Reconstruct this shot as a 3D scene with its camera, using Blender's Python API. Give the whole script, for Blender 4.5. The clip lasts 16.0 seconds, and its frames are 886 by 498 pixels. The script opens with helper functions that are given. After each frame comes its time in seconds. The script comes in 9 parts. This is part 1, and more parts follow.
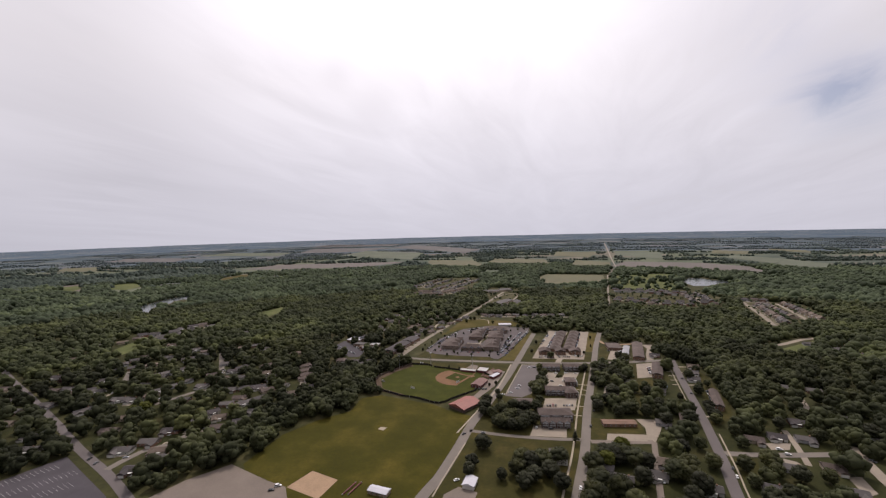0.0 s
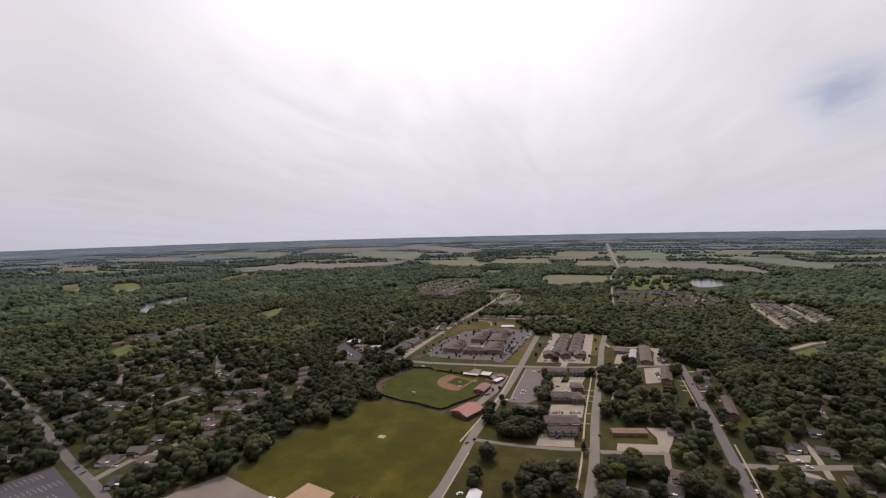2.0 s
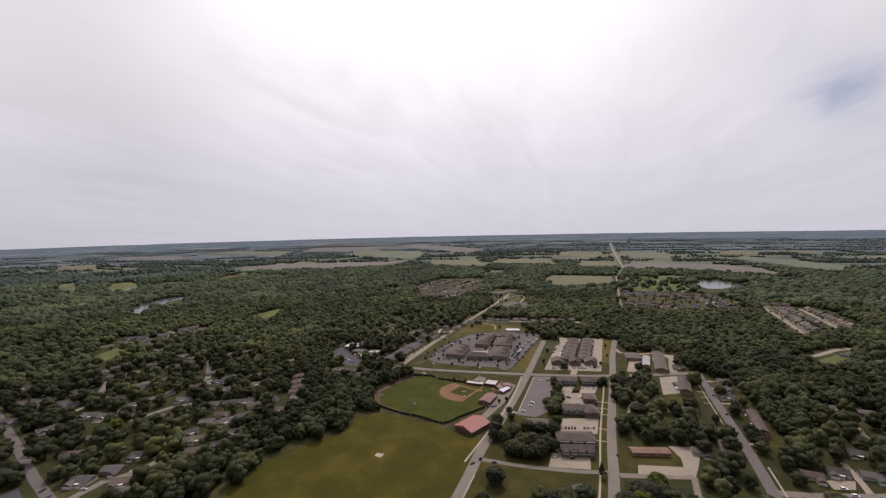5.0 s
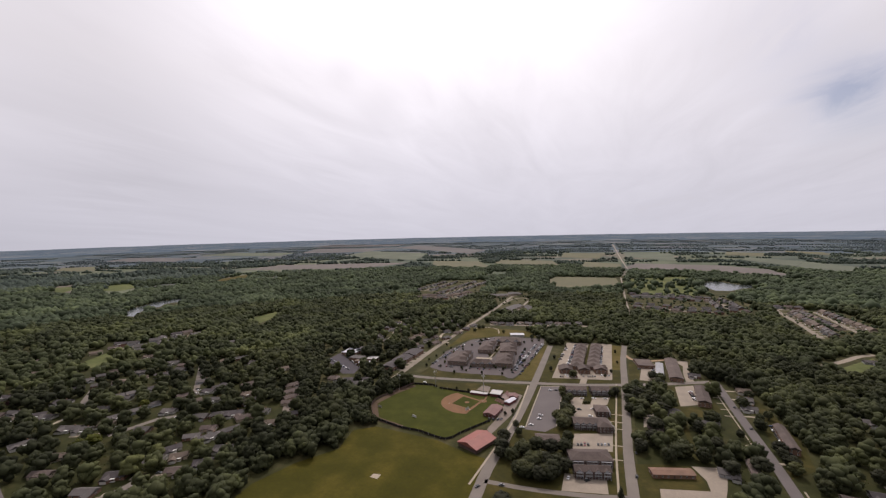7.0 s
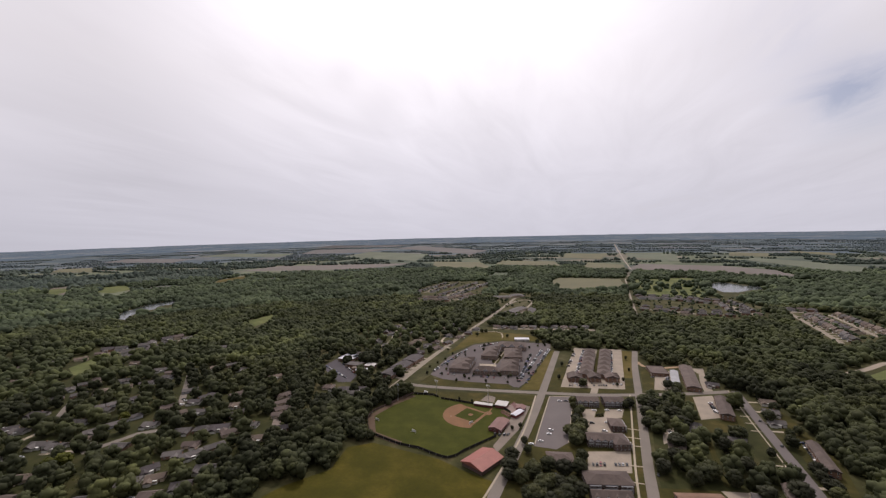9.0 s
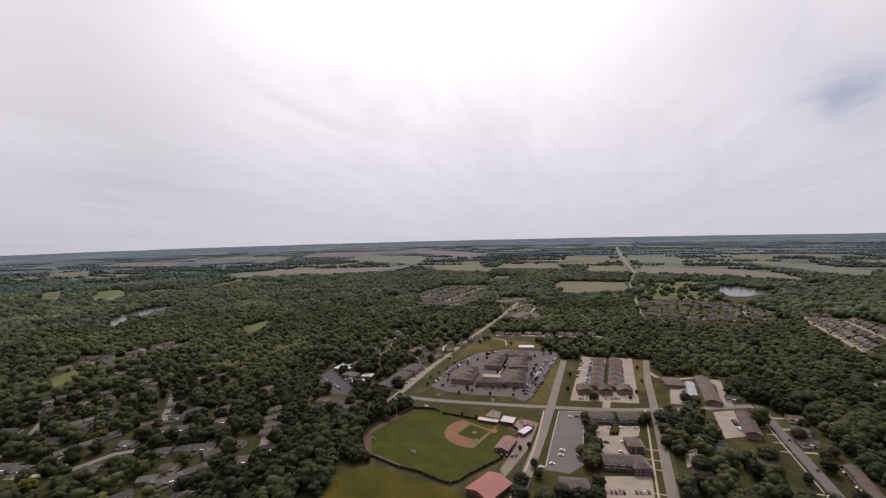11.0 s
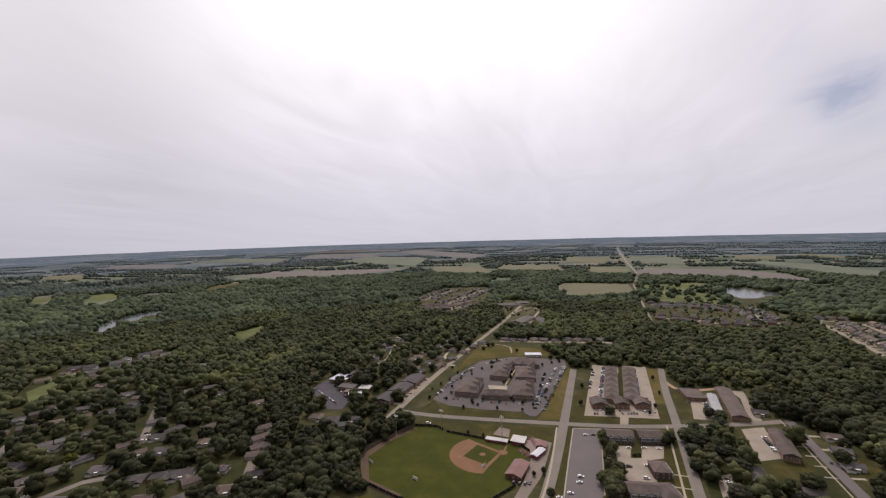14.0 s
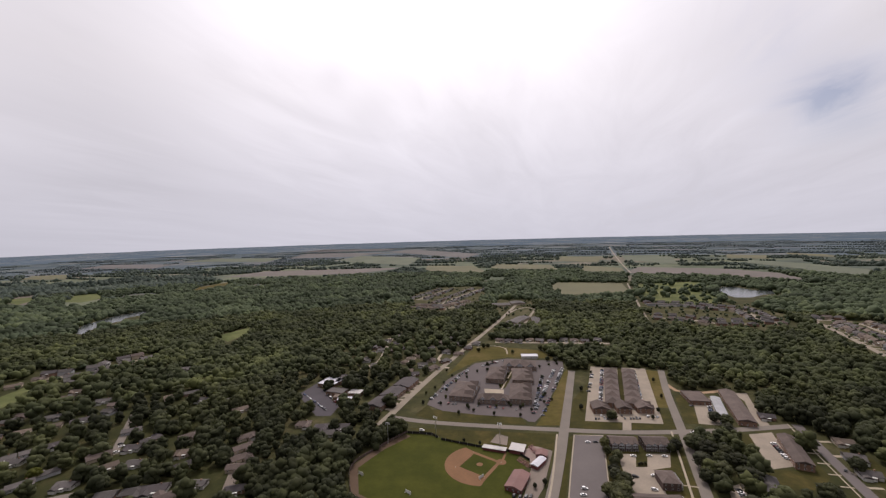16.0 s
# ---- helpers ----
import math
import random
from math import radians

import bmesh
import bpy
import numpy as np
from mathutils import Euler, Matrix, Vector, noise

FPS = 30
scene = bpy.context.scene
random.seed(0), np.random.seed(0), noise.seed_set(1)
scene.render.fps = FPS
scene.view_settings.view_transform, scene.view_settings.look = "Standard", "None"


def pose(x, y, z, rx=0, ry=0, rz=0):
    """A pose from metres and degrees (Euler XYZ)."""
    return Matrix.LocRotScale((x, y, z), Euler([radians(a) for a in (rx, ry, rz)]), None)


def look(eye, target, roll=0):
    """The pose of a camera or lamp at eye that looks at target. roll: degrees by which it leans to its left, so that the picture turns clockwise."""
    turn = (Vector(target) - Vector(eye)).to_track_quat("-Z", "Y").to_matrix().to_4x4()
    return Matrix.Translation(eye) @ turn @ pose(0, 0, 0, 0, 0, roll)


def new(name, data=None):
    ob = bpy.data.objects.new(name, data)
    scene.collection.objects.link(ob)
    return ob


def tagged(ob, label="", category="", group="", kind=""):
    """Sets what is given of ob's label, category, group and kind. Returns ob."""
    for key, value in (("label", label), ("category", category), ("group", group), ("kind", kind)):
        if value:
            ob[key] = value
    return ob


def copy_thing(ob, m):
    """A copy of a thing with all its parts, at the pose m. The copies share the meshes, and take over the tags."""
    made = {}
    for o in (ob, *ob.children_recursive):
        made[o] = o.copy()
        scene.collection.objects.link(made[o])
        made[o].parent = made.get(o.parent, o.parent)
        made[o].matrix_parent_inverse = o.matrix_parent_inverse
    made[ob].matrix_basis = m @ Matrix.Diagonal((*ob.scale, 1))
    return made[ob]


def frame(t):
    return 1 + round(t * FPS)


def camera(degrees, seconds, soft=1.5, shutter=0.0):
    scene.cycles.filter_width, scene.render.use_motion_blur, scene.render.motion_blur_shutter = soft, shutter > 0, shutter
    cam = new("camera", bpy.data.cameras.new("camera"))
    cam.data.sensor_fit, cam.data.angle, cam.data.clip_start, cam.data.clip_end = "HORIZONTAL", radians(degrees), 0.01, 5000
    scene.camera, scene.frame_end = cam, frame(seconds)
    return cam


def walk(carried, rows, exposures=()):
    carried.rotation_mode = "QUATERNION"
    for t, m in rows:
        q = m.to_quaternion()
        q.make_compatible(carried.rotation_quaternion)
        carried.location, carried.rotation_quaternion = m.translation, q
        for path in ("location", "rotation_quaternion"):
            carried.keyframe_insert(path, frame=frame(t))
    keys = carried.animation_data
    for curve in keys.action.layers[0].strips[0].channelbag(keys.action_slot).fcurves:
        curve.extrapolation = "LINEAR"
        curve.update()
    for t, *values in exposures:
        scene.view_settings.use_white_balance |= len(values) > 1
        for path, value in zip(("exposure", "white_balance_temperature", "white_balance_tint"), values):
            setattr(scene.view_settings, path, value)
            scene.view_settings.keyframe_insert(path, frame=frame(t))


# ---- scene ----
cam = camera(96.5, 16.0, soft=1.3)
PATH = [
    (0, look((0.00, 0.00, 183.27), (-308.9, 950.7, 154.35), -1.47)),
    (0.5, look((-1.42, 3.18, 183.20), (-310.9, 953.7, 154.65), -1.43)),
    (1, look((-2.86, 6.60, 183.21), (-313.0, 956.9, 154.61), -1.40)),
    (1.5, look((-4.34, 10.35, 183.38), (-315.4, 960.3, 154.58), -1.37)),
    (2, look((-5.87, 14.29, 183.72), (-317.9, 963.9, 154.62), -1.34)),
    (2.5, look((-7.54, 18.44, 184.08), (-320.4, 967.8, 154.42), -1.32)),
    (3, look((-9.45, 22.98, 184.31), (-322.8, 972.1, 153.89), -1.27)),
    (3.5, look((-11.50, 27.84, 184.44), (-325.3, 976.8, 153.44), -1.22)),
    (4, look((-13.47, 32.81, 184.59), (-327.6, 981.7, 153.27), -1.18)),
    (6.5, look((-24.06, 63.21, 184.59), (-342.4, 1010.7, 155.47), -1.27)),
    (7, look((-26.60, 70.26, 184.51), (-345.6, 1017.6, 156.31), -1.26)),
    (7.5, look((-29.24, 77.29, 184.37), (-348.7, 1024.5, 156.86), -1.25)),
    (8, look((-31.93, 84.26, 184.24), (-351.6, 1031.4, 157.25), -1.27)),
    (8.5, look((-34.69, 91.37, 184.21), (-354.6, 1038.4, 157.32), -1.30)),
    (9, look((-37.44, 98.65, 184.19), (-357.6, 1045.6, 157.37), -1.33)),
    (11.5, look((-50.91, 131.75, 185.50), (-371.4, 1078.8, 166.74), -1.39)),
    (12, look((-53.82, 137.29, 186.03), (-374.2, 1084.4, 167.08), -1.37)),
    (12.5, look((-56.37, 142.52, 186.43), (-376.4, 1089.7, 167.78), -1.40)),
    (13, look((-58.57, 147.50, 186.61), (-378.1, 1094.9, 168.89), -1.47)),
    (13.5, look((-60.73, 152.32, 186.75), (-379.6, 1100.0, 169.66), -1.55)),
    (14, look((-63.06, 157.11, 186.96), (-381.0, 1105.0, 169.63), -1.61)),
    (14.5, look((-65.37, 161.96, 187.10), (-381.3, 1110.6, 168.92), -1.64)),
    (15, look((-67.46, 166.87, 186.95), (-379.9, 1116.6, 167.92), -1.67)),
    (15.5, look((-69.43, 171.71, 186.21), (-377.0, 1123.1, 166.91), -1.66)),
    (16, look((-71.38, 176.50, 184.88), (-371.8, 1130.1, 165.81), -1.60)),
]
walk(cam, PATH, [(0.0, -0.05, 6450, 18.0), (16.0, -0.05, 6450, 18.0)])

# ---- world and sun ----
SUN_AZ, SUN_EL = radians(12.0), radians(52.0)      # to the left of +y, above the horizon
SUN = Vector((-math.sin(SUN_AZ) * math.cos(SUN_EL), math.cos(SUN_AZ) * math.cos(SUN_EL), math.sin(SUN_EL)))
world = bpy.data.worlds.new("sky")
scene.world = world
world.use_nodes = True


class Nodes:
    """Short calls for building a node tree."""

    def __init__(self, tree):
        self.tree = tree
        tree.nodes.clear()

    def add(self, kind):
        return self.tree.nodes.new(kind)

    def link(self, a, b):
        self.tree.links.new(a, b)

    def math(self, op, a, b=None, clamp=False):
        n = self.add("ShaderNodeMath")
        n.operation, n.use_clamp = op, clamp
        for s, v in zip(n.inputs, (a, b)):
            if v is None:
                continue
            if isinstance(v, (int, float)):
                s.default_value = v
            else:
                self.link(v, s)
        return n.outputs[0]

    def vec(self, op, a, b=None):
        n = self.add("ShaderNodeVectorMath")
        n.operation = op
        for s, v in zip(n.inputs, (a, b)):
            if v is None:
                continue
            if isinstance(v, (tuple, list, Vector)):
                s.default_value = v
            else:
                self.link(v, s)
        return n

    def noise(self, vector, scale, detail=4.0, rough=0.55, distort=0.0):
        n = self.add("ShaderNodeTexNoise")
        n.inputs["Scale"].default_value, n.inputs["Detail"].default_value = scale, detail
        n.inputs["Roughness"].default_value, n.inputs["Distortion"].default_value = rough, distort
        if vector is not None:
            self.link(vector, n.inputs["Vector"])
        return n.outputs["Fac"]

    def span(self, value, lo, hi, a=0.0, b=1.0):
        n = self.add("ShaderNodeMapRange")
        self.link(value, n.inputs[0])
        for s, v in zip(n.inputs[1:5], (lo, hi, a, b)):
            s.default_value = v
        return n.outputs[0]

    def mix(self, fac, a, b, blend="MIX"):
        n = self.add("ShaderNodeMixRGB")
        n.blend_type = blend
        for s, v in zip(n.inputs, (fac, a, b)):
            if isinstance(v, (int, float)):
                s.default_value = v
            elif isinstance(v, tuple):
                s.default_value = (*v, 1)
            else:
                self.link(v, s)
        return n.outputs[0]


def build_sky():
    n = Nodes(world.node_tree)
    out = n.add("ShaderNodeOutputWorld")
    sky = n.add("ShaderNodeTexSky")
    sky.sky_type, sky.sun_disc, sky.sun_elevation, sky.sun_rotation = "NISHITA", False, SUN_EL, -SUN_AZ
    blue = n.mix(1.0, sky.outputs[0], (0.118, 0.096, 0.084), "MULTIPLY")
    way = n.vec("NORMALIZE", n.add("ShaderNodeTexCoord").outputs["Generated"]).outputs[0]
    sep = n.add("ShaderNodeSeparateXYZ")
    n.link(way, sep.inputs[0])
    up = n.math("MAXIMUM", sep.outputs[2], 0.0)
    # a flat cloud deck seen from below
    deep = n.math("ADD", up, 0.10)
    deck = n.add("ShaderNodeCombineXYZ")
    n.link(n.math("DIVIDE", sep.outputs[0], deep), deck.inputs[0])
    n.link(n.math("DIVIDE", sep.outputs[1], deep), deck.inputs[1])
    stretch = n.add("ShaderNodeMapping")      # the streaks run toward +y
    stretch.inputs["Scale"].default_value = (1.0, 0.30, 1.0)
    n.link(deck.outputs[0], stretch.inputs[0])
    broad = n.noise(stretch.outputs[0], 0.8, 4.0, 0.5, 0.7)
    fine = n.noise(stretch.outputs[0], 2.0, 7.0, 0.58, 1.2)
    streak = n.math("ADD", n.math("MULTIPLY", broad, 0.55), n.math("MULTIPLY", fine, 0.45))
    # brightness of the deck: thin round the sun, grey toward the horizon
    near = n.math("MAXIMUM", n.vec("DOT_PRODUCT", way, tuple(SUN)).outputs["Value"], 0.0)
    glow = n.math("ADD", n.math("MULTIPLY", n.math("POWER", near, 7.0), 0.75), n.math("MULTIPLY", n.math("POWER", near, 40.0), 1.6))
    base = n.span(up, 0.0, 0.45, 0.645, 0.80)
    # the side away from the sun is dimmer
    toward = n.vec("DOT_PRODUCT", way, tuple(SUN)).outputs["Value"]
    base = n.math("MULTIPLY", base, n.span(toward, -0.2, 0.45, 0.42, 1.0))
    light = n.math("ADD", n.math("MULTIPLY", base, n.math("ADD", 1.0, n.math("MULTIPLY", n.span(streak, 0.3, 0.7, -0.19, 0.19), n.span(up, 0.05, 0.32, 0.25, 1.0)))), glow)
    tint = n.mix(n.span(up, 0.0, 0.35), (0.935, 0.950, 1.025), (1.0, 0.985, 1.0))
    cloud = n.vec("SCALE", tint)
    n.link(light, cloud.inputs["Scale"])
    # gaps and thick rolls of the deck
    def roll(way_to, tight, amount):
        k = n.math("POWER", n.math("MAXIMUM", n.vec("DOT_PRODUCT", way, way_to).outputs["Value"], 0.0), tight)
        return n.math("MULTIPLY", n.math("MULTIPLY", k, n.span(fine, 0.38, 0.62, 0.25, 1.0)), amount)
    gap = 0.0
    for way_to, tight, amount in (((0.472, 0.851, 0.231), 420.0, 0.62), ((0.438, 0.872, 0.220), 520.0, 0.42), ((0.400, 0.892, 0.211), 700.0, 0.2), ((0.371, 0.849, 0.376), 300.0, 0.35), ((0.331, 0.885, 0.326), 400.0, 0.22), ((0.261, 0.887, 0.381), 200.0, 0.12)):
        gap = n.math("ADD", roll(way_to, tight, amount), gap)
    for way_to, tight, amount in (((-0.495, 0.784, 0.374), 1500.0, 0.2), ((-0.436, 0.843, 0.315), 700.0, 0.12), ((-0.799, 0.437, 0.412), 90.0, 0.14), ((-0.822, 0.541, 0.179), 60.0, 0.1)):
        light = n.math("SUBTRACT", light, roll(way_to, tight, amount))
    n.link(light, cloud.inputs["Scale"])
    cover = n.math("MULTIPLY", n.span(streak, 0.28, 0.40, 0.9, 1.0), n.math("SUBTRACT", 1.0, gap, True))
    bg = n.add("ShaderNodeBackground")
    n.link(n.mix(cover, blue, cloud.outputs[0]), bg.inputs[0])
    bg.inputs[1].default_value = 1.0
    n.link(bg.outputs[0], out.inputs[0])


build_sky()
sun = new("sun", bpy.data.lights.new("sun", "SUN"))
sun.data.energy, sun.data.angle, sun.data.color = 2.3, radians(2.5), (1.0, 0.92, 0.80)
sun.matrix_world = look((0, 0, 400), tuple(Vector((0, 0, 400)) - SUN))


# ---- materials ----
def material(name, color, rough=0.85, vary=0.25, big=0.05, small=0.8, bump=0.3, metal=0.0, other=None, share=(0.45, 0.65), random_amount=0.0, island=0.0, spec=0.3, leaf=0.0, tone=0.0):
    """A surface with stains at a big and a small scale (waves per metre), a second colour in patches, and fine relief."""
    m = bpy.data.materials.new(name)
    m.use_nodes = True
    n = Nodes(m.node_tree)
    out, sh = n.add("ShaderNodeOutputMaterial"), n.add("ShaderNodeBsdfPrincipled")
    if leaf:      # leaves let some light through
        thin, both = n.add("ShaderNodeBsdfTranslucent"), n.add("ShaderNodeMixShader")
        both.inputs[0].default_value = leaf
        n.link(sh.outputs[0], both.inputs[1])
        n.link(thin.outputs[0], both.inputs[2])
        n.link(both.outputs[0], out.inputs[0])
    else:
        n.link(sh.outputs[0], out.inputs[0])
    geo = n.add("ShaderNodeNewGeometry")
    at = geo.outputs["Position"]
    coarse, fine = n.noise(at, big, 5.0, 0.6), n.noise(at, small, 4.0, 0.6)
    col = (*color, 1)
    if other:
        col = n.mix(n.span(coarse, *share), color, other)
    else:
        col = n.mix(0.0, color, color)
    k = n.math("MULTIPLY", n.span(coarse, 0.3, 0.7, 1 - vary, 1 + vary), n.span(fine, 0.3, 0.7, 1 - vary * 0.7, 1 + vary * 0.7))
    if random_amount:
        k = n.math("MULTIPLY", k, n.span(n.add("ShaderNodeObjectInfo").outputs["Random"], 0, 1, 1 - random_amount, 1 + random_amount))
    if island:
        k = n.math("MULTIPLY", k, n.span(geo.outputs["Random Per Island"], 0, 1, 1 - island, 1 + island))
    if tone:      # each tree has its own shade, from dark green to yellow-green
        own = n.add("ShaderNodeAttribute")
        own.attribute_name = "tone"
        shade = own.outputs["Fac"]
        k = n.math("MULTIPLY", k, n.span(shade, 0, 1, 1 - tone, 1 + tone))
        col = n.mix(n.span(shade, 0.75, 1.0, 0.0, 0.25), col, tuple(c * f for c, f in zip(color, (1.5, 1.35, 0.8))))
    s = n.vec("SCALE", col)
    n.link(k, s.inputs["Scale"])
    n.link(s.outputs[0], sh.inputs["Base Color"])
    if leaf:
        n.link(n.mix(1.0, s.outputs[0], (1.5, 1.5, 1.0), "MULTIPLY"), thin.inputs[0])
    n.link(n.span(fine, 0.2, 0.8, max(rough - 0.1, 0.02), min(rough + 0.1, 1)), sh.inputs["Roughness"])
    sh.inputs["Metallic"].default_value = metal
    sh.inputs["Specular IOR Level"].default_value = spec
    if bump:
        b = n.add("ShaderNodeBump")
        b.inputs["Strength"].default_value, b.inputs["Distance"].default_value = bump, 0.3
        n.link(fine, b.inputs["Height"])
        n.link(b.outputs[0], sh.inputs["Normal"])
    return m


asphalt = material("asphalt", (0.1470, 0.1267, 0.1091), 0.9, 0.12, 0.04, 0.9, 0.1)
dark_asphalt = material("dark_asphalt", (0.0538, 0.0470, 0.0538), 0.9, 0.15, 0.05, 0.7, 0.1)
lot_asphalt = material("lot_asphalt", (0.0838, 0.0696, 0.0690), 0.9, 0.12, 0.03, 0.5, 0.1)
blacktop = material("blacktop", (0.1092, 0.0935, 0.0910), 0.9, 0.10, 0.03, 0.5, 0.1)
concrete = material("concrete", (0.2310, 0.1925, 0.1517), 0.85, 0.14, 0.06, 0.6, 0.1)
worn_concrete = material("worn_concrete", (0.1932, 0.1628, 0.1271), 0.88, 0.14, 0.05, 0.6, 0.1)
pale_concrete = material("pale_concrete", (0.2856, 0.2407, 0.1832), 0.85, 0.12, 0.08, 0.6, 0.1)
gravel = material("gravel", (0.1554, 0.1267, 0.1062), 0.95, 0.14, 0.04, 0.9, 0.2)
sand = material("sand", (0.2856, 0.1932, 0.1218), 0.95, 0.12, 0.1, 0.8, 0.1)
infield_clay = material("infield_clay", (0.1500, 0.0790, 0.0390), 0.95, 0.12, 0.08, 0.6, 0.1)
track_clay = material("track_clay", (0.0760, 0.0480, 0.0300), 0.95, 0.15, 0.08, 0.6, 0.1)
mown_turf = material("mown_turf", (0.0370, 0.0420, 0.0058), 0.95, 0.15, 0.05, 0.5, 0.2, other=(0.0470, 0.0480, 0.0075), share=(0.45, 0.7), spec=0.1)
field_grass = material("field_grass", (0.0430, 0.0395, 0.0045), 0.95, 0.20, 0.03, 0.4, 0.2, other=(0.0640, 0.0505, 0.0078), share=(0.46, 0.72), spec=0.1)
lawn = material("lawn", (0.0380, 0.0350, 0.0090), 0.95, 0.25, 0.05, 0.3, 0.2, other=(0.0575, 0.0428, 0.0131), share=(0.5, 0.75), spec=0.1)
estate_ground = material("estate_ground", (0.0520, 0.0500, 0.0210), 0.95, 0.25, 0.03, 0.2, 0.2, other=(0.0820, 0.0720, 0.0440), share=(0.5, 0.7), spec=0.06)
garden_lawn = material("garden_lawn", (0.0288, 0.0308, 0.0100), 0.95, 0.25, 0.05, 0.3, 0.2, other=(0.0437, 0.0361, 0.0150), share=(0.5, 0.75), spec=0.1)
meadow = material("meadow", (0.0707, 0.0602, 0.0161), 0.95, 0.2, 0.02, 0.2, 0.2, other=(0.0874, 0.0658, 0.0255), share=(0.4, 0.7), spec=0.06)
pasture = material("pasture", (0.0819, 0.0966, 0.0360), 0.95, 0.3, 0.012, 0.1, 0.2, other=(0.1050, 0.1071, 0.0460), share=(0.4, 0.7), spec=0.06)
undergrowth = material("undergrowth", (0.0400, 0.0400, 0.0150), 0.95, 0.35, 0.03, 0.15, 0.3, other=(0.0560, 0.0470, 0.0230), share=(0.5, 0.7), spec=0.1)
leaf_green = material("leaf_green", (0.0486, 0.0534, 0.0277), 0.75, 0.30, 0.04, 0.6, 0.6, other=(0.0692, 0.0686, 0.0270), share=(0.45, 0.7), random_amount=0.35, island=0.30, leaf=0.3, spec=0.14)
leaf_dark = material("leaf_dark", (0.0388, 0.0405, 0.0244), 0.75, 0.28, 0.05, 0.6, 0.6, random_amount=0.3, island=0.25, leaf=0.3, spec=0.14)
leaf_bright = material("leaf_bright", (0.0780, 0.0840, 0.0160), 0.75, 0.25, 0.05, 0.6, 0.6, random_amount=0.15, island=0.25, leaf=0.35, spec=0.14)
leaf_plum = material("leaf_plum", (0.0600, 0.0300, 0.0340), 0.75, 0.25, 0.05, 0.6, 0.6, island=0.25, leaf=0.3, spec=0.06)
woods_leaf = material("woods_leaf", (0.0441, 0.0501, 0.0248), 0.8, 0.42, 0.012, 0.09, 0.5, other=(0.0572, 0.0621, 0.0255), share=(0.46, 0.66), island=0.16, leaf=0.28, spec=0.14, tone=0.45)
# A lighter copy of woods_leaf: thin haze put into the colour.
outer_hazed_leaf = material("outer_hazed_leaf", (0.0589, 0.0695, 0.0317), 0.8, 0.32, 0.012, 0.09, 0.5, other=(0.0744, 0.0834, 0.0330), share=(0.46, 0.66), island=0.16, leaf=0.28, spec=0.14, tone=0.30)
# Paler and bluer leaves for far trees: distance haze put into the colour.
far_hazed_leaf = material("far_hazed_leaf", (0.0858, 0.1091, 0.0944), 0.9, 0.22, 0.004, 0.03, 0.3, other=(0.1037, 0.1246, 0.1040), share=(0.45, 0.65), island=0.1, spec=0.1, leaf=0.4, tone=0.2)
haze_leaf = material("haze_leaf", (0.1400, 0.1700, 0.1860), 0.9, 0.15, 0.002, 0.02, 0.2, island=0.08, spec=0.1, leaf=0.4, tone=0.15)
pale_metal = material("pale_metal", (0.3800, 0.3600, 0.3500), 0.6, 0.1, 0.1, 0.8, 0.05)
clay_tile = material("clay_tile", (0.1650, 0.0880, 0.0800), 0.7, 0.12, 0.1, 0.8, 0.05)
# Leaves about a kilometre out, lightened and blued to paint in haze.
mid_hazed_leaf = material("mid_hazed_leaf", (0.0756, 0.0969, 0.0572), 0.85, 0.24, 0.006, 0.05, 0.3, other=(0.0940, 0.1167, 0.0653), share=(0.45, 0.65), island=0.10, leaf=0.35, spec=0.14, tone=0.26)
concourse = material("concourse", (0.2070, 0.1518, 0.1334), 0.85, 0.15, 0.1, 0.8, 0.1)
bark = material("bark", (0.10, 0.075, 0.055), 0.95, 0.25, 0.5, 4.0, 0.4)
shingle_brown = material("shingle_brown", (0.0860, 0.0650, 0.0570), 0.9, 0.26, 0.12, 0.9, 0.3, random_amount=0.12)
shingle_grey = material("shingle_grey", (0.0830, 0.0740, 0.0710), 0.9, 0.15, 0.1, 1.2, 0.2, random_amount=0.25)
shingle_dark = material("shingle_dark", (0.0560, 0.0480, 0.0490), 0.9, 0.15, 0.1, 1.2, 0.2, random_amount=0.2)
shingle_tan = material("shingle_tan", (0.1150, 0.0880, 0.0700), 0.9, 0.15, 0.1, 1.2, 0.2, random_amount=0.2)
shingle_blue = material("shingle_blue", (0.2700, 0.2700, 0.2800), 0.85, 0.15, 0.1, 1.2, 0.2)
red_metal = material("red_metal", (0.2300, 0.0800, 0.0640), 0.55, 0.1, 0.1, 0.8, 0.05)
rust_metal = material("rust_metal", (0.1500, 0.0850, 0.0560), 0.7, 0.2, 0.15, 0.9, 0.1)
maroon = material("maroon", (0.1330, 0.0405, 0.0405), 0.6, 0.12, 0.2, 1.0, 0.05)
white_metal = material("white_metal", (0.4704, 0.4620, 0.5040), 0.5, 0.06, 0.1, 0.8, 0.05)
siding_white = material("siding_white", (0.4800, 0.4600, 0.4300), 0.75, 0.08, 0.2, 1.5, 0.1, random_amount=0.1)
siding_tan = material("siding_tan", (0.42, 0.35, 0.27), 0.8, 0.1, 0.2, 1.5, 0.1, random_amount=0.12)
apartment_siding = material("apartment_siding", (0.2000, 0.1480, 0.1180), 0.85, 0.14, 0.2, 1.5, 0.1)
siding_grey = material("siding_grey", (0.33, 0.33, 0.34), 0.8, 0.1, 0.2, 1.5, 0.1, random_amount=0.12)
siding_blue = material("siding_blue", (0.20, 0.29, 0.42), 0.7, 0.1, 0.2, 1.5, 0.1)
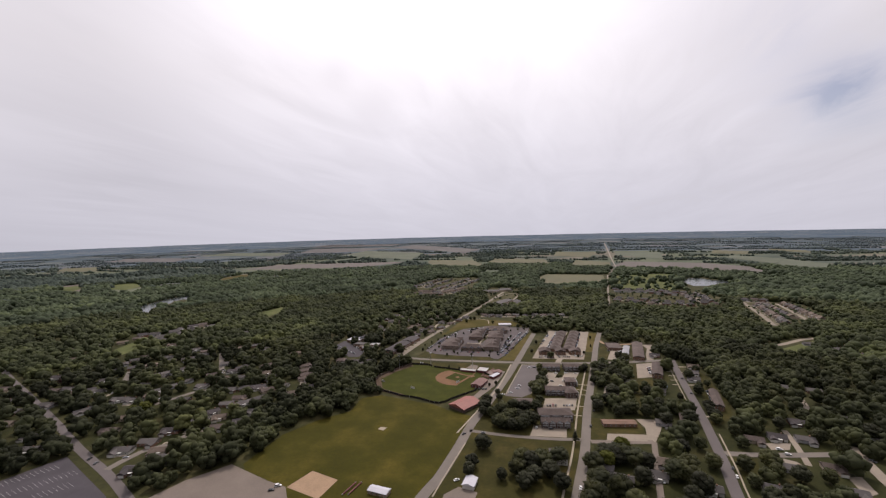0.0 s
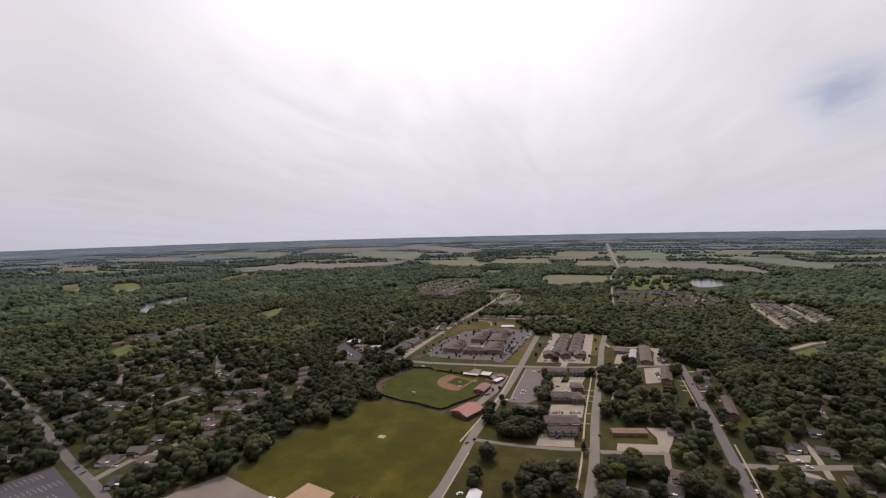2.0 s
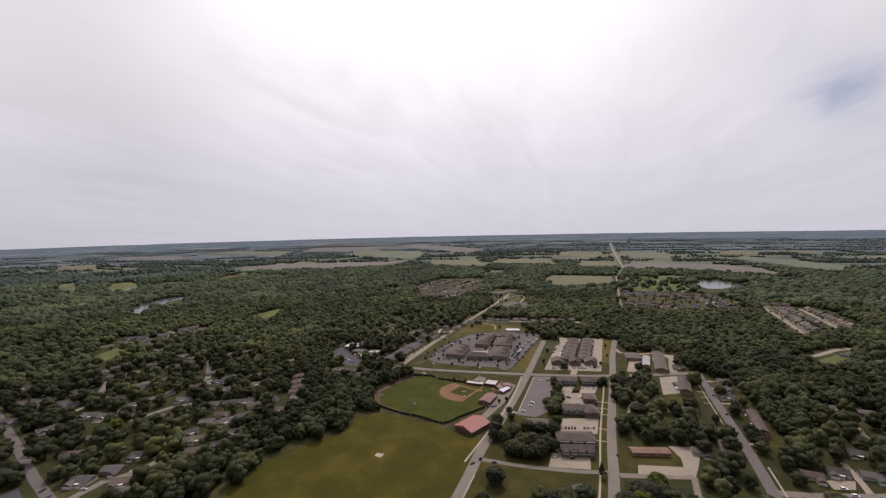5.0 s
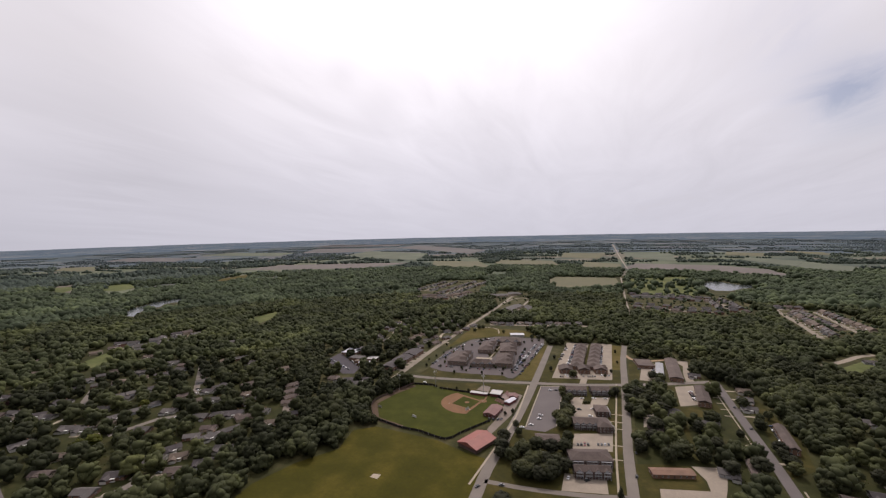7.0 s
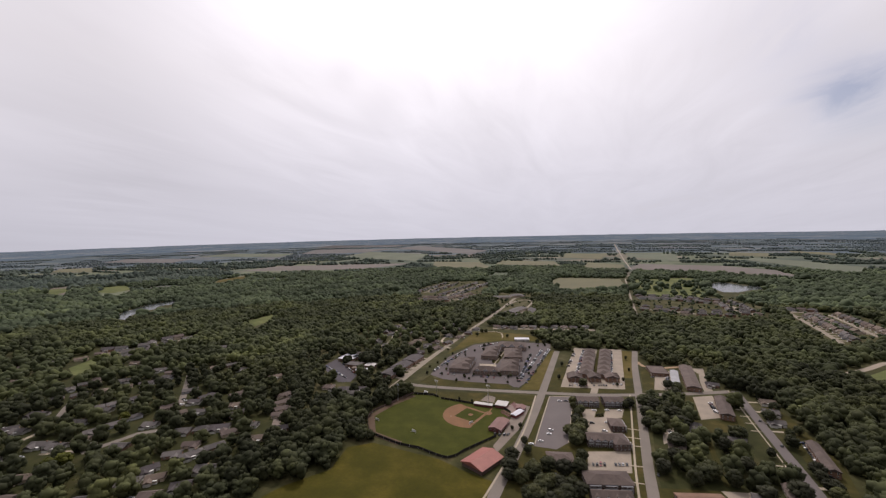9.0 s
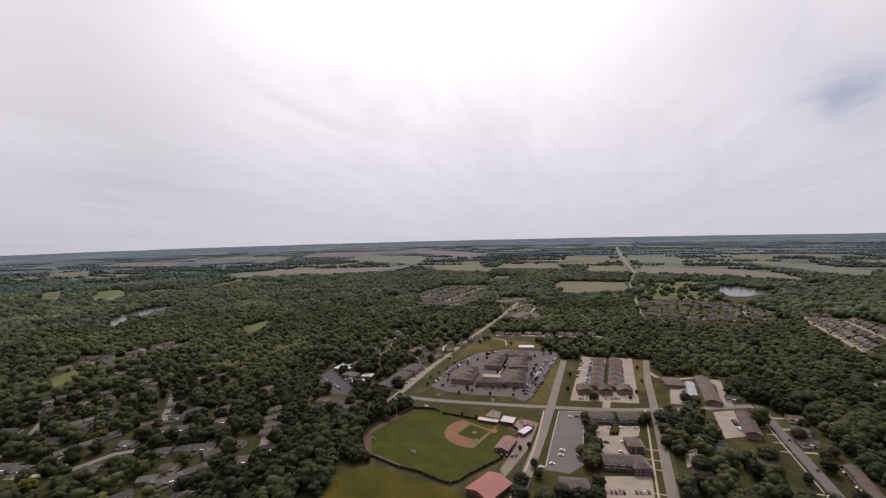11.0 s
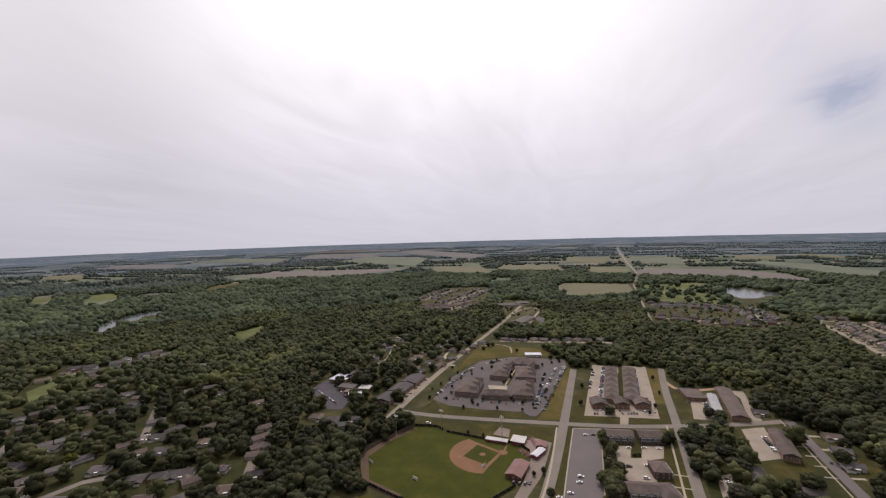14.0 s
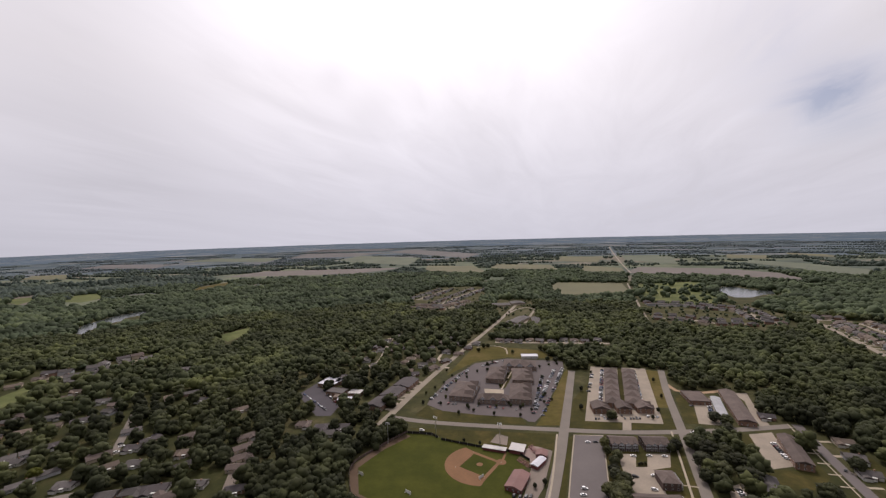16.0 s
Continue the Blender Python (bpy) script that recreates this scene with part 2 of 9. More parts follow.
brick_brown = material("brick_brown", (0.20, 0.12, 0.085), 0.9, 0.14, 0.3, 2.0, 0.2, random_amount=0.1)
brick_dark = material("brick_dark", (0.10, 0.068, 0.06), 0.9, 0.14, 0.3, 2.0, 0.2)
trim_white = material("trim_white", (0.5800, 0.5700, 0.5400), 0.6, 0.05, 0.3, 2.0, 0.0)
pane_glass = material("pane_glass", (0.03, 0.035, 0.04), 0.08, 0.1, 0.2, 1.0, 0.0, spec=0.6)
fence_dark = material("fence_dark", (0.022, 0.020, 0.019), 0.8, 0.15, 0.2, 1.0, 0.1)
wood_grey = material("wood_grey", (0.24, 0.18, 0.13), 0.9, 0.2, 0.3, 2.0, 0.2)
paint_white = material("paint_white", (0.3000, 0.2950, 0.2850), 0.7, 0.15, 0.2, 1.2, 0.0)
aluminium = material("aluminium", (0.55, 0.55, 0.56), 0.4, 0.1, 0.2, 1.0, 0.0, metal=0.8)
rubber = material("rubber", (0.02, 0.02, 0.02), 0.8, 0.1, 1.0, 4.0, 0.0)
pond_water = material("pond_water", (0.0500, 0.0580, 0.0600), 0.20, 0.1, 0.01, 0.35, 0.22, spec=0.5)
# tilled and young_crop are muted: distance haze is put into their colour
tilled = material("tilled", (0.1118, 0.0950, 0.0846), 0.95, 0.14, 0.006, 0.05, 0.1)
stubble = material("stubble", (0.0983, 0.0925, 0.0484), 0.95, 0.14, 0.006, 0.05, 0.1)
dry_field = material("dry_field", (0.1007, 0.0924, 0.0894), 0.95, 0.14, 0.004, 0.03, 0.1)
young_crop = material("young_crop", (0.0870, 0.0984, 0.0648), 0.95, 0.14, 0.006, 0.05, 0.1)
car_paints = [material("car_paint", c, 0.3, 0.05, 0.5, 2.0, 0.0, spec=0.5) for c in
              ((0.75, 0.75, 0.75), (0.02, 0.02, 0.022), (0.35, 0.36, 0.38), (0.16, 0.02, 0.02), (0.03, 0.05, 0.13), (0.10, 0.10, 0.105))]


def farmland_material(name, stops, wood, glow=0.0, edge=0.50, size=1.0):
    """Distant land: a patchwork of fields, pasture and woods, which can glow by itself."""
    m = bpy.data.materials.new(name)
    m.use_nodes = True
    n = Nodes(m.node_tree)
    out, sh = n.add("ShaderNodeOutputMaterial"), n.add("ShaderNodeBsdfPrincipled")
    n.link(sh.outputs[0], out.inputs[0])
    spread = n.add("ShaderNodeAttribute")
    spread.attribute_name = "flat"
    flat = spread.outputs["Vector"]
    plots = n.add("ShaderNodeTexVoronoi")
    plots.feature, plots.distance = "F1", "CHEBYCHEV"
    plots.inputs["Scale"].default_value = 1 / (620.0 * size)
    n.link(flat, plots.inputs["Vector"])
    pick = n.add("ShaderNodeSeparateColor")
    n.link(plots.outputs["Color"], pick.inputs[0])
    ramp = n.add("ShaderNodeValToRGB")
    ramp.color_ramp.interpolation = "CONSTANT"
    el = ramp.color_ramp.elements
    el[0].position, el[0].color = stops[0][0], (*stops[0][1], 1)
    el[1].position, el[1].color = stops[1][0], (*stops[1][1], 1)
    for p, c in stops[2:]:
        e = el.new(p)
        e.color = (*c, 1)
    n.link(pick.outputs[0], ramp.inputs[0])
    woods = n.noise(flat, 1 / (900.0 * size), 6.0, 0.62)
    col = n.mix(n.span(woods, edge - 0.03, edge + 0.03), ramp.outputs[0], wood)
    k = n.span(n.noise(flat, 1 / (150.0 * size), 6.0, 0.65), 0.3, 0.7, 0.68, 1.32)
    s = n.vec("SCALE", col)
    n.link(k, s.inputs["Scale"])
    n.link(s.outputs[0], sh.inputs["Base Color"])
    sh.inputs["Roughness"].default_value = 0.95
    sh.inputs["Specular IOR Level"].default_value = 0.1
    # The far slope glows in place of daylight; it is no lamp.
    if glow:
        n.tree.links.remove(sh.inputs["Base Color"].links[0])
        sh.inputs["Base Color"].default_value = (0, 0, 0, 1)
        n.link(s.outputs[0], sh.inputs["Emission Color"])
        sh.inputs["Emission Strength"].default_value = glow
    return m


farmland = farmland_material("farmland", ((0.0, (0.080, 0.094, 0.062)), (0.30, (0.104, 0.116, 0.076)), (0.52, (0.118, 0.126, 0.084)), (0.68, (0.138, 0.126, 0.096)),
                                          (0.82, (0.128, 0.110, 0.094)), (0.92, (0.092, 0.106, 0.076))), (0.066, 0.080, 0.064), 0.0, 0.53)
# Bluish distance haze is put into the colours of these two far rings.
hazed_farmland = farmland_material("hazed_farmland", ((0.0, (0.078, 0.098, 0.106)), (0.25, (0.100, 0.118, 0.118)), (0.45, (0.116, 0.130, 0.126)), (0.60, (0.142, 0.142, 0.140)),
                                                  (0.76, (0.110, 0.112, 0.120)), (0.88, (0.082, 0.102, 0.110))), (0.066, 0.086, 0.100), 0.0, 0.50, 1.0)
hazed_backdrop = farmland_material("hazed_backdrop", ((0.0, (0.120, 0.152, 0.180)), (0.25, (0.170, 0.196, 0.212)), (0.45, (0.200, 0.220, 0.228)), (0.62, (0.246, 0.246, 0.250)),
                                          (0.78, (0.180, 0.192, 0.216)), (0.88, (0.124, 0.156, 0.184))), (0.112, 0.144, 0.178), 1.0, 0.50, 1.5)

# ---- the lie of the land ----
MID = Vector((-35.0, 90.0))           # the middle of the flight
EYE, NEAR, FAR = 185.0, 2400.0, 4780.0
HEADING = radians(18.4)               # to the left of +y


def off_axis(x, y):
    a = math.atan2(-(x - MID.x), y - MID.y) - HEADING
    return (a + math.pi) % (2 * math.pi) - math.pi


def land(x, y):
    """Flat land that rises beyond NEAR into the rolling country of the horizon; returns the place and the scale there."""
    dx, dy = x - MID.x, y - MID.y
    d = math.hypot(dx, dy)
    if d <= NEAR:
        return Vector((x, y, 0.0)), 1.0
    r = NEAR + (FAR - NEAR) * (1 - math.exp(-(d - NEAR) / (FAR - NEAR)))
    k = r / d
    z = EYE * (1 - k)
    s = min(max((r - 3300) / (FAR - 3300), 0.0), 1.0)
    side = off_axis(x, y) / radians(47)
    a = min(abs(side), 1.15)
    z += s * s * (3 - 2 * s) * (14 - (34 if side > 0 else 24) * a * a + 5 * noise.noise((x / 5200, y / 5200, 0.0)))
    return Vector((MID.x + dx * k, MID.y + dy * k, z)), k


def mesh_object(name, verts, faces, mats, parent=None, smooth=False, index=None):
    me = bpy.data.meshes.new(name)
    me.from_pydata([tuple(v) for v in verts], [], faces)
    for m in (mats if isinstance(mats, (list, tuple)) else [mats]):
        me.materials.append(m)
    if index is not None:
        me.polygons.foreach_set("material_index", index)
    if smooth:
        me.polygons.foreach_set("use_smooth", [True] * len(faces))
    me.update()
    ob = new(name, me)
    ob.parent = parent
    return ob


def part(name, bm, mat, parent, label=""):
    me = bpy.data.meshes.new(name)
    bm.to_mesh(me)
    bm.free()
    me.materials.append(mat)
    ob = new(name, me)
    ob.parent = parent
    if label:
        tagged(ob, label)
    return ob


def shared(name, me, parent, m):
    ob = new(name, me)
    ob.parent = parent
    ob.matrix_local = m
    return ob


def ground_sheet():
    turns = 160
    rings = [60, 160, 320, 500, 700, 900, 1100, 1300, 1500, 1700, 1900, 2100, 2250, NEAR]
    d = NEAR
    while d < 90000:
        d *= 1.035
        rings.append(d)
    verts, flat, faces, index = [(MID.x, MID.y, 0.0)], [(MID.x, MID.y, 0.0)], [], []
    for d in rings:
        for i in range(turns):
            a = 2 * math.pi * i / turns
            x, y = MID.x - d * math.sin(a), MID.y + d * math.cos(a)
            p, _ = land(x, y)
            verts.append(p)
            flat.append((x, y, 0.0))
    for i in range(turns):
        faces.append((0, 1 + i, 1 + (i + 1) % turns))
        index.append(0)
    for k in range(len(rings) - 1):
        for i in range(turns):
            a, b = 1 + k * turns + i, 1 + k * turns + (i + 1) % turns
            faces.append((a, a + turns, b + turns, b))
            # beyond 4.2 km the haze-coloured rings begin; the outermost glows
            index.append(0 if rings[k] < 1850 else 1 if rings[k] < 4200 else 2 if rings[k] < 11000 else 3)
    ob = mesh_object("ground", verts, faces, [undergrowth, farmland, hazed_farmland, hazed_backdrop], None, True, index)
    at = ob.data.attributes.new("flat", "FLOAT_VECTOR", "POINT")
    at.data.foreach_set("vector", [c for p in flat for c in p])
    tagged(ob, "rolling grassy ground with farmland out to the horizon", "ground", kind="structure")


ground_sheet()
def toward_eye(pts, k):
    """The same outline, moved toward the middle of the flight by k of its distance."""
    return [(x + (MID.x - x) * k, y + (MID.y - y) * k) for x, y in pts]


BLOCKED = []      # (polygon, kept distance): no wild tree stands there


def patch(name, label, pts, mat, z=0.05, block=3.0):
    """A flat area of the ground, with a low edge."""
    n = len(pts)
    verts = [(x, y, z) for x, y in pts] + [(x, y, -0.3) for x, y in pts]
    faces = [tuple(range(n))] + [(i, n + i, n + (i + 1) % n, (i + 1) % n) for i in range(n)]
    area = sum(pts[i][0] * pts[(i + 1) % n][1] - pts[(i + 1) % n][0] * pts[i][1] for i in range(n))
    if area < 0:
        faces = [tuple(reversed(f)) for f in faces]
    ob = mesh_object(name, verts, faces, mat)
    if block is not None:
        BLOCKED.append((pts, block))
    if "field" not in name and block is not None:
        far_off = math.hypot(pts[0][0] - MID.x, pts[0][1] - MID.y)
        for step in (1.0, 0.66, 0.33):
            BLOCKED.append((toward_eye(pts, step * (0.022 + 0.045 * min(max((far_off - 500) / 500, 0), 1))), 1.0))
    return tagged(ob, label, name.split("_")[-1], kind="structure")


def ribbon(pts, w, z, drop=0.3):
    """A strip along a line of points, as vertices and faces."""
    verts, faces = [], []
    for i, p in enumerate(pts):
        a, b = Vector(pts[max(i - 1, 0)]), Vector(pts[min(i + 1, len(pts) - 1)])
        t = (b - a).normalized()
        s = Vector((-t.y, t.x)) * w / 2
        for k, q in ((1, z), (-1, z), (-1, z - drop), (1, z - drop)):
            verts.append((p[0] + k * s.x, p[1] + k * s.y, q))
    for i in range(len(pts) - 1):
        a, b = 4 * i, 4 * i + 4
        for k in range(4):
            j = (k + 1) % 4
            faces.append((a + k, a + j, b + j, b + k))
    return verts, faces


def curve(pts, step=12.0):
    """Points along a smooth line through the given ones."""
    out = []
    for i in range(len(pts) - 1):
        p = [Vector(pts[min(max(i + k, 0), len(pts) - 1)]) for k in (-1, 0, 1, 2)]
        m = max(1, int((p[2] - p[1]).length / step))
        for j in range(m):
            t = j / m
            out.append(0.5 * (2 * p[1] + (p[2] - p[0]) * t + (2 * p[0] - 5 * p[1] + 4 * p[2] - p[3]) * t * t + (3 * p[1] - p[0] - 3 * p[2] + p[3]) * t ** 3))
    out.append(Vector(pts[-1]))
    return out


def road(name, label, w, pts, mat, z=0.10, block=4.0, kerb=False):
    line = curve(pts)
    ob = mesh_object(name, *ribbon(line, w, z), mat)
    if kerb:
        for side in (-1, 1):
            edge = []
            for i, p in enumerate(line):
                t = (line[min(i + 1, len(line) - 1)] - line[max(i - 1, 0)]).normalized()
                edge.append(p + Vector((-t.y, t.x)) * side * (w / 2 + 0.2))
            tagged(mesh_object("kerb", *ribbon(edge, 0.4, z + 0.12), pale_concrete), "pale concrete kerb along the street", "kerb", kind="structure")
    for a, b in zip(line[:-1:2], list(line[2::2]) + [line[-1]]):
        t = (b - a).normalized() if (b - a).length > 0.1 else Vector((0, 1))
        s = Vector((-t.y, t.x)) * w / 2
        quad = [tuple(a + s), tuple(a - s), tuple(b - s), tuple(b + s)]
        BLOCKED.append((quad, block))
        for step in ((0.02,) if a.y < 900 else (0.02, 0.04, 0.055)):
            BLOCKED.append((toward_eye(quad, step), max(1.0, block * 0.6)))
    return tagged(ob, label, "path" if "walk" in name else "road", kind="structure")


def far_patch(name, label, corners, mat, lift=0.6):
    """A distant field that follows the land: four corners, subdivided."""
    a, b, c, d = [Vector(p) for p in corners]
    nu, nv = 14, 8
    verts, faces, flat = [], [], []
    for j in range(nv + 1):
        for i in range(nu + 1):
            u, v = i / nu, j / nv
            p = (a * (1 - u) + b * u) * (1 - v) + (d * (1 - u) + c * u) * v
            q, k = land(p.x, p.y)
            verts.append((q.x, q.y, q.z + lift))
    for j in range(nv):
        for i in range(nu):
            k = j * (nu + 1) + i
            faces.append((k, k + 1, k + nu + 2, k + nu + 1))
    nrm = (Vector(verts[1]) - Vector(verts[0])).cross(Vector(verts[nu + 1]) - Vector(verts[0]))
    if nrm.z < 0:
        faces = [tuple(reversed(f)) for f in faces]
    ob = mesh_object(name, verts, faces, mat, None, True)
    BLOCKED.append(([tuple(p) for p in (a, b, c, d)], 6.0))
    return tagged(ob, label, name.split("_")[-1], kind="structure")


# ---- kinds of things ----
def box(bm, x0, x1, y0, y1, z0, z1):
    r = bmesh.ops.create_cube(bm, size=1.0)
    bmesh.ops.scale(bm, vec=(x1 - x0, y1 - y0, z1 - z0), verts=r["verts"])
    bmesh.ops.translate(bm, vec=((x0 + x1) / 2, (y0 + y1) / 2, (z0 + z1) / 2), verts=r["verts"])
    return r["verts"]


def solid(bm, verts, faces):
    vs = [bm.verts.new(v) for v in verts]
    for f in faces:
        bm.faces.new([vs[i] for i in f])


def roof_mesh(w, d, z, rise, kind, over=0.5, thick=0.25):
    """A roof over a w x d plan, its ridge along x: hip, gable or flat with a parapet."""
    bm = bmesh.new()
    a, b = w / 2 + over, d / 2 + over
    if kind == "flat":
        box(bm, -a, a, -b, b, z, z + 0.25)
        for q in ((-a, a, -b, -b + 0.35), (-a, a, b - 0.35, b), (-a, -a + 0.35, -b + 0.35, b - 0.35), (a - 0.35, a, -b + 0.35, b - 0.35)):
            box(bm, *q, z + 0.25, z + 0.25 + rise)
        return bm
    inset = min(b, a * 0.96) if kind == "hip" else 0.0
    v = [(-a, -b, z), (a, -b, z), (a, b, z), (-a, b, z), (-a, -b, z + thick), (a, -b, z + thick), (a, b, z + thick), (-a, b, z + thick),
         (-a + inset, 0, z + thick + rise), (a - inset, 0, z + thick + rise)]
    f = [(3, 2, 1, 0), (0, 1, 5, 4), (1, 2, 6, 5), (2, 3, 7, 6), (3, 0, 4, 7), (4, 5, 9, 8), (6, 7, 8, 9), (5, 6, 9), (7, 4, 8)]
    solid(bm, v, f)
    return bm


def window_meshes():
    """Windows of two sizes: a white frame with a mullion round a dark pane, set back."""
    made = []
    for w, h in ((1.1, 1.4), (1.8, 1.5)):
        bm = bmesh.new()
        a, t = w / 2, 0.12
        loops = [[bm.verts.new(q) for q in ring] for ring in (
            [(-a, 0.02, 0), (a, 0.02, 0), (a, 0.02, h), (-a, 0.02, h)],
            [(-a, -0.06, 0), (a, -0.06, 0), (a, -0.06, h), (-a, -0.06, h)],
            [(-a + t, -0.06, t), (a - t, -0.06, t), (a - t, -0.06, h - t), (-a + t, -0.06, h - t)],
            [(-a + t, -0.02, t), (a - t, -0.02, t), (a - t, -0.02, h - t), (-a + t, -0.02, h - t)])]
        for r, q in zip(loops, loops[1:]):
            for k in range(4):
                bm.faces.new((r[k], r[(k + 1) % 4], q[(k + 1) % 4], q[k]))
        bm.faces.new(loops[3]).material_index = 1
        me = bpy.data.meshes.new("window")
        bm.to_mesh(me)
        bm.free()
        me.materials.append(trim_white)
        me.materials.append(pane_glass)
        made.append(me)
    return made


WINDOWS = window_meshes()


def door_mesh(name, w, h, mat):
    bm = bmesh.new()
    box(bm, -w / 2, w / 2, -0.05, 0.02, 0.0, h)
    for k in range(3):
        box(bm, -w / 2 + 0.1, w / 2 - 0.1, -0.08, -0.05, 0.12 + k * h / 3, (k + 1) * h / 3 - 0.08)
    me = bpy.data.meshes.new(name)
    bm.to_mesh(me)
    bm.free()
    me.materials.append(mat)
    return me


DOOR, GARAGE_DOOR = door_mesh("door", 1.0, 2.05, brick_dark), door_mesh("garage_door", 4.6, 2.2, trim_white)


def dress(root, w, d, floors, h, step=3.4, sides="snew", door=True, big=0):
    """Windows on the walls of a w x d building, floor by floor, and a door on the south side."""
    window_me = WINDOWS[big]
    for side in sides:
        span, deep = (w, d) if side in "sn" else (d, w)
        turn = {"s": 0, "e": 90, "n": 180, "w": 270}[side]
        m = max(1, int(span / step))
        for fl in range(floors):
            for i in range(m):
                x = (i + 0.5) * span / m - span / 2
                if door and side == "s" and fl == 0 and i == m // 2:
                    shared("door", DOOR, root, pose(0, 0, 0, 0, 0, turn) @ pose(x, -deep / 2 - 0.02, 0.05))
                    continue
                shared("window", window_me, root, pose(0, 0, 0, 0, 0, turn) @ pose(x, -deep / 2 - 0.02, 0.9 + fl * h / floors))


def building(x, y, w, d, rot, name, label, category, h=2.8, floors=1, kind="gable", rise=1.8, wall=siding_white, roof=shingle_grey, sides="snew", step=3.4, group="", chimney=False, over=0.5, porch=False, door=True, block=2.0, big=0, gables=0, balconies=0):
    if d > w and kind != "flat":      # the ridge runs along the longer side
        w, d, rot = d, w, rot + 90
    root = new(name)
    root.matrix_world = pose(x, y, 0, 0, 0, rot)
    tagged(root, label, category, group)
    bm = bmesh.new()
    box(bm, -w / 2, w / 2, -d / 2, d / 2, -0.3, h)
    if kind == "gable":
        for s in (-1, 1):
            solid(bm, [(s * w / 2, -d / 2, h), (s * w / 2, d / 2, h), (s * w / 2, 0, h + rise * 0.95), (s * (w / 2 - 0.2), -d / 2, h), (s * (w / 2 - 0.2), d / 2, h), (s * (w / 2 - 0.2), 0, h + rise * 0.95)],
                  [(0, 1, 2), (5, 4, 3), (0, 2, 5, 3), (1, 4, 5, 2)])
    part("wall", bm, wall, root)
    top = part("roof", roof_mesh(w, d, h, rise, kind, over), roof, root)
    dress(root, w, d, floors, h, step, sides, door, big)
    if chimney:
        bm = bmesh.new()
        box(bm, w * 0.2, w * 0.2 + 0.8, -0.3, 0.5, h + 0.3, h + rise + 1.0)
        box(bm, w * 0.2 - 0.1, w * 0.2 + 0.9, -0.4, 0.6, h + rise + 1.0, h + rise + 1.15)
        part("chimney", bm, brick_brown, top)
    for i in range(gables):
        gx, gw = (i + 0.5) * w / gables - w / 2, w / gables * 0.42
        bm = bmesh.new()
        y0, y1, z0, z1 = -d / 2 - 0.65, -d * 0.12, h - 0.1, h + gw * 0.75
        solid(bm, [(gx - gw, y0, z0), (gx + gw, y0, z0), (gx, y0, z1), (gx - gw, y1, z0), (gx + gw, y1, z0), (gx, y1, z1)], [(0, 1, 2), (5, 4, 3), (0, 2, 5, 3), (1, 4, 5, 2), (3, 4, 1, 0)])
        front = part("front_gable", bm, roof, root)
        bm = bmesh.new()
        solid(bm, [(gx - gw * 0.86, y0 - 0.05, z0 + 0.05), (gx + gw * 0.86, y0 - 0.05, z0 + 0.05), (gx, y0 - 0.05, z1 - 0.25), (gx - gw * 0.86, y0 + 0.2, z0 + 0.05), (gx + gw * 0.86, y0 + 0.2, z0 + 0.05), (gx, y0 + 0.2, z1 - 0.25)], [(0, 1, 2), (5, 4, 3), (0, 2, 5, 3), (1, 4, 5, 2), (3, 4, 1, 0)])
        part("gable_panel", bm, siding_grey, front)
    for i in range(balconies):
        bx, bw = (i + 0.5) * w / balconies - w / 2, w / balconies * 0.36
        y0, y1 = -d / 2 - 1.3, -d / 2 - 0.004
        bm = bmesh.new()
        box(bm, bx - bw - 0.2, bx + bw + 0.2, y0 - 0.05, y1, h / 2 - 0.1, h / 2 + 0.06)
        balcony = part("balcony", bm, siding_grey, root, "pale balcony deck between posts")
        bm = bmesh.new()
        box(bm, bx - bw - 0.2, bx + bw + 0.2, y0 - 0.05, y1, h - 0.5, h - 0.34)
        part("canopy", bm, siding_grey, balcony)
        bm = bmesh.new()
        box(bm, bx - bw, bx + bw, y0 + 0.1, y0 + 0.2, h / 2 + 0.75, h / 2 + 0.95)
        part("railing", bm, siding_grey, balcony)
        for u in (-1, 0, 1):
            bm = bmesh.new()
            box(bm, bx + u * bw - 0.13, bx + u * bw + 0.13, y0, y0 + 0.26, 0.0, h - 0.15)
            part("post", bm, siding_grey, balcony)
    if porch:
        bm = bmesh.new()
        box(bm, -2.2, 2.2, -d / 2 - 2.0, -d / 2 - 0.01, -0.2, 0.15)
        box(bm, -2.2, -2.05, -d / 2 - 1.95, -d / 2 - 1.8, 0.15, h - 0.2)
        box(bm, 2.05, 2.2, -d / 2 - 1.95, -d / 2 - 1.8, 0.15, h - 0.2)
        box(bm, -2.4, 2.4, -d / 2 - 2.2, -d / 2 - 0.55, h - 0.2, h - 0.05)
        part("porch", bm, trim_white, root)
    c, s = math.cos(radians(rot)), math.sin(radians(rot))
    BLOCKED.append(([(x + c * u * w / 2 - s * v * d / 2, y + s * u * w / 2 + c * v * d / 2) for u, v in ((-1, -1), (1, -1), (1, 1), (-1, 1))], block))
    return root


HOUSE_SPOTS = []
HOUSE_LOOKS = [(siding_white, shingle_grey, "white-sided", "grey"), (siding_tan, shingle_brown, "tan-sided", "brown"), (brick_brown, shingle_dark, "brown brick", "dark"),
               (siding_grey, shingle_grey, "grey-sided", "grey"), (siding_tan, shingle_tan, "tan-sided", "tan"), (brick_brown, shingle_grey, "brown brick", "grey"), (siding_white, shingle_dark, "white-sided", "dark")]


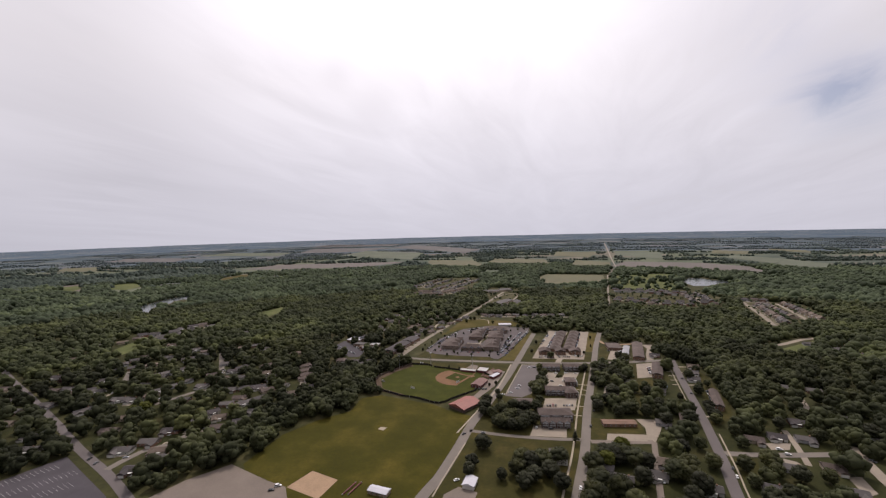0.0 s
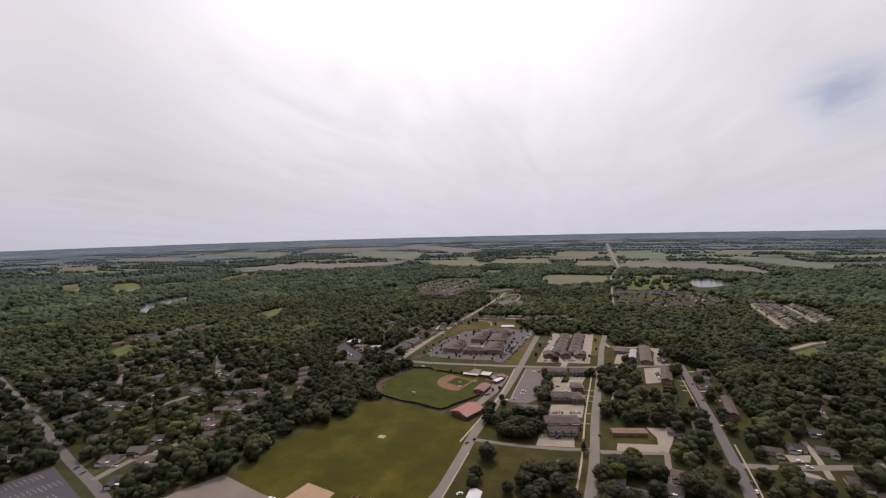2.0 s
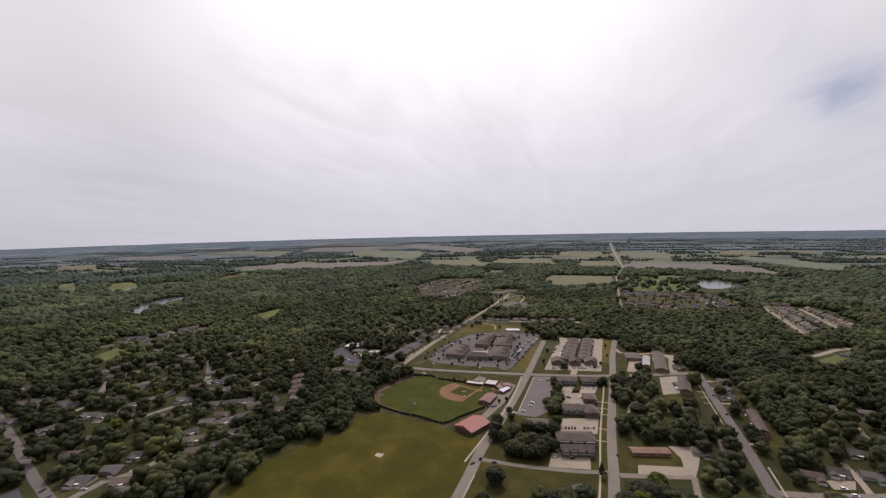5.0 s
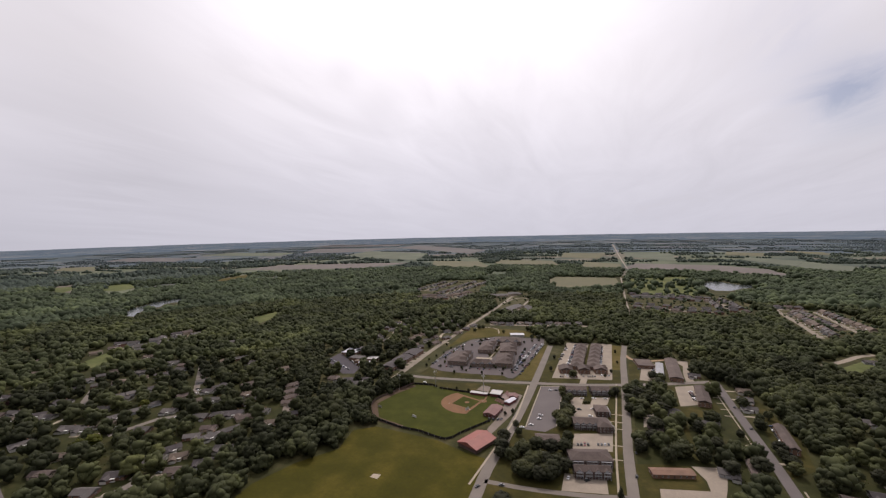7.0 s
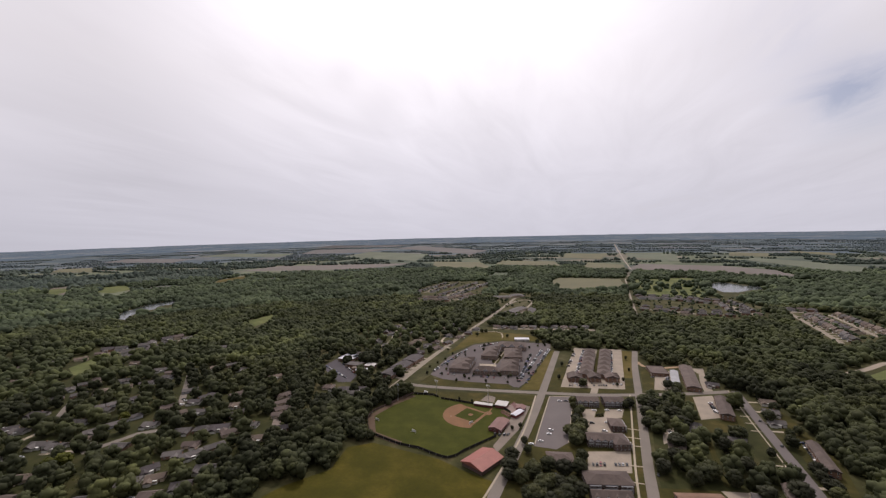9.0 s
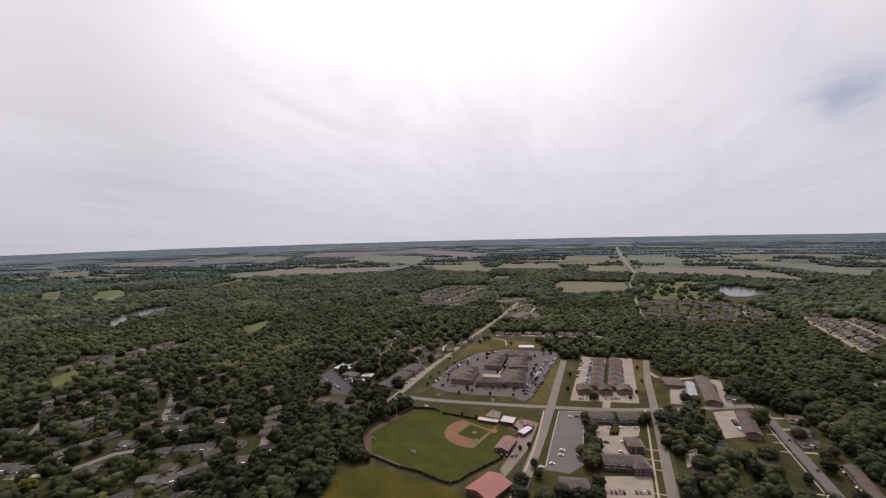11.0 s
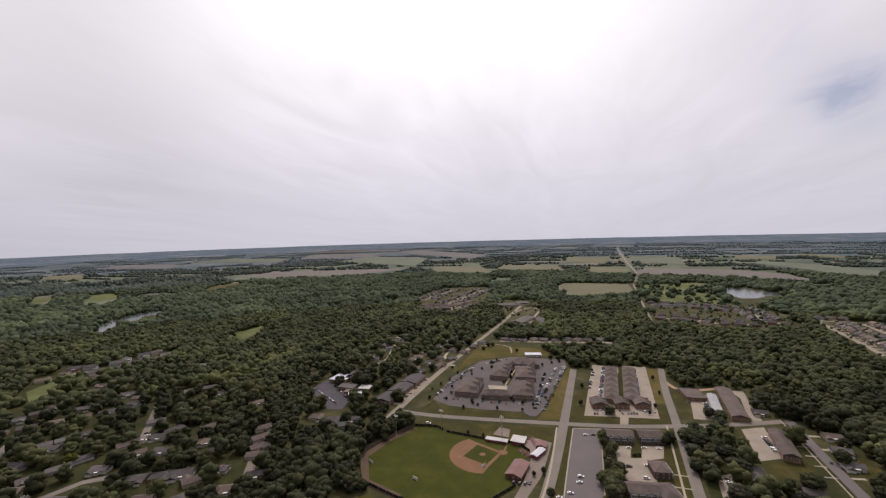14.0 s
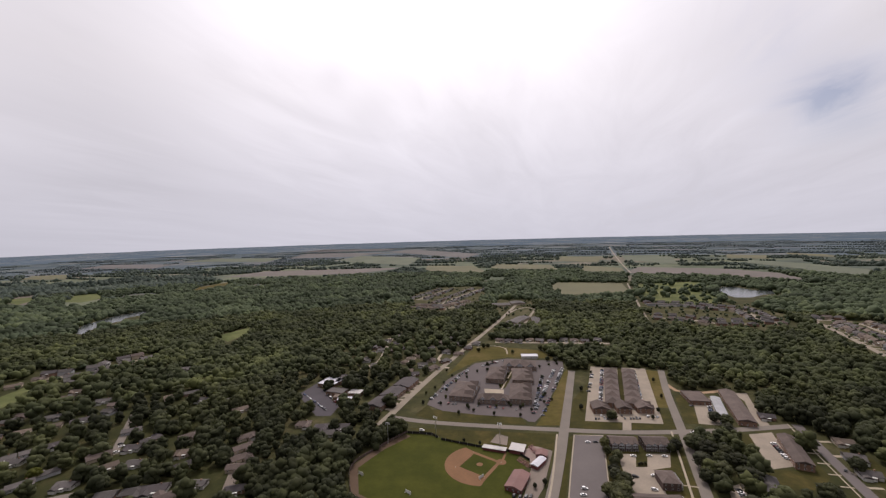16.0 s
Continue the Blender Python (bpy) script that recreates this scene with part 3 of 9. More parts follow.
def house(x, y, rot, look_no, w=15.0, d=9.0, kind="gable", garage=True, group="neighbourhood houses", setting="among trees", sides="sew"):
    if any(math.hypot(x - p, y - q) < 15.5 for p, q in HOUSE_SPOTS):
        return None
    HOUSE_SPOTS.append((x, y))
    wall, roof, a, b = HOUSE_LOOKS[look_no % len(HOUSE_LOOKS)]
    root = building(x, y, w, d, rot, "house", f"{a} house with a {b} shingle roof {setting}", "house", 4.9 if "estate" in setting else 2.7, 1, kind, d * (0.30 if "estate" in setting else 0.24), wall, roof, sides, 4.6, group, look_no % 3 == 0, porch=look_no % 2 == 0 and y < 1000)
    walls = BLOCKED[-1][0]
    for step in ((0.013, 0.024) if y < 700 else (0.016, 0.032)):
        BLOCKED.append((toward_eye(walls, step), 1.0))
    if garage:
        s = 1 if look_no % 2 else -1
        gw, gd = w * 0.40, d * 0.85
        bm = bmesh.new()
        box(bm, s * w * 0.28 - gw / 2, s * w * 0.28 + gw / 2, -d / 2 - gd * 0.55, -d / 2 - 0.003, -0.3, 2.5)
        part("garage_wing", bm, wall, root)
        bm = bmesh.new()
        x0, x1, y0, y1 = s * w * 0.28 - gw / 2 - 0.4, s * w * 0.28 + gw / 2 + 0.4, -d / 2 - gd * 0.55 - 0.4, -d * 0.15
        xm, z0, z1 = (x0 + x1) / 2, 2.5, 2.5 + gw * 0.28
        solid(bm, [(x0, y0, z0), (x1, y0, z0), (xm, y0, z1), (x0, y1, z0), (x1, y1, z0), (xm, y1, z1), (x0, y0, z0 + 0.2), (x1, y0, z0 + 0.2), (xm, y0, z1 + 0.2), (x0, y1, z0 + 0.2), (x1, y1, z0 + 0.2), (xm, y1, z1 + 0.2)],
              [(6, 8, 11, 9), (8, 7, 10, 11), (0, 1, 7, 6), (0, 6, 9, 3), (1, 4, 10, 7), (6, 7, 8), (10, 9, 11), (3, 4, 1, 0), (3, 9, 10, 4)])
        part("garage_roof", bm, roof, root)
        shared("garage_door", GARAGE_DOOR, root, pose(s * w * 0.28, -d / 2 - gd * 0.55 - 0.02, 0.03))
    return root


# vehicles: one of each paint, then copies
def car_model(paint, van):
    root = new("car")
    L, W, H = (4.9, 1.9, 1.75) if van else (4.6, 1.8, 1.42)
    bm = bmesh.new()
    prof = [(-L / 2, 0.35), (-L / 2, 0.75), (-L / 2 + 0.15, 0.9), (-L / 2 + 0.9, 0.95), (L / 2 - 1.25, 0.93), (L / 2 - 0.25, 0.78), (L / 2, 0.6), (L / 2, 0.35)]
    n = len(prof)
    solid(bm, [(x, -W / 2, z) for x, z in prof] + [(x, W / 2, z) for x, z in prof],
          [tuple(range(n)), tuple(reversed(range(n, 2 * n)))] + [((i + 1) % n, i, n + i, n + (i + 1) % n) for i in range(n)])
    bmesh.ops.recalc_face_normals(bm, faces=bm.faces)
    b0, b1, t0, t1 = (-L / 2 + 0.1, L / 2 - 1.2, -L / 2 + 0.45, L / 2 - 2.0) if van else (-L / 2 + 0.7, L / 2 - 1.2, -L / 2 + 1.3, L / 2 - 2.1)
    box(bm, t0 - 0.03, t1 + 0.03, -W / 2 + 0.22, W / 2 - 0.22, H - 0.06, H)
    part("body", bm, paint, root)
    bm = bmesh.new()
    solid(bm, [(b0, -W / 2 + 0.06, 0.93), (b1, -W / 2 + 0.06, 0.93), (b1, W / 2 - 0.06, 0.93), (b0, W / 2 - 0.06, 0.93), (t0, -W / 2 + 0.25, H - 0.06), (t1, -W / 2 + 0.25, H - 0.06), (t1, W / 2 - 0.25, H - 0.06), (t0, W / 2 - 0.25, H - 0.06)],
          [(3, 2, 1, 0), (4, 5, 6, 7), (0, 1, 5, 4), (1, 2, 6, 5), (2, 3, 7, 6), (3, 0, 4, 7)])
    part("window", bm, pane_glass, root, "dark tinted windows")
    wheel = None
    for sx in (-1, 1):
        for sy in (-1, 1):
            if wheel is None:
                bm = bmesh.new()
                bmesh.ops.create_cone(bm, cap_ends=True, segments=12, radius1=0.33, radius2=0.33, depth=0.22, matrix=pose(0, 0, 0, 90))
                wheel = bpy.data.meshes.new("wheel")
                bm.to_mesh(wheel)
                bm.free()
                wheel.materials.append(rubber)
            shared("wheel", wheel, root, pose(sx * L * 0.3, sy * (W / 2 - 0.09), 0.33))
    return root


CAR_WORDS = ("white", "black", "silver", "dark red", "dark blue", "grey")
CAR_MODELS = {}


def car(x, y, rot, paint, van=False, place="parked on the pavement", z=0.10):
    key = (paint, van)
    m = pose(x, y, z, 0, 0, rot)
    if key not in CAR_MODELS:
        ob = CAR_MODELS[key] = car_model(car_paints[paint], van)
        ob.matrix_world = m
    else:
        ob = copy_thing(CAR_MODELS[key], m)
    return tagged(ob, f"{CAR_WORDS[paint]} {'van' if van else 'saloon car'} {place}", "car", "parked cars")


def stalls(x0, y0, x1, y1, rot, fill, seed, place="parked on the lot", step=2.8):
    """Cars in a row of parking bays from one point to another."""
    rng = random.Random(seed)
    n = max(1, int(math.hypot(x1 - x0, y1 - y0) / step))
    for i in range(n):
        if rng.random() < fill:
            t = (i + 0.5) / n
            car(x0 + (x1 - x0) * t, y0 + (y1 - y0) * t, rot + rng.uniform(-3, 3) + (180 if rng.random() < 0.4 else 0), rng.choice((0, 0, 1, 1, 1, 2, 3, 4, 5, 5)), rng.random() < 0.45, place)


# trees
def ico():
    bm = bmesh.new()
    bmesh.ops.create_icosphere(bm, subdivisions=1, radius=1.0)
    v = np.array([p.co[:] for p in bm.verts])
    f = np.array([[q.index for q in p.verts] for p in bm.faces])
    bm.free()
    return v, f


ICO_V, ICO_F = ico()


def crown_arrays(rng, height, width, clumps, leaves, base=0.28, cone=0.0, grain=0.21, leaf=0.085):
    """Leaf clumps and loose sprays that make up a crown with an uneven outline: vertices and triangles."""
    vs, fs, n = [], [], 0
    zc, hz = height * (1 + base) / 2, height * (1 - base) / 2
    for i in range(clumps):
        a, u = rng.uniform(0, 2 * math.pi), rng.uniform(-0.85, 0.95)
        q = math.sqrt(max(0.0, 1 - u * u)) * rng.uniform(0.40, 0.86)
        if cone:
            q = rng.uniform(0.2, 0.75) * (1 - (u + 1) / 2 * cone)
        c = np.array([math.cos(a) * q * width / 2, math.sin(a) * q * width / 2, zc + u * hz * 0.78])
        s = width * rng.uniform(0.85, 1.35) * grain * (1 - 0.5 * cone * (u + 1) / 2)
        if i == 0 and clumps > 3:      # the body of the crown, between the clumps
            c, s = np.array([0.0, 0.0, zc]), width * 0.36 * (1 - 0.4 * cone)
        v = ICO_V * (1 + rng.normal(0, 0.22, (len(ICO_V), 1))) * (s, s, s * rng.uniform(0.8, 1.1)) + c
        vs.append(v)
        fs.append(ICO_F + n)
        n += len(v)
    if leaves:
        u = rng.uniform(-0.9, 1.0, leaves)
        a = rng.uniform(0, 2 * math.pi, leaves)
        q = np.sqrt(1 - u * u) * rng.uniform(0.75, 1.12, leaves)
        if cone:
            q = rng.uniform(0.6, 1.0, leaves) * (1 - (u + 1) / 2 * cone)
        c = np.stack([np.cos(a) * q * width / 2, np.sin(a) * q * width / 2, zc + u * hz * rng.uniform(0.9, 1.1, leaves)], 1)
        tri = rng.normal(0, 0.5, (leaves, 3, 3)) * (leaf * width)
        vs.append((c[:, None] + tri).reshape(-1, 3))
        fs.append(np.arange(3 * leaves).reshape(-1, 3) + n)
    return np.concatenate(vs), np.concatenate(fs)


def array_mesh(name, v, f, mat):
    me = bpy.data.meshes.new(name)
    me.vertices.add(len(v))
    me.vertices.foreach_set("co", np.ascontiguousarray(v, dtype=np.float32).ravel())
    me.loops.add(3 * len(f))
    me.loops.foreach_set("vertex_index", np.ascontiguousarray(f, dtype=np.int32).ravel())
    me.polygons.add(len(f))
    me.polygons.foreach_set("loop_start", np.arange(len(f), dtype=np.int32) * 3)
    me.update(calc_edges=True)
    me.materials.append(mat)
    return me


def trunk_mesh(height, rng, width):
    """A tapered trunk with limbs that reach into the crown."""
    bm = bmesh.new()
    r = 0.028 * height
    bmesh.ops.create_cone(bm, cap_ends=True, segments=8, radius1=r, radius2=r * 0.45, depth=height * 0.65, matrix=pose(0, 0, height * 0.325 - 0.2))
    for i in range(4):
        a = i * 90 + rng.uniform(0, 60)
        bmesh.ops.create_cone(bm, cap_ends=True, segments=5, radius1=r * 0.45, radius2=r * 0.12, depth=width * 0.4,
                              matrix=pose(0, 0, height * rng.uniform(0.3, 0.45), 0, 0, a) @ pose(0, 0, 0, 0, 45, 0) @ pose(0, 0, width * 0.2))
    me = bpy.data.meshes.new("trunk")
    bm.to_mesh(me)
    bm.free()
    me.materials.append(bark)
    return me


TREE_KINDS = {}


def tree_kinds():
    rng = np.random.default_rng(5)
    for key, mat, words, cone in (("green", leaf_green, "broadleaf tree with a full green crown", 0), ("dark", leaf_dark, "broadleaf tree with a dense dark green crown", 0),
                                  ("bright", leaf_bright, "small tree with a bright yellow-green crown", 0), ("plum", leaf_plum, "small ornamental tree with plum-coloured leaves", 0),
                                  ("conifer", leaf_dark, "conical dark evergreen tree", 0.9)):
        TREE_KINDS[key] = []
        for v in range(4 if key in ("green", "dark") else 2):
            h, w = (12.0, 9.5) if not cone else (12.0, 5.5)
            me = array_mesh("crown", *crown_arrays(rng, h, w, 46, 850, 0.12 if not cone else 0.08, cone, 0.165, 0.062), mat)
            TREE_KINDS[key].append((me, trunk_mesh(h, rng, w), words))


tree_kinds()
TREE_SPOTS = []
tree_rng = random.Random(11)


def tree(x, y, h=12.0, kind="green", place="standing on a lawn", spread=1.0):
    crown, trunk, words = tree_rng.choice(TREE_KINDS[kind])
    root = new("tree")
    k = h / 12.0
    root.matrix_world = pose(x, y, 0, 0, 0, tree_rng.uniform(0, 360)) @ Matrix.Diagonal((k * spread, k * spread, k, 1))
    shared("trunk", trunk, root, Matrix())
    shared("crown", crown, root, Matrix())
    TREE_SPOTS.append((x, y))
    return tagged(root, f"{words}, {place}", "tree", "trees")


ESTATE_TREES = []

# ---- streets, open ground and fields ----

# streets
road("street", "grey asphalt street beside the playing field", 8.8, [(-106.0, 180.0), (-103.7, 254.2), (-99.2, 278.4), (-96.7, 328.0), (-95.5, 372.3), (-90.0, 421.2), (-83.1, 494.7), (-78.1, 571.5), (-69.5, 750.3)], asphalt)
road("street", "grey asphalt street past brick apartment blocks", 8.0, [(-8.0, 180.0), (1.3, 283.8), (8.1, 347.2), (13.2, 431.7), (21.9, 527.2), (27.6, 590.6), (36.1, 690.2), (47.0, 779.3)], asphalt)
road("street", "grey asphalt cross street", 8.0, [(-254.9, 556.1), (-217.1, 554.2), (-161.9, 559.1), (-82.4, 569.7), (-23.8, 579.2), (28.4, 593.3), (81.0, 611.2), (127.2, 629.9)], asphalt, 0.104)
road("street", "grey asphalt residential street", 8.2, [(98.0, 230.0), (106.0, 314.0), (111.0, 351.0), (117.0, 410.0), (121.0, 455.0), (124.0, 500.0), (128.0, 560.0), (132.0, 612.0), (134.0, 634.0)], blacktop)
road("street", "wide pale main road running toward the fields", 8.2, [(-258.0, 535.0), (-257.0, 560.0), (-252.0, 700.0), (-238.0, 890.0), (-224.0, 1080.0), (-214.0, 1295.0)], worn_concrete, 0.108)
road("street", "straight pale country road", 5.0, [(87.1, 1057.2), (97.2, 1190.1), (108.1, 1341.3), (150.7, 1881.3)], worn_concrete, 0.1, 5.0)
road("street", "grey asphalt street through the houses", 7.2, [(-190.0, 150.0), (-309.7, 196.0), (-357.4, 212.6), (-427.6, 233.0), (-512.8, 261.1), (-646.7, 302.9), (-749.2, 334.0), (-821.1, 357.8)], blacktop)
road("street", "short grey residential side street", 7.0, [(-365.5, 216.7), (-366.1, 244.9), (-354.4, 262.0), (-353.5, 284.1)], asphalt, 0.104)
road("street", "narrow grey residential street among trees", 7.0, [(-458.6, 323.3), (-450.8, 349.5), (-446.6, 363.8), (-425.9, 379.4)], asphalt, 0.1, 2.0)
road("street", "narrow grey residential street among trees", 7.0, [(-560.1, 356.1), (-582.4, 374.0), (-614.7, 401.3)], asphalt, 0.1, 2.0)
road("street", "narrow grey residential street among trees", 7.0, [(-467.3, 423.3), (-516.9, 469.8), (-558.0, 507.7)], asphalt, 0.1, 2.0)
road("street", "narrow pale residential street among trees", 8.0, [(-315.0, 397.3), (-334.5, 427.2), (-365.1, 460.5)], gravel, 0.1, 3.0)
road("street", "pale concrete street with a turning circle", 9.0, [(-366.2, 693.0), (-355.0, 728.4), (-376.4, 800.4), (-402.1, 872.5)], concrete, 0.1, 4.0)
road("lane", "pale lane beside the low brick building", 6.0, [(13.8, 365.9), (39.1, 371.8), (66.2, 379.1)], gravel, 0.104)
road("lane", "narrow gravel lane behind the gardens", 4.5, [(66.2, 379.1), (61.6, 344.7), (56.1, 299.3), (54.6, 288.2)], gravel, 0.1)
road("lane", "grassy back lane between gardens", 4.0, [(63.6, 429.0), (68.3, 477.5), (75.0, 534.9)], lawn, 0.1)
road("street", "short grey asphalt street", 7.0, [(117.3, 374.4), (145.2, 379.4), (174.9, 387.6), (200.7, 395.5)], asphalt, 0.104)
road("drive", "long concrete drive", 4.5, [(181.6, 432.0), (177.9, 402.7), (171.7, 371.1)], concrete, 0.1)
road("street", "curving concrete street", 8.0, [(219.5, 414.0), (215.1, 383.1), (212.5, 362.7), (211.2, 344.3)], concrete, 0.1)
road("drive", "pale concrete drive", 6.5, [(234.1, 527.7), (226.0, 495.6), (220.6, 472.9)], concrete, 0.1)
road("drive", "pale curving drive in a clearing", 8.0, [(283.6, 732.1), (321.4, 761.9), (357.4, 795.4), (383.3, 810.5)], concrete, 0.1, 6.0)
road("footpath", "pale concrete footpath along the street", 1.6, [(-17.5, 180.8), (-8.2, 284.7), (-1.4, 347.9), (3.8, 432.4), (12.5, 528.0), (18.2, 591.4)], pale_concrete, 0.14, 1.0)
road("lane", "narrow lane past cluttered yards", 5.0, [(-94.1, 357.6), (-71.9, 357.1), (-43.9, 358.8), (-13.5, 362.7), (5.9, 367.3)], asphalt, 0.1, 2.0)
road("footpath", "pale concrete footpath along the street", 1.2, [(105.0, 229.3), (113.0, 313.3), (118.0, 350.2), (124.0, 409.3)], pale_concrete, 0.14, 1.0)
road("footpath", "pale concrete footpath along the street", 0.9, [(114.0, 455.5), (117.0, 500.5), (121.0, 560.5), (125.0, 612.6), (127.0, 634.6)], pale_concrete, 0.14, 1.0)
road("kerb", "white kerb beside the playing field", 1.6, [(-104.5, 350.2), (-97.0, 399.5), (-87.2, 468.6), (-84.5, 560.0)], pale_concrete, 0.2, 0.5)
road("kerb", "white kerb of the street verge", 1.0, [(-96.4, 257.5), (-95.2, 287.0), (-92.4, 335.1)], pale_concrete, 0.2, 0.5)
road("kerb", "pale kerb beside the parking lot", 1.0, [(-74.9, 451.0), (-72.7, 497.7), (-69.1, 562.3)], pale_concrete, 0.22, 0.5)
road("kerb", "pale kerb at the end of the parking lot", 1.0, [(-69.7, 562.1), (-43.4, 567.4)], pale_concrete, 0.23, 0.5)
road("kerb", "pale kerb beside the parking lot", 0.8, [(-43.4, 567.4), (-46.6, 461.5)], pale_concrete, 0.22, 0.5)
patch("lawn", "narrow green court between the apartment blocks", [(-152, 736), (-145, 736), (-149, 664), (-157, 664)], lawn, 0.11)
road("footpath", "pale footpath through the apartment court", 1.8, [(-149, 738), (-151, 700), (-153, 660)], pale_concrete, 0.15, 0.5)
patch("courtyard", "pale paved courtyard with a pool between apartment blocks", [(-174.3, 657.3), (-149.7, 659.3), (-147.9, 643.9), (-169.3, 640.4)], pale_concrete, 0.1)
patch("lawn", "grassy plots beside the residential street", [(146.6, 610.2), (159.3, 577.6), (156.7, 482.9), (145.2, 441.2), (122.6, 423.5), (130.1, 465.8), (138.3, 520.3)], lawn, 0.03)
patch("lawn", "grass strip with a path between terraced rows", [(-8.1, 778.4), (-2.7, 779.7), (-13.9, 653.0), (-19.5, 651.5)], lawn, 0.11)
patch("concourse", "pinkish concrete concourse behind home plate", [(-116.4, 518.6), (-104.0, 532.8), (-92.0, 529.5), (-93.1, 503.2), (-102.6, 494.1), (-105.0, 507.5)], concourse, 0.1)
patch("forecourt", "pale drives in front of a row of houses", [(-200.8, 888.1), (-3.3, 918.1), (-4.2, 908.0), (-199.0, 878.0)], concrete, 0.05)
road("footpath", "short concrete path to an apartment door", 1.2, [(1.4, 503.2), (16.7, 503.4)], pale_concrete, 0.13, 0.5)
road("footpath", "short concrete path to an apartment door", 1.2, [(-0.1, 486.1), (15.0, 486.3)], pale_concrete, 0.13, 0.5)
road("footpath", "short concrete path to an apartment door", 1.2, [(-1.5, 471.4), (13.4, 471.7)], pale_concrete, 0.13, 0.5)
road("footpath", "short concrete path to an apartment door", 1.2, [(-4.5, 438.9), (10.1, 439.2)], pale_concrete, 0.13, 0.5)
road("footpath", "short concrete path to an apartment door", 1.2, [(-6.6, 415.5), (7.7, 415.9)], pale_concrete, 0.13, 0.5)

# open ground and paved areas
patch("playing_field", "wide mown grass playing field with worn patches", [(-150.0, 170.0), (-261.3, 253.9), (-263.5, 303.7), (-249.9, 337.2), (-227.9, 366.0), (-233.5, 399.9), (-214.9, 413.1), (-148.4, 404.4), (-122.5, 393.6), (-97.5, 386.6), (-98.6, 327.5), (-101.3, 277.9), (-104.5, 256.5), (-112.0, 170.0)], field_grass, 0.04)
patch("ballpark_turf", "dark green mown ballpark turf", [(-226.4, 427.7), (-246.0, 460.6), (-223.3, 529.3), (-182.8, 526.4), (-143.6, 523.1), (-116.5, 519.6), (-103.8, 505.0), (-117.9, 470.2), (-109.4, 452.1), (-141.6, 409.4)], mown_turf, 0.06)
patch("verge", "grass verge by the ballpark", [(-226.7, 537.6), (-84.8, 560.3), (-87.5, 512.4), (-103.8, 505.0), (-116.5, 519.6), (-143.6, 523.1), (-182.8, 526.4)], lawn, 0.03)
patch("forecourt", "pale gravel forecourt behind the stands", [(-104.3, 427.7), (-92.0, 473.9), (-87.4, 528.4), (-101.2, 533.2), (-104.8, 463.6), (-109.7, 437.5)], gravel, 0.07)
patch("verge", "grass verge between street and parking lot", [(-77.5, 450.3), (-87.9, 447.3), (-79.8, 548.1), (-69.7, 562.1)], lawn, 0.03)
patch("parking_lot", "large smooth grey asphalt parking lot, almost empty", [(-69.7, 562.1), (-43.4, 569.3), (-46.6, 461.5), (-56.1, 447.2), (-75.5, 447.3)], blacktop, 0.08)
patch("lawn", "lawn and garden ground between the streets", [(-43.4, 569.3), (20.3, 579.2), (11.4, 431.2), (6.0, 375.0), (-8.0, 190.0), (-96.0, 190.0), (-93.6, 359.2), (-85.7, 433.1), (-75.5, 447.3), (-56.1, 447.2), (-46.6, 461.5)], lawn, 0.03)
patch("parking_lot", "pale concrete court between apartment blocks", [(-35.0, 536.9), (7.7, 548.6), (3.5, 526.5), (-8.1, 520.6), (-7.6, 481.4), (-30.3, 477.0)], concrete, 0.08)
patch("parking_lot", "pale concrete court between apartment blocks", [(-30.4, 451.2), (3.7, 461.1), (1.0, 428.1), (-32.1, 416.6)], concrete, 0.08)
patch("parking_lot", "pale concrete parking court with cars", [(-37.1, 385.0), (-6.9, 387.2), (-6.7, 367.5), (-38.7, 362.1)], concrete, 0.08)
patch("lawn", "grass strip in front of terraced apartments", [(-62.6, 669.5), (-48.0, 714.7), (-60.8, 569.2), (-76.9, 568.7), (-71.0, 639.9)], lawn, 0.03)
patch("parking_lot", "pale concrete parking area round terraced apartments", [(-43.6, 775.4), (27.9, 781.7), (14.9, 606.3), (-58.2, 595.0)], concrete, 0.07)
patch("lawn", "lawn in front of terraced apartments", [(-70.9, 623.3), (-55.8, 652.7), (-58.2, 595.0), (-24.5, 598.5), (-24.9, 583.9), (-74.3, 574.5)], lawn, 0.06)
patch("lawn", "lawn in front of terraced apartments", [(-13.5, 601.4), (14.4, 606.2), (18.0, 641.7), (30.7, 642.0), (26.9, 597.9), (-16.7, 587.4)], lawn, 0.06)
patch("lawn", "lawn beside terraced apartments", [(27.0, 776.3), (42.8, 772.5), (32.4, 650.2), (17.7, 646.4)], meadow, 0.05)
patch("drive", "concrete entrance drive", [(-22.2, 606.0), (-13.8, 608.2), (-17.3, 582.2), (-25.1, 581.3)], concrete, 0.09)
patch("parking_lot", "grey asphalt parking lot round a brown apartment complex", [(-228.2, 599.4), (-228.7, 674.7), (-207.3, 753.9), (-164.4, 788.5), (-82.3, 792.2), (-79.8, 755.9), (-100.2, 599.9), (-106.5, 580.0), (-113.0, 580.0), (-120.0, 587.5), (-165.0, 583.0), (-205.0, 583.5), (-227.0, 595.0)], lot_asphalt, 0.07)
patch("lawn", "grass slope beside the apartment lot", [(-231.4, 565.4), (-226.4, 594.6), (-217.5, 583.4), (-121.9, 591.2), (-113.6, 572.0), (-199.3, 559.0)], lawn, 0.05)
patch("lawn", "grass verge beside the apartment lot", [(-98.5, 600.4), (-79.5, 742.9), (-73.6, 757.4), (-80.0, 579.6), (-105.1, 572.9)], meadow, 0.05)
patch("meadow", "open grass north of the apartment complex", [(-234.3, 692.7), (-230.5, 844.5), (-189.4, 853.5), (-120.4, 846.2), (-95.4, 804.5), (-165.4, 794.8), (-209.3, 762.5)], meadow, 0.05)
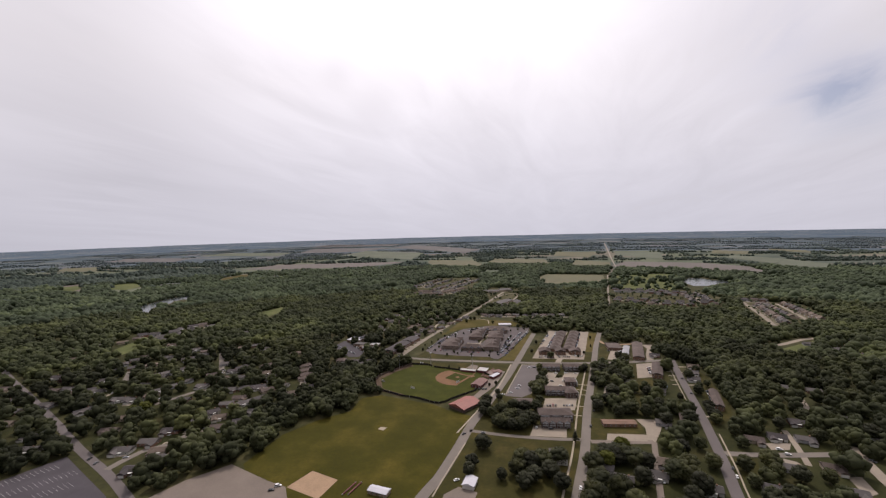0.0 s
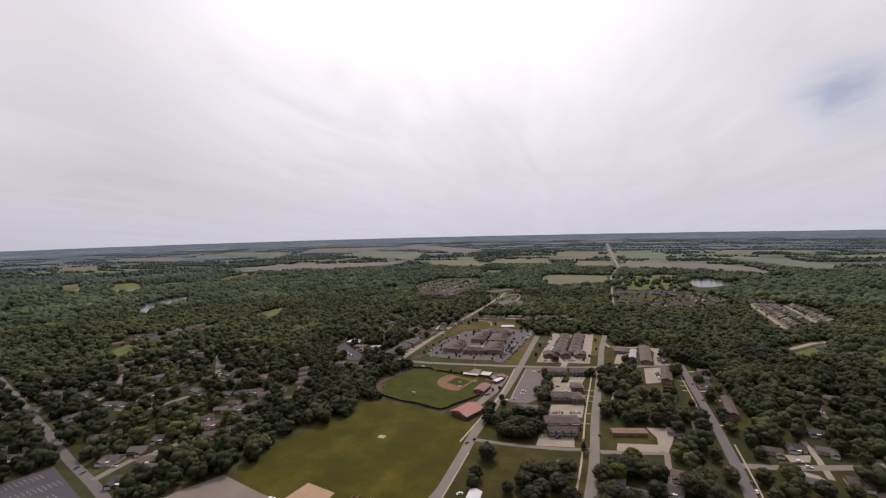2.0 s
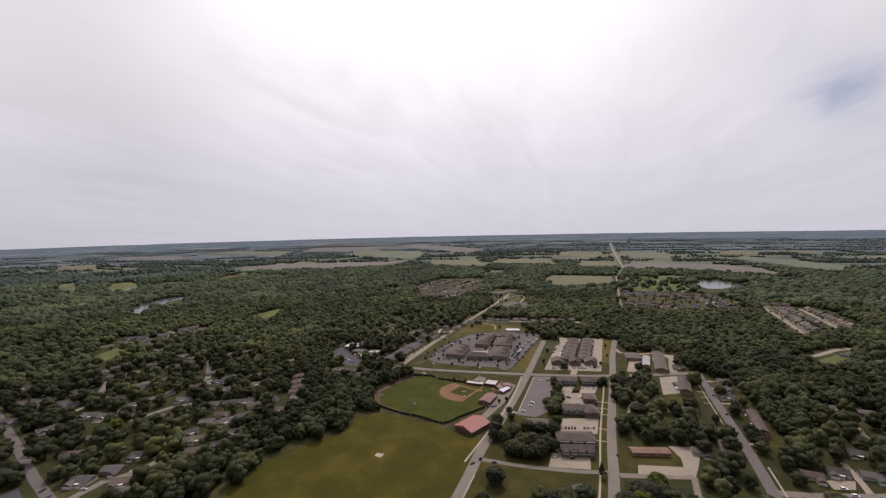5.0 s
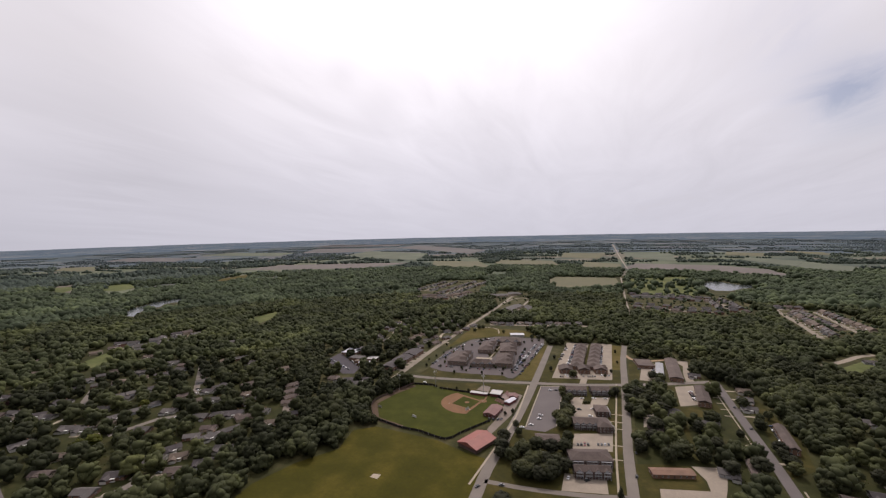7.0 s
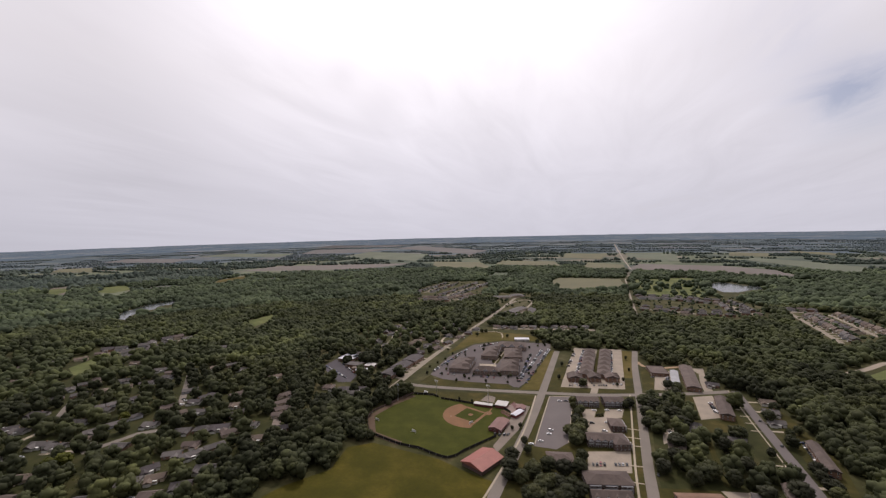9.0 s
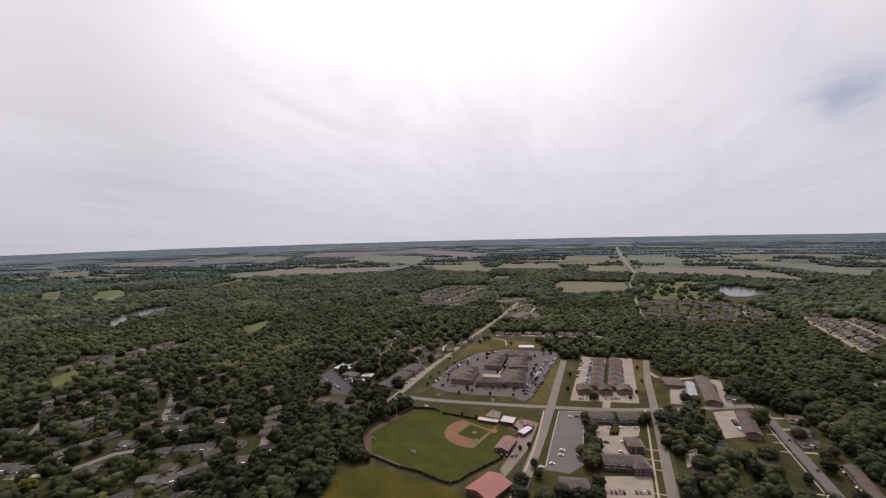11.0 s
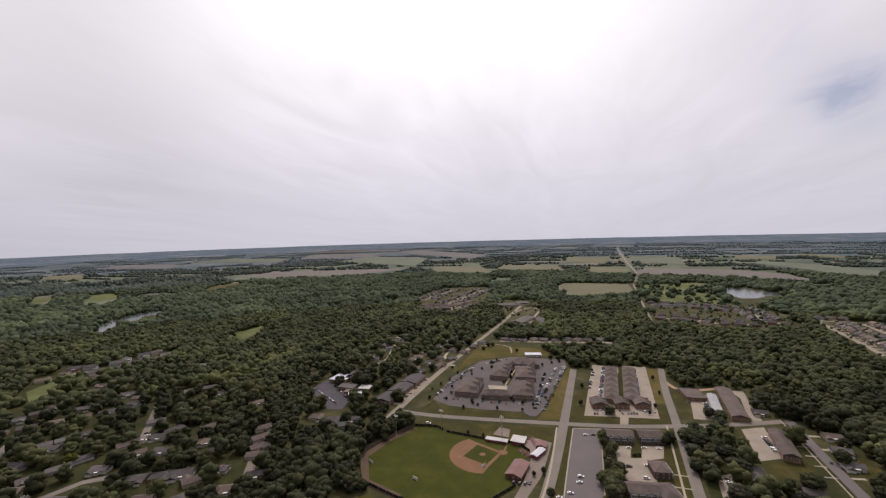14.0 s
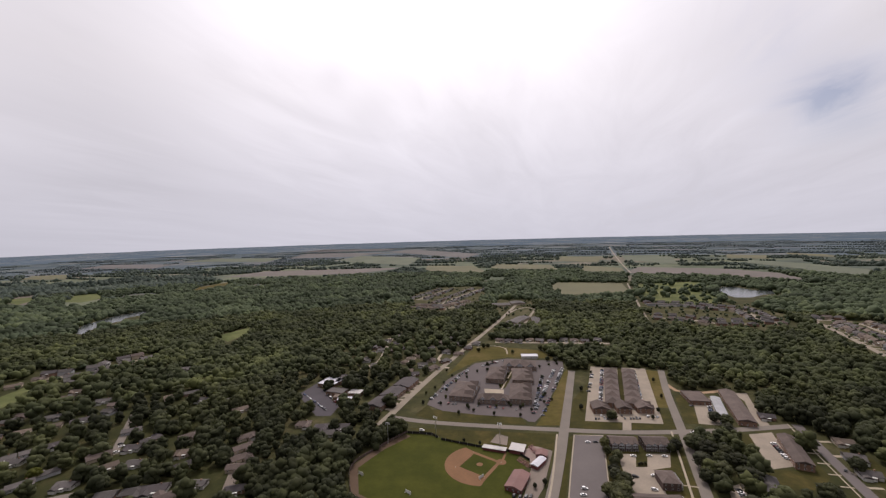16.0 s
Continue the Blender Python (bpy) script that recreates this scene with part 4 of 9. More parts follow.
patch("parking_lot", "pale concrete lot beside a long brown building", [(60.7, 700.8), (56.1, 664.4), (47.2, 614.9), (64.1, 615.5), (80.7, 633.3), (77.6, 686.9)], concrete, 0.07)
patch("lawn", "grass plot by the street corner", [(42.7, 686.9), (56.5, 690.4), (48.3, 615.2), (34.9, 611.7)], lawn, 0.05)
patch("drive", "pale concrete drive round a long brown building", [(105.5, 708.4), (122.3, 712.7), (113.4, 663.7), (109.6, 623.9), (99.9, 618.8), (103.9, 653.7), (110.9, 686.9)], concrete, 0.07)
patch("parking_lot", "concrete parking lot with a row of cars", [(83.6, 602.2), (105.0, 611.6), (96.9, 552.6), (76.5, 542.5)], concrete, 0.07)
patch("lawn", "grass round a parking lot", [(73.4, 601.8), (83.6, 602.2), (76.5, 542.5), (98.8, 546.2), (113.9, 563.7), (113.3, 542.0), (99.3, 522.6), (63.6, 512.5), (71.6, 556.6)], lawn, 0.03)
patch("parking_lot", "pale concrete yard with cars by a grey house", [(36.1, 508.4), (48.9, 517.4), (44.6, 492.9), (32.4, 481.5)], concrete, 0.07)
patch("lawn", "lawn round the low brick building", [(14.3, 413.5), (57.5, 422.3), (63.5, 389.6), (62.1, 381.0), (12.5, 367.6)], lawn, 0.03)
patch("apron", "pale concrete apron in front of the low brick building", [(28.7, 384.5), (62.4, 391.4), (61.2, 378.8), (27.2, 371.5)], concrete, 0.12)
patch("yard", "pale concrete yard", [(57.5, 422.3), (83.1, 426.6), (73.9, 396.6), (66.7, 377.3), (61.2, 375.8), (63.2, 404.8)], concrete, 0.09)
patch("parking_lot", "worn grey gravel parking lot", [(-300.0, 170.0), (-294.6, 200.2), (-287.4, 224.5), (-270.6, 251.3), (-223.7, 240.7), (-206.2, 238.5), (-150.0, 180.0)], gravel, 0.07)
patch("sand_court", "tan sand court on the grass", [(-204.9, 238.2), (-199.0, 261.3), (-172.6, 256.5), (-174.0, 233.0)], sand, 0.09)
patch("parking_lot", "large dark asphalt parking lot with painted bays", [(-451.8, 144.4), (-431.9, 182.6), (-422.6, 221.0), (-326.3, 192.6), (-262.0, 140.0), (-420.0, 110.0)], dark_asphalt, 0.07)
patch("gravel_drive", "gravel drive by a white shed", [(-89.4, 262.0), (-81.4, 273.5), (-66.8, 271.0), (-66.9, 259.6), (-87.8, 250.7)], gravel, 0.09)
patch("lawn", "garden lawns beside the residential street", [(121.0, 367.7), (139.6, 372.8), (130.1, 344.6), (118.1, 337.7)], lawn, 0.04)
patch("drive", "pale concrete driveway and forecourt", [(190.0, 361.3), (199.5, 363.9), (197.4, 343.5), (187.5, 336.4)], concrete, 0.08)
patch("yard", "pale concrete yard by a brick house", [(157.7, 377.7), (165.6, 375.0), (167.7, 370.0), (155.6, 364.3)], concrete, 0.08)
patch("yard", "pale concrete yard by a dark-roofed house", [(155.6, 401.4), (175.8, 406.9), (169.5, 394.0), (155.1, 390.1)], concrete, 0.08)
patch("clearing", "grassy clearing in the woods", [(-771.5, 479.9), (-789.8, 523.0), (-730.7, 499.5), (-721.6, 459.2)], pasture, 0.05)
patch("clearing", "grassy clearing in the woods", [(-773.2, 814.9), (-774.1, 910.6), (-726.1, 860.0), (-710.3, 784.3)], pasture, 0.05)
patch("clearing", "grassy clearing beside a drive", [(295.0, 721.0), (370.4, 790.5), (364.2, 763.0), (312.3, 710.0)], pasture, 0.05)
patch("parking_lot", "dark asphalt parking lot beside a school", [(-393.4, 585.5), (-394.6, 624.3), (-323.9, 565.8), (-319.0, 542.4), (-334.8, 538.2)], dark_asphalt, 0.07)
for y, w in ((572, 5.0), (588, 6.0), (601, 4.5), (616, 6.0), (629, 4.5), (647, 6.0), (660, 4.5)):
    road("drive", "pale concrete drive off the main road", w, [(-268.5, y + 1.0), (-256.0 + (y - 560) * 0.03, y)], concrete, 0.1, 0.5)
patch("pond", "still pale pond reflecting the sky", [(401.6, 1710.1), (440.4, 1777.0), (477.1, 1763.6), (497.8, 1689.3), (540.5, 1665.4), (535.8, 1612.3), (481.7, 1581.5), (427.1, 1516.5), (387.3, 1511.5), (382.2, 1582.8)], pond_water, 0.06)
patch("lake", "narrow still lake among woods", [(-1138.4, 774.5), (-1099.1, 770.8), (-1158.9, 826.2), (-1186.0, 869.3), (-1190.4, 905.8), (-1225.4, 939.6), (-1227.1, 973.6), (-1206.6, 994.9), (-1299.3, 1047.1), (-1290.8, 1018.6), (-1293.8, 962.3), (-1260.3, 901.0), (-1236.5, 852.7), (-1194.4, 812.9)], pond_water, 0.06)
patch("meadow", "grassy park round the pond", [(172.7, 1829.0), (315.2, 1916.6), (446.7, 1964.6), (530.7, 1947.8), (377.8, 1723.5), (334.0, 1482.6), (283.2, 1365.4), (198.6, 1353.1), (136.1, 1424.2)], pasture, 0.04, None)
patch("field", "tan and green stubble field", [(-141.4, 1736.1), (-111.0, 1901.2), (130.8, 1879.1), (123.1, 1620.4), (-93.3, 1506.8)], stubble, 0.05)
patch("clearing", "pale green clearing", [(-1855.0, 1145.8), (-2049.7, 1278.0), (-2037.7, 1370.6), (-1802.1, 1241.6), (-1757.9, 1145.0)], pasture, 0.05)
patch("clearing", "pale green clearing", [(-2091.2, 1099.6), (-2307.8, 1230.5), (-2251.3, 1272.7), (-2027.6, 1137.1), (-1954.2, 1064.1)], pasture, 0.05)

# garden lawns of the neighbourhoods
patch("lawn", "mown garden lawns between the houses under the trees", [(-415.3, 232), (-738.0, 367.5), (-860, 543.0), (-753.7, 640), (-551.2, 567.6), (-361.1, 470.9), (-305, 407.6), (-310.0, 368.4), (-306.8, 338.1), (-297.6, 277.5)], garden_lawn, 0.016, None)
patch("lawn", "mown garden lawns beside the residential streets", [(12.0, 285.7), (19.1, 433.4), (34, 561.6), (122, 600), (148.9, 449.0), (225, 520), (282.5, 461.2), (224.3, 346.8), (139.5, 322.8), (60, 230), (16.0, 220)], garden_lawn, 0.012, None)

patch("lawn", "rough garden grass beyond the street", [(-440, 222), (-565, 262), (-750, 322), (-790, 290), (-620, 215), (-470, 190)], garden_lawn, 0.014, None)
for x, y, turn, long, wide in ((-377, 236, 30, 9, 5), (-490, 314, 20, 9, 5), (-356, 262, 25, 10, 6), (-358, 283, 20, 9, 5), (-467, 336, 60, 9, 5), (-572, 320, 20, 9, 5), (-500, 300, 20, 8, 5), (-472, 322, 20, 12, 5), (-545, 328, 100, 16, 5), (-344, 290, 20, 9, 5)):
    c, q = math.cos(radians(turn)), math.sin(radians(turn))
    patch("drive", "pale concrete driveway of a garden house", [(x + c * u * long / 2 - q * v * wide / 2, y + q * u * long / 2 + c * v * wide / 2) for u, v in ((-1, -1), (1, -1), (1, 1), (-1, 1))], pale_concrete, 0.09, 1.0)

# ground round the ballpark and the courts
patch("lawn", "narrow lawn between two parking courts", [(-19.7, 541.4), (-10.5, 543.9), (-14.1, 522.5), (-22.7, 520.2)], lawn, 0.11, None)
patch("dirt_yard", "pale bare earth behind the dugouts", [(-142.7, 530.0), (-138.8, 547.0), (-128.2, 544.0), (-127.0, 528.0)], gravel, 0.05, None)
road("lane", "tan dirt lane along the edge of the woods", 6.0, [(41.5, 722.7), (48.1, 703.0), (71.0, 700.5), (99.6, 716.0)], sand, 0.09, 2.0)
# drives and paths between the residential street and its houses
for y, w in ((602, 3.0), (577, 3.5), (551, 3.5), (533, 2.5), (445, 3.0)):
    x = 117.0 + (y - 410.0) * 0.072
    road("drive", "short concrete drive off the residential street", w, [(x + 4.5, y), (x + 14.0, y + 1.5)], pale_concrete, 0.12, 0.5)
for y in (596, 578, 562, 546, 530, 470, 440):
    x = 117.0 + (y - 410.0) * 0.072
    road("footpath", "short concrete path across a lawn", 1.3, [(x - 13.0, y), (x - 4.5, y + 0.5)], pale_concrete, 0.13, 0.5)

# distant fields
for words, mat, fields in (
        ("bare brown tilled farm field", tilled, (((-2122, 2103), (-1337, 2329), (-1203, 2882), (-2199, 2566)), ((198, 2355), (590, 2242), (705, 2612), (321, 2755)), ((590, 2242), (800, 2033), (836, 2336), (705, 2612)))),
        ("pale green crop field", young_crop, (((-2523, 3938), (-1317, 3154), (-1658, 4394), (-2856, 5171)), ((351, 3487), (597, 2993), (776, 4047), (394, 4146)), ((980, 3070), (1028, 2531), (1240, 2939), (1103, 3369)),
                                               ((1012, 2497), (1059, 2184), (1258, 2464), (1240, 2939)), ((-5222, 4362), (-3426, 3958), (-3969, 4918), (-5671, 5304)))),
        ("tan stubble farm field", stubble, (((-930, 2506), (-489, 2382), (-728, 2976), (-1113, 3068)), ((-558, 2741), (-124, 2587), (-194, 3060), (-594, 3161)), ((-2, 2462), (210, 2390), (231, 2712), (28, 2925)),
                                             ((-147, 3482), (137, 3292), (235, 4073), (-140, 4285)), ((1645, 4126), (1681, 3558), (1865, 4055), (1764, 4452)), ((1075, 3686), (1260, 3487), (1434, 3975), (1256, 4250)),
                                             ((-3760, 1946), (-3327, 1967), (-4024, 2398), (-4288, 2279)))),
        ("dry brown farm field", dry_field, (((-3690, 4692), (-2896, 5003), (-3001, 6315), (-4945, 6774)), ((-3162, 6653), (-1126, 4274), (-1136, 5192), (-3302, 8077)), ((-5256, 3183), (-3923, 3021), (-4624, 3758), (-6233, 4075)),
                                              ((-6264, 8341), (-3771, 7934), (-4217, 9546), (-7354, 10908))))):
    for quad in fields:
        far_patch("farm_field", words, quad, mat, 0.6 if quad[0][1] < 3000 else 1.6)
far_patch("farm_field", "light green pasture", [(-1630, 1477), (-1659, 1708), (-1785, 1820), (-1740, 1614)], meadow)
for (x0, y0, w0), (x1, y1, w1) in zip(((226, 2322, 6), (269, 3020, 8), (355, 4276, 10)), ((269, 3020, 8), (355, 4276, 10), (552, 7157, 15))):
    far_patch("country_road", "straight pale country road toward the horizon", [(x0 - w0 / 2, y0), (x0 + w0 / 2, y0), (x1 + w1 / 2, y1), (x1 - w1 / 2, y1)], concrete, 2.2)
road("drive", "pale looping concrete drive", 4.5, [(-245.1, 743.3), (-257.9, 746.2), (-269.5, 764.9), (-271.9, 787.1), (-269.5, 804.8)], pale_concrete, 0.1, 3.0)
road("drive", "pale concrete drive off the main road", 5.0, [(-239.7, 725.1), (-256.1, 726.7), (-269.2, 712.9)], pale_concrete, 0.1, 3.0)
road("drive", "pale concrete drive off the main road", 6.0, [(-253.8, 641.7), (-273.2, 637.0), (-279.3, 627.4)], concrete, 0.1, 3.0)
road("drive", "pale concrete drive off the main road", 6.0, [(-253.8, 614.4), (-265.4, 609.7), (-274.0, 602.1)], concrete, 0.1, 3.0)
road("street", "pale street past the northern estate", 6.0, [(-497.9, 1220.5), (-428.1, 1202.4), (-374.4, 1192.5)], concrete, 0.1, 5.0)
road("street", "pale street past northern terraces", 6.0, [(-218.2, 1159.1), (-202.8, 1227.3), (-179.2, 1257.6), (-150.0, 1226.7)], worn_concrete, 0.1, 4.0)
road("street", "pale street past northern terraces", 6.0, [(-164.5, 1058.0), (-160.8, 1138.6), (-156.5, 1217.3)], worn_concrete, 0.102, 4.0)
patch("lawn", "lawn among houses west of the main road", [(-309.7, 695.6), (-297.8, 740.2), (-264.1, 706.2), (-275.2, 671.6), (-288.5, 659.2)], garden_lawn, 0.05, None)
patch("lawn", "rough lawn beside the school", [(-324.1, 602.7), (-336.7, 647.7), (-320.1, 675.4), (-294.8, 640.1), (-305.6, 597.9)], garden_lawn, 0.05, None)

# ---- buildings and cars ----

# ballpark buildings
# the hall's solid dark walls stand for the shade in its open sides
building(-112.5, 408.4, 20.8, 26.7, -26.0, "red_roofed_hall", "large open hall with a red metal roof beside the ballpark", "building", 3.6, 1, "gable", 3.2, brick_dark, red_metal, "", over=1.0, door=False)
building(-111.0, 474.0, 12.5, 23.0, -11.0, "clubhouse", "maroon clubhouse with a red metal roof beside the diamond", "building", 3.0, 1, "gable", 1.8, maroon, clay_tile, "sew", 4.0, door=True)
building(-95.8, 517.0, 8.8, 8.9, -3.7, "ticket_house", "small maroon ticket house with a red roof", "building", 3.2, 1, "gable", 1.6, maroon, clay_tile, "sn", 3.0)
building(-136.4, 517.1, 20.2, 5.4, -2.6, "dugout", "long low maroon dugout with a white metal roof", "dugout", 2.3, 1, "flat", 0.05, maroon, pale_metal, "", over=0.4, door=False)
building(-116.7, 521.2, 11.9, 11.9, -4.5, "grandstand_shelter", "open stand shelter with a white metal roof", "shelter", 3.2, 1, "flat", 0.05, maroon, pale_metal, "", over=0.6, door=False)

building(-97.6, 503.5, 6.0, 15.0, -24.0, "stand_shelter", "open shelter with a white metal roof on the concourse", "shelter", 3.0, 1, "gable", 0.9, maroon, white_metal, "", over=0.4, door=False)
building(99.2, 516.8, 9.0, 8.0, -8.0, "shed", "small shed with a bright blue roof in a back garden", "shed", 2.6, 1, "gable", 1.4, siding_white, siding_blue, "s", 3.0)

# apartment complex
building(-193.4, 637.0, 27.4, 47.6, 2.3, "apartment_block", "brown two-storey apartment block with a hipped shingle roof", "apartment block", 5.6, 2, "hip", 4.8, apartment_siding, shingle_brown, "sew", 4.2, "apartment complex", over=0.9, gables=3)
building(-156.3, 621.1, 34.3, 15.1, 8.3, "apartment_block", "brown two-storey apartment block with a hipped shingle roof", "apartment block", 4.6, 2, "hip", 4.8, apartment_siding, shingle_brown, "sew", 4.2, "apartment complex", over=0.9, gables=3)
building(-165.6, 702.5, 23.4, 46.6, 2.1, "apartment_block", "brown two-storey apartment block with a hipped shingle roof", "apartment block", 5.6, 2, "hip", 4.8, apartment_siding, shingle_brown, "sew", 4.2, "apartment complex", over=0.9, gables=3)
building(-127.6, 644.5, 24.1, 48.5, 5.7, "apartment_block", "brown two-storey apartment block with a hipped shingle roof", "apartment block", 5.6, 2, "hip", 4.8, apartment_siding, shingle_brown, "sew", 4.2, "apartment complex", over=0.9, gables=3)
building(-132.5, 704.8, 25.6, 45.5, 8.7, "apartment_block", "brown two-storey apartment block with a hipped shingle roof", "apartment block", 5.6, 2, "hip", 4.8, apartment_siding, shingle_brown, "sew", 4.2, "apartment complex", over=0.9, gables=3)
building(-140.8, 750.9, 44.6, 29.6, 6.1, "apartment_block", "brown two-storey apartment block with a hipped shingle roof", "apartment block", 5.6, 2, "hip", 4.8, apartment_siding, shingle_brown, "sew", 4.2, "apartment complex", over=0.9, gables=3)

# terraced apartments
building(-27.5, 643.7, 15.0, 19.0, -4.1, "terraced_house", "brown-roofed terraced house in a row", "terraced house", 5.2, 2, "hip", 3.6, brick_brown, shingle_brown, "sew", 4.2, "terraced apartments", over=0.5, block=1.0)
building(-26.1, 663.4, 15.0, 19.0, -4.1, "terraced_house", "brown-roofed terraced house in a row", "terraced house", 5.2, 2, "hip", 3.6, brick_brown, shingle_brown, "sew", 4.2, "terraced apartments", over=0.5, block=1.0)
building(-24.7, 683.0, 15.0, 19.0, -4.1, "terraced_house", "brown-roofed terraced house in a row", "terraced house", 5.2, 2, "hip", 3.6, brick_brown, shingle_brown, "sew", 4.2, "terraced apartments", over=0.5, block=1.0)
building(-23.3, 702.6, 15.0, 19.0, -4.1, "terraced_house", "brown-roofed terraced house in a row", "terraced house", 5.2, 2, "hip", 3.6, brick_brown, shingle_brown, "sew", 4.2, "terraced apartments", over=0.5, block=1.0)
building(-21.9, 722.3, 15.0, 19.0, -4.1, "terraced_house", "brown-roofed terraced house in a row", "terraced house", 5.2, 2, "hip", 3.6, brick_brown, shingle_brown, "sew", 4.2, "terraced apartments", over=0.5, block=1.0)
building(-20.5, 741.9, 15.0, 19.0, -4.1, "terraced_house", "brown-roofed terraced house in a row", "terraced house", 5.2, 2, "hip", 3.6, brick_brown, shingle_brown, "sew", 4.2, "terraced apartments", over=0.5, block=1.0)
building(-6.3, 647.6, 15.4, 19.3, -4.7, "terraced_house", "brown-roofed terraced house in a row", "terraced house", 5.2, 2, "hip", 3.6, brick_brown, shingle_brown, "sew", 4.2, "terraced apartments", over=0.5, block=1.0)
building(-4.7, 667.5, 15.4, 19.3, -4.7, "terraced_house", "brown-roofed terraced house in a row", "terraced house", 5.2, 2, "hip", 3.6, brick_brown, shingle_brown, "sew", 4.2, "terraced apartments", over=0.5, block=1.0)
building(-3.0, 687.4, 15.4, 19.3, -4.7, "terraced_house", "brown-roofed terraced house in a row", "terraced house", 5.2, 2, "hip", 3.6, brick_brown, shingle_brown, "sew", 4.2, "terraced apartments", over=0.5, block=1.0)
building(-1.4, 707.3, 15.4, 19.3, -4.7, "terraced_house", "brown-roofed terraced house in a row", "terraced house", 5.2, 2, "hip", 3.6, brick_brown, shingle_brown, "sew", 4.2, "terraced apartments", over=0.5, block=1.0)
building(0.3, 727.2, 15.4, 19.3, -4.7, "terraced_house", "brown-roofed terraced house in a row", "terraced house", 5.2, 2, "hip", 3.6, brick_brown, shingle_brown, "sew", 4.2, "terraced apartments", over=0.5, block=1.0)
building(1.9, 747.1, 15.4, 19.3, -4.7, "terraced_house", "brown-roofed terraced house in a row", "terraced house", 5.2, 2, "hip", 3.6, brick_brown, shingle_brown, "sew", 4.2, "terraced apartments", over=0.5, block=1.0)
building(-42.3, 624.3, 16.4, 17.4, 9.4, "terraced_house", "terraced house with dark front gables and a brown roof", "terraced house", 5.2, 2, "gable", 3.0, brick_brown, shingle_brown, "sew", 4.2, "terraced apartments", over=0.5, gables=2, block=1.0)
building(-19.3, 630.4, 14.4, 17.5, 8.7, "terraced_house", "terraced house with dark front gables and a brown roof", "terraced house", 5.2, 2, "gable", 3.0, brick_brown, shingle_brown, "sew", 4.2, "terraced apartments", over=0.5, gables=2, block=1.0)
building(1.6, 635.8, 16.0, 17.4, 9.3, "terraced_house", "terraced house with dark front gables and a brown roof", "terraced house", 5.2, 2, "gable", 3.0, brick_brown, shingle_brown, "sew", 4.2, "terraced apartments", over=0.5, gables=2, block=1.0)

# brick apartment blocks along the street
building(-29.0, 551.3, 22.3, 14.3, 10.0, "apartment_block", "dark brick two-storey apartment block with a brown roof and white dormers", "apartment block", 5.6, 2, "gable", 2.6, brick_dark, shingle_brown, "sew", 3.2, "street apartment blocks", over=0.5, gables=4, balconies=4)
building(-2.9, 557.2, 20.8, 15.2, 12.5, "apartment_block", "dark brick two-storey apartment block with a brown roof and white dormers", "apartment block", 5.6, 2, "gable", 2.6, brick_dark, shingle_brown, "sew", 3.2, "street apartment blocks", over=0.5, gables=4, balconies=4)
building(-4.1, 501.7, 12.4, 16.1, 8.9, "apartment_block", "dark brick two-storey apartment block with a brown roof", "apartment block", 5.6, 2, "hip", 2.4, brick_dark, shingle_brown, "sew", 3.2, "street apartment blocks", over=0.5, balconies=3)
building(-20.6, 469.0, 22.5, 14.4, 10.2, "apartment_block", "dark brick two-storey apartment block with a brown roof and white dormers", "apartment block", 5.6, 2, "gable", 2.6, brick_dark, shingle_brown, "sew", 3.2, "street apartment blocks", over=0.5, gables=4, balconies=4)
building(-4.8, 469.3, 13.4, 19.5, 16.0, "apartment_block", "dark brick two-storey apartment block with a brown roof", "apartment block", 5.6, 2, "hip", 2.4, brick_dark, shingle_brown, "sew", 3.2, "street apartment blocks", over=0.5, balconies=3)
building(-18.4, 406.8, 32.6, 16.8, 13.6, "apartment_block", "dark brick two-storey apartment block with a brown roof", "apartment block", 5.6, 2, "hip", 2.4, brick_dark, shingle_brown, "sew", 3.2, "street apartment blocks", over=0.5, balconies=3)
building(-17.2, 387.3, 26.9, 9.0, 13.4, "apartment_block", "dark brick two-storey apartment block with a brown roof and white dormers", "apartment block", 5.6, 2, "gable", 2.6, brick_dark, shingle_brown, "sew", 3.2, "street apartment blocks", over=0.5, gables=4, balconies=4)
building(-52.6, 430.4, 20.8, 14.3, 10.8, "house", "low house with a grey hipped roof beside the parking lot", "house", 3.0, 1, "hip", 2.2, siding_tan, shingle_brown, "sew", 3.4)
building(-12.8, 328.4, 13.0, 14.4, 8.3, "house", "white two-storey house with a grey roof among trees", "house", 5.0, 2, "gable", 2.0, siding_white, shingle_grey, "sew", 3.2)

# long buildings east of the street
building(61.3, 678.8, 20.4, 29.6, 5.4, "workshop", "flat-roofed brown workshop building", "building", 4.0, 1, "flat", 0.4, brick_brown, shingle_brown, "sew", 4.0)
building(75.8, 648.8, 64.5, 8.3, -98.9, "store_building", "long building with a pale grey metal roof", "building", 4.0, 1, "gable", 1.0, siding_grey, shingle_blue, "sew", 4.0)
building(94.1, 661.3, 83.7, 14.6, -96.4, "long_building", "long brown building with a dark gabled roof", "building", 4.5, 1, "gable", 2.2, brick_brown, shingle_brown, "sew", 4.0)
building(104.1, 571.1, 49.4, 11.7, -99.6, "apartment_block", "long brown apartment block with a dark gabled roof", "apartment block", 5.2, 2, "gable", 2.2, brick_brown, shingle_brown, "sew", 3.6)
building(63.7, 514.5, 13.3, 22.9, -8.5, "house", "grey-roofed house at the edge of a yard", "house", 3.0, 1, "gable", 1.6, siding_grey, shingle_grey, "sew", 3.6)
building(144.4, 485.2, 46.5, 7.9, -98.8, "apartment_block", "long brown apartment block beside a row of cars", "apartment block", 5.0, 2, "gable", 2.0, brick_brown, shingle_brown, "sew", 3.6)
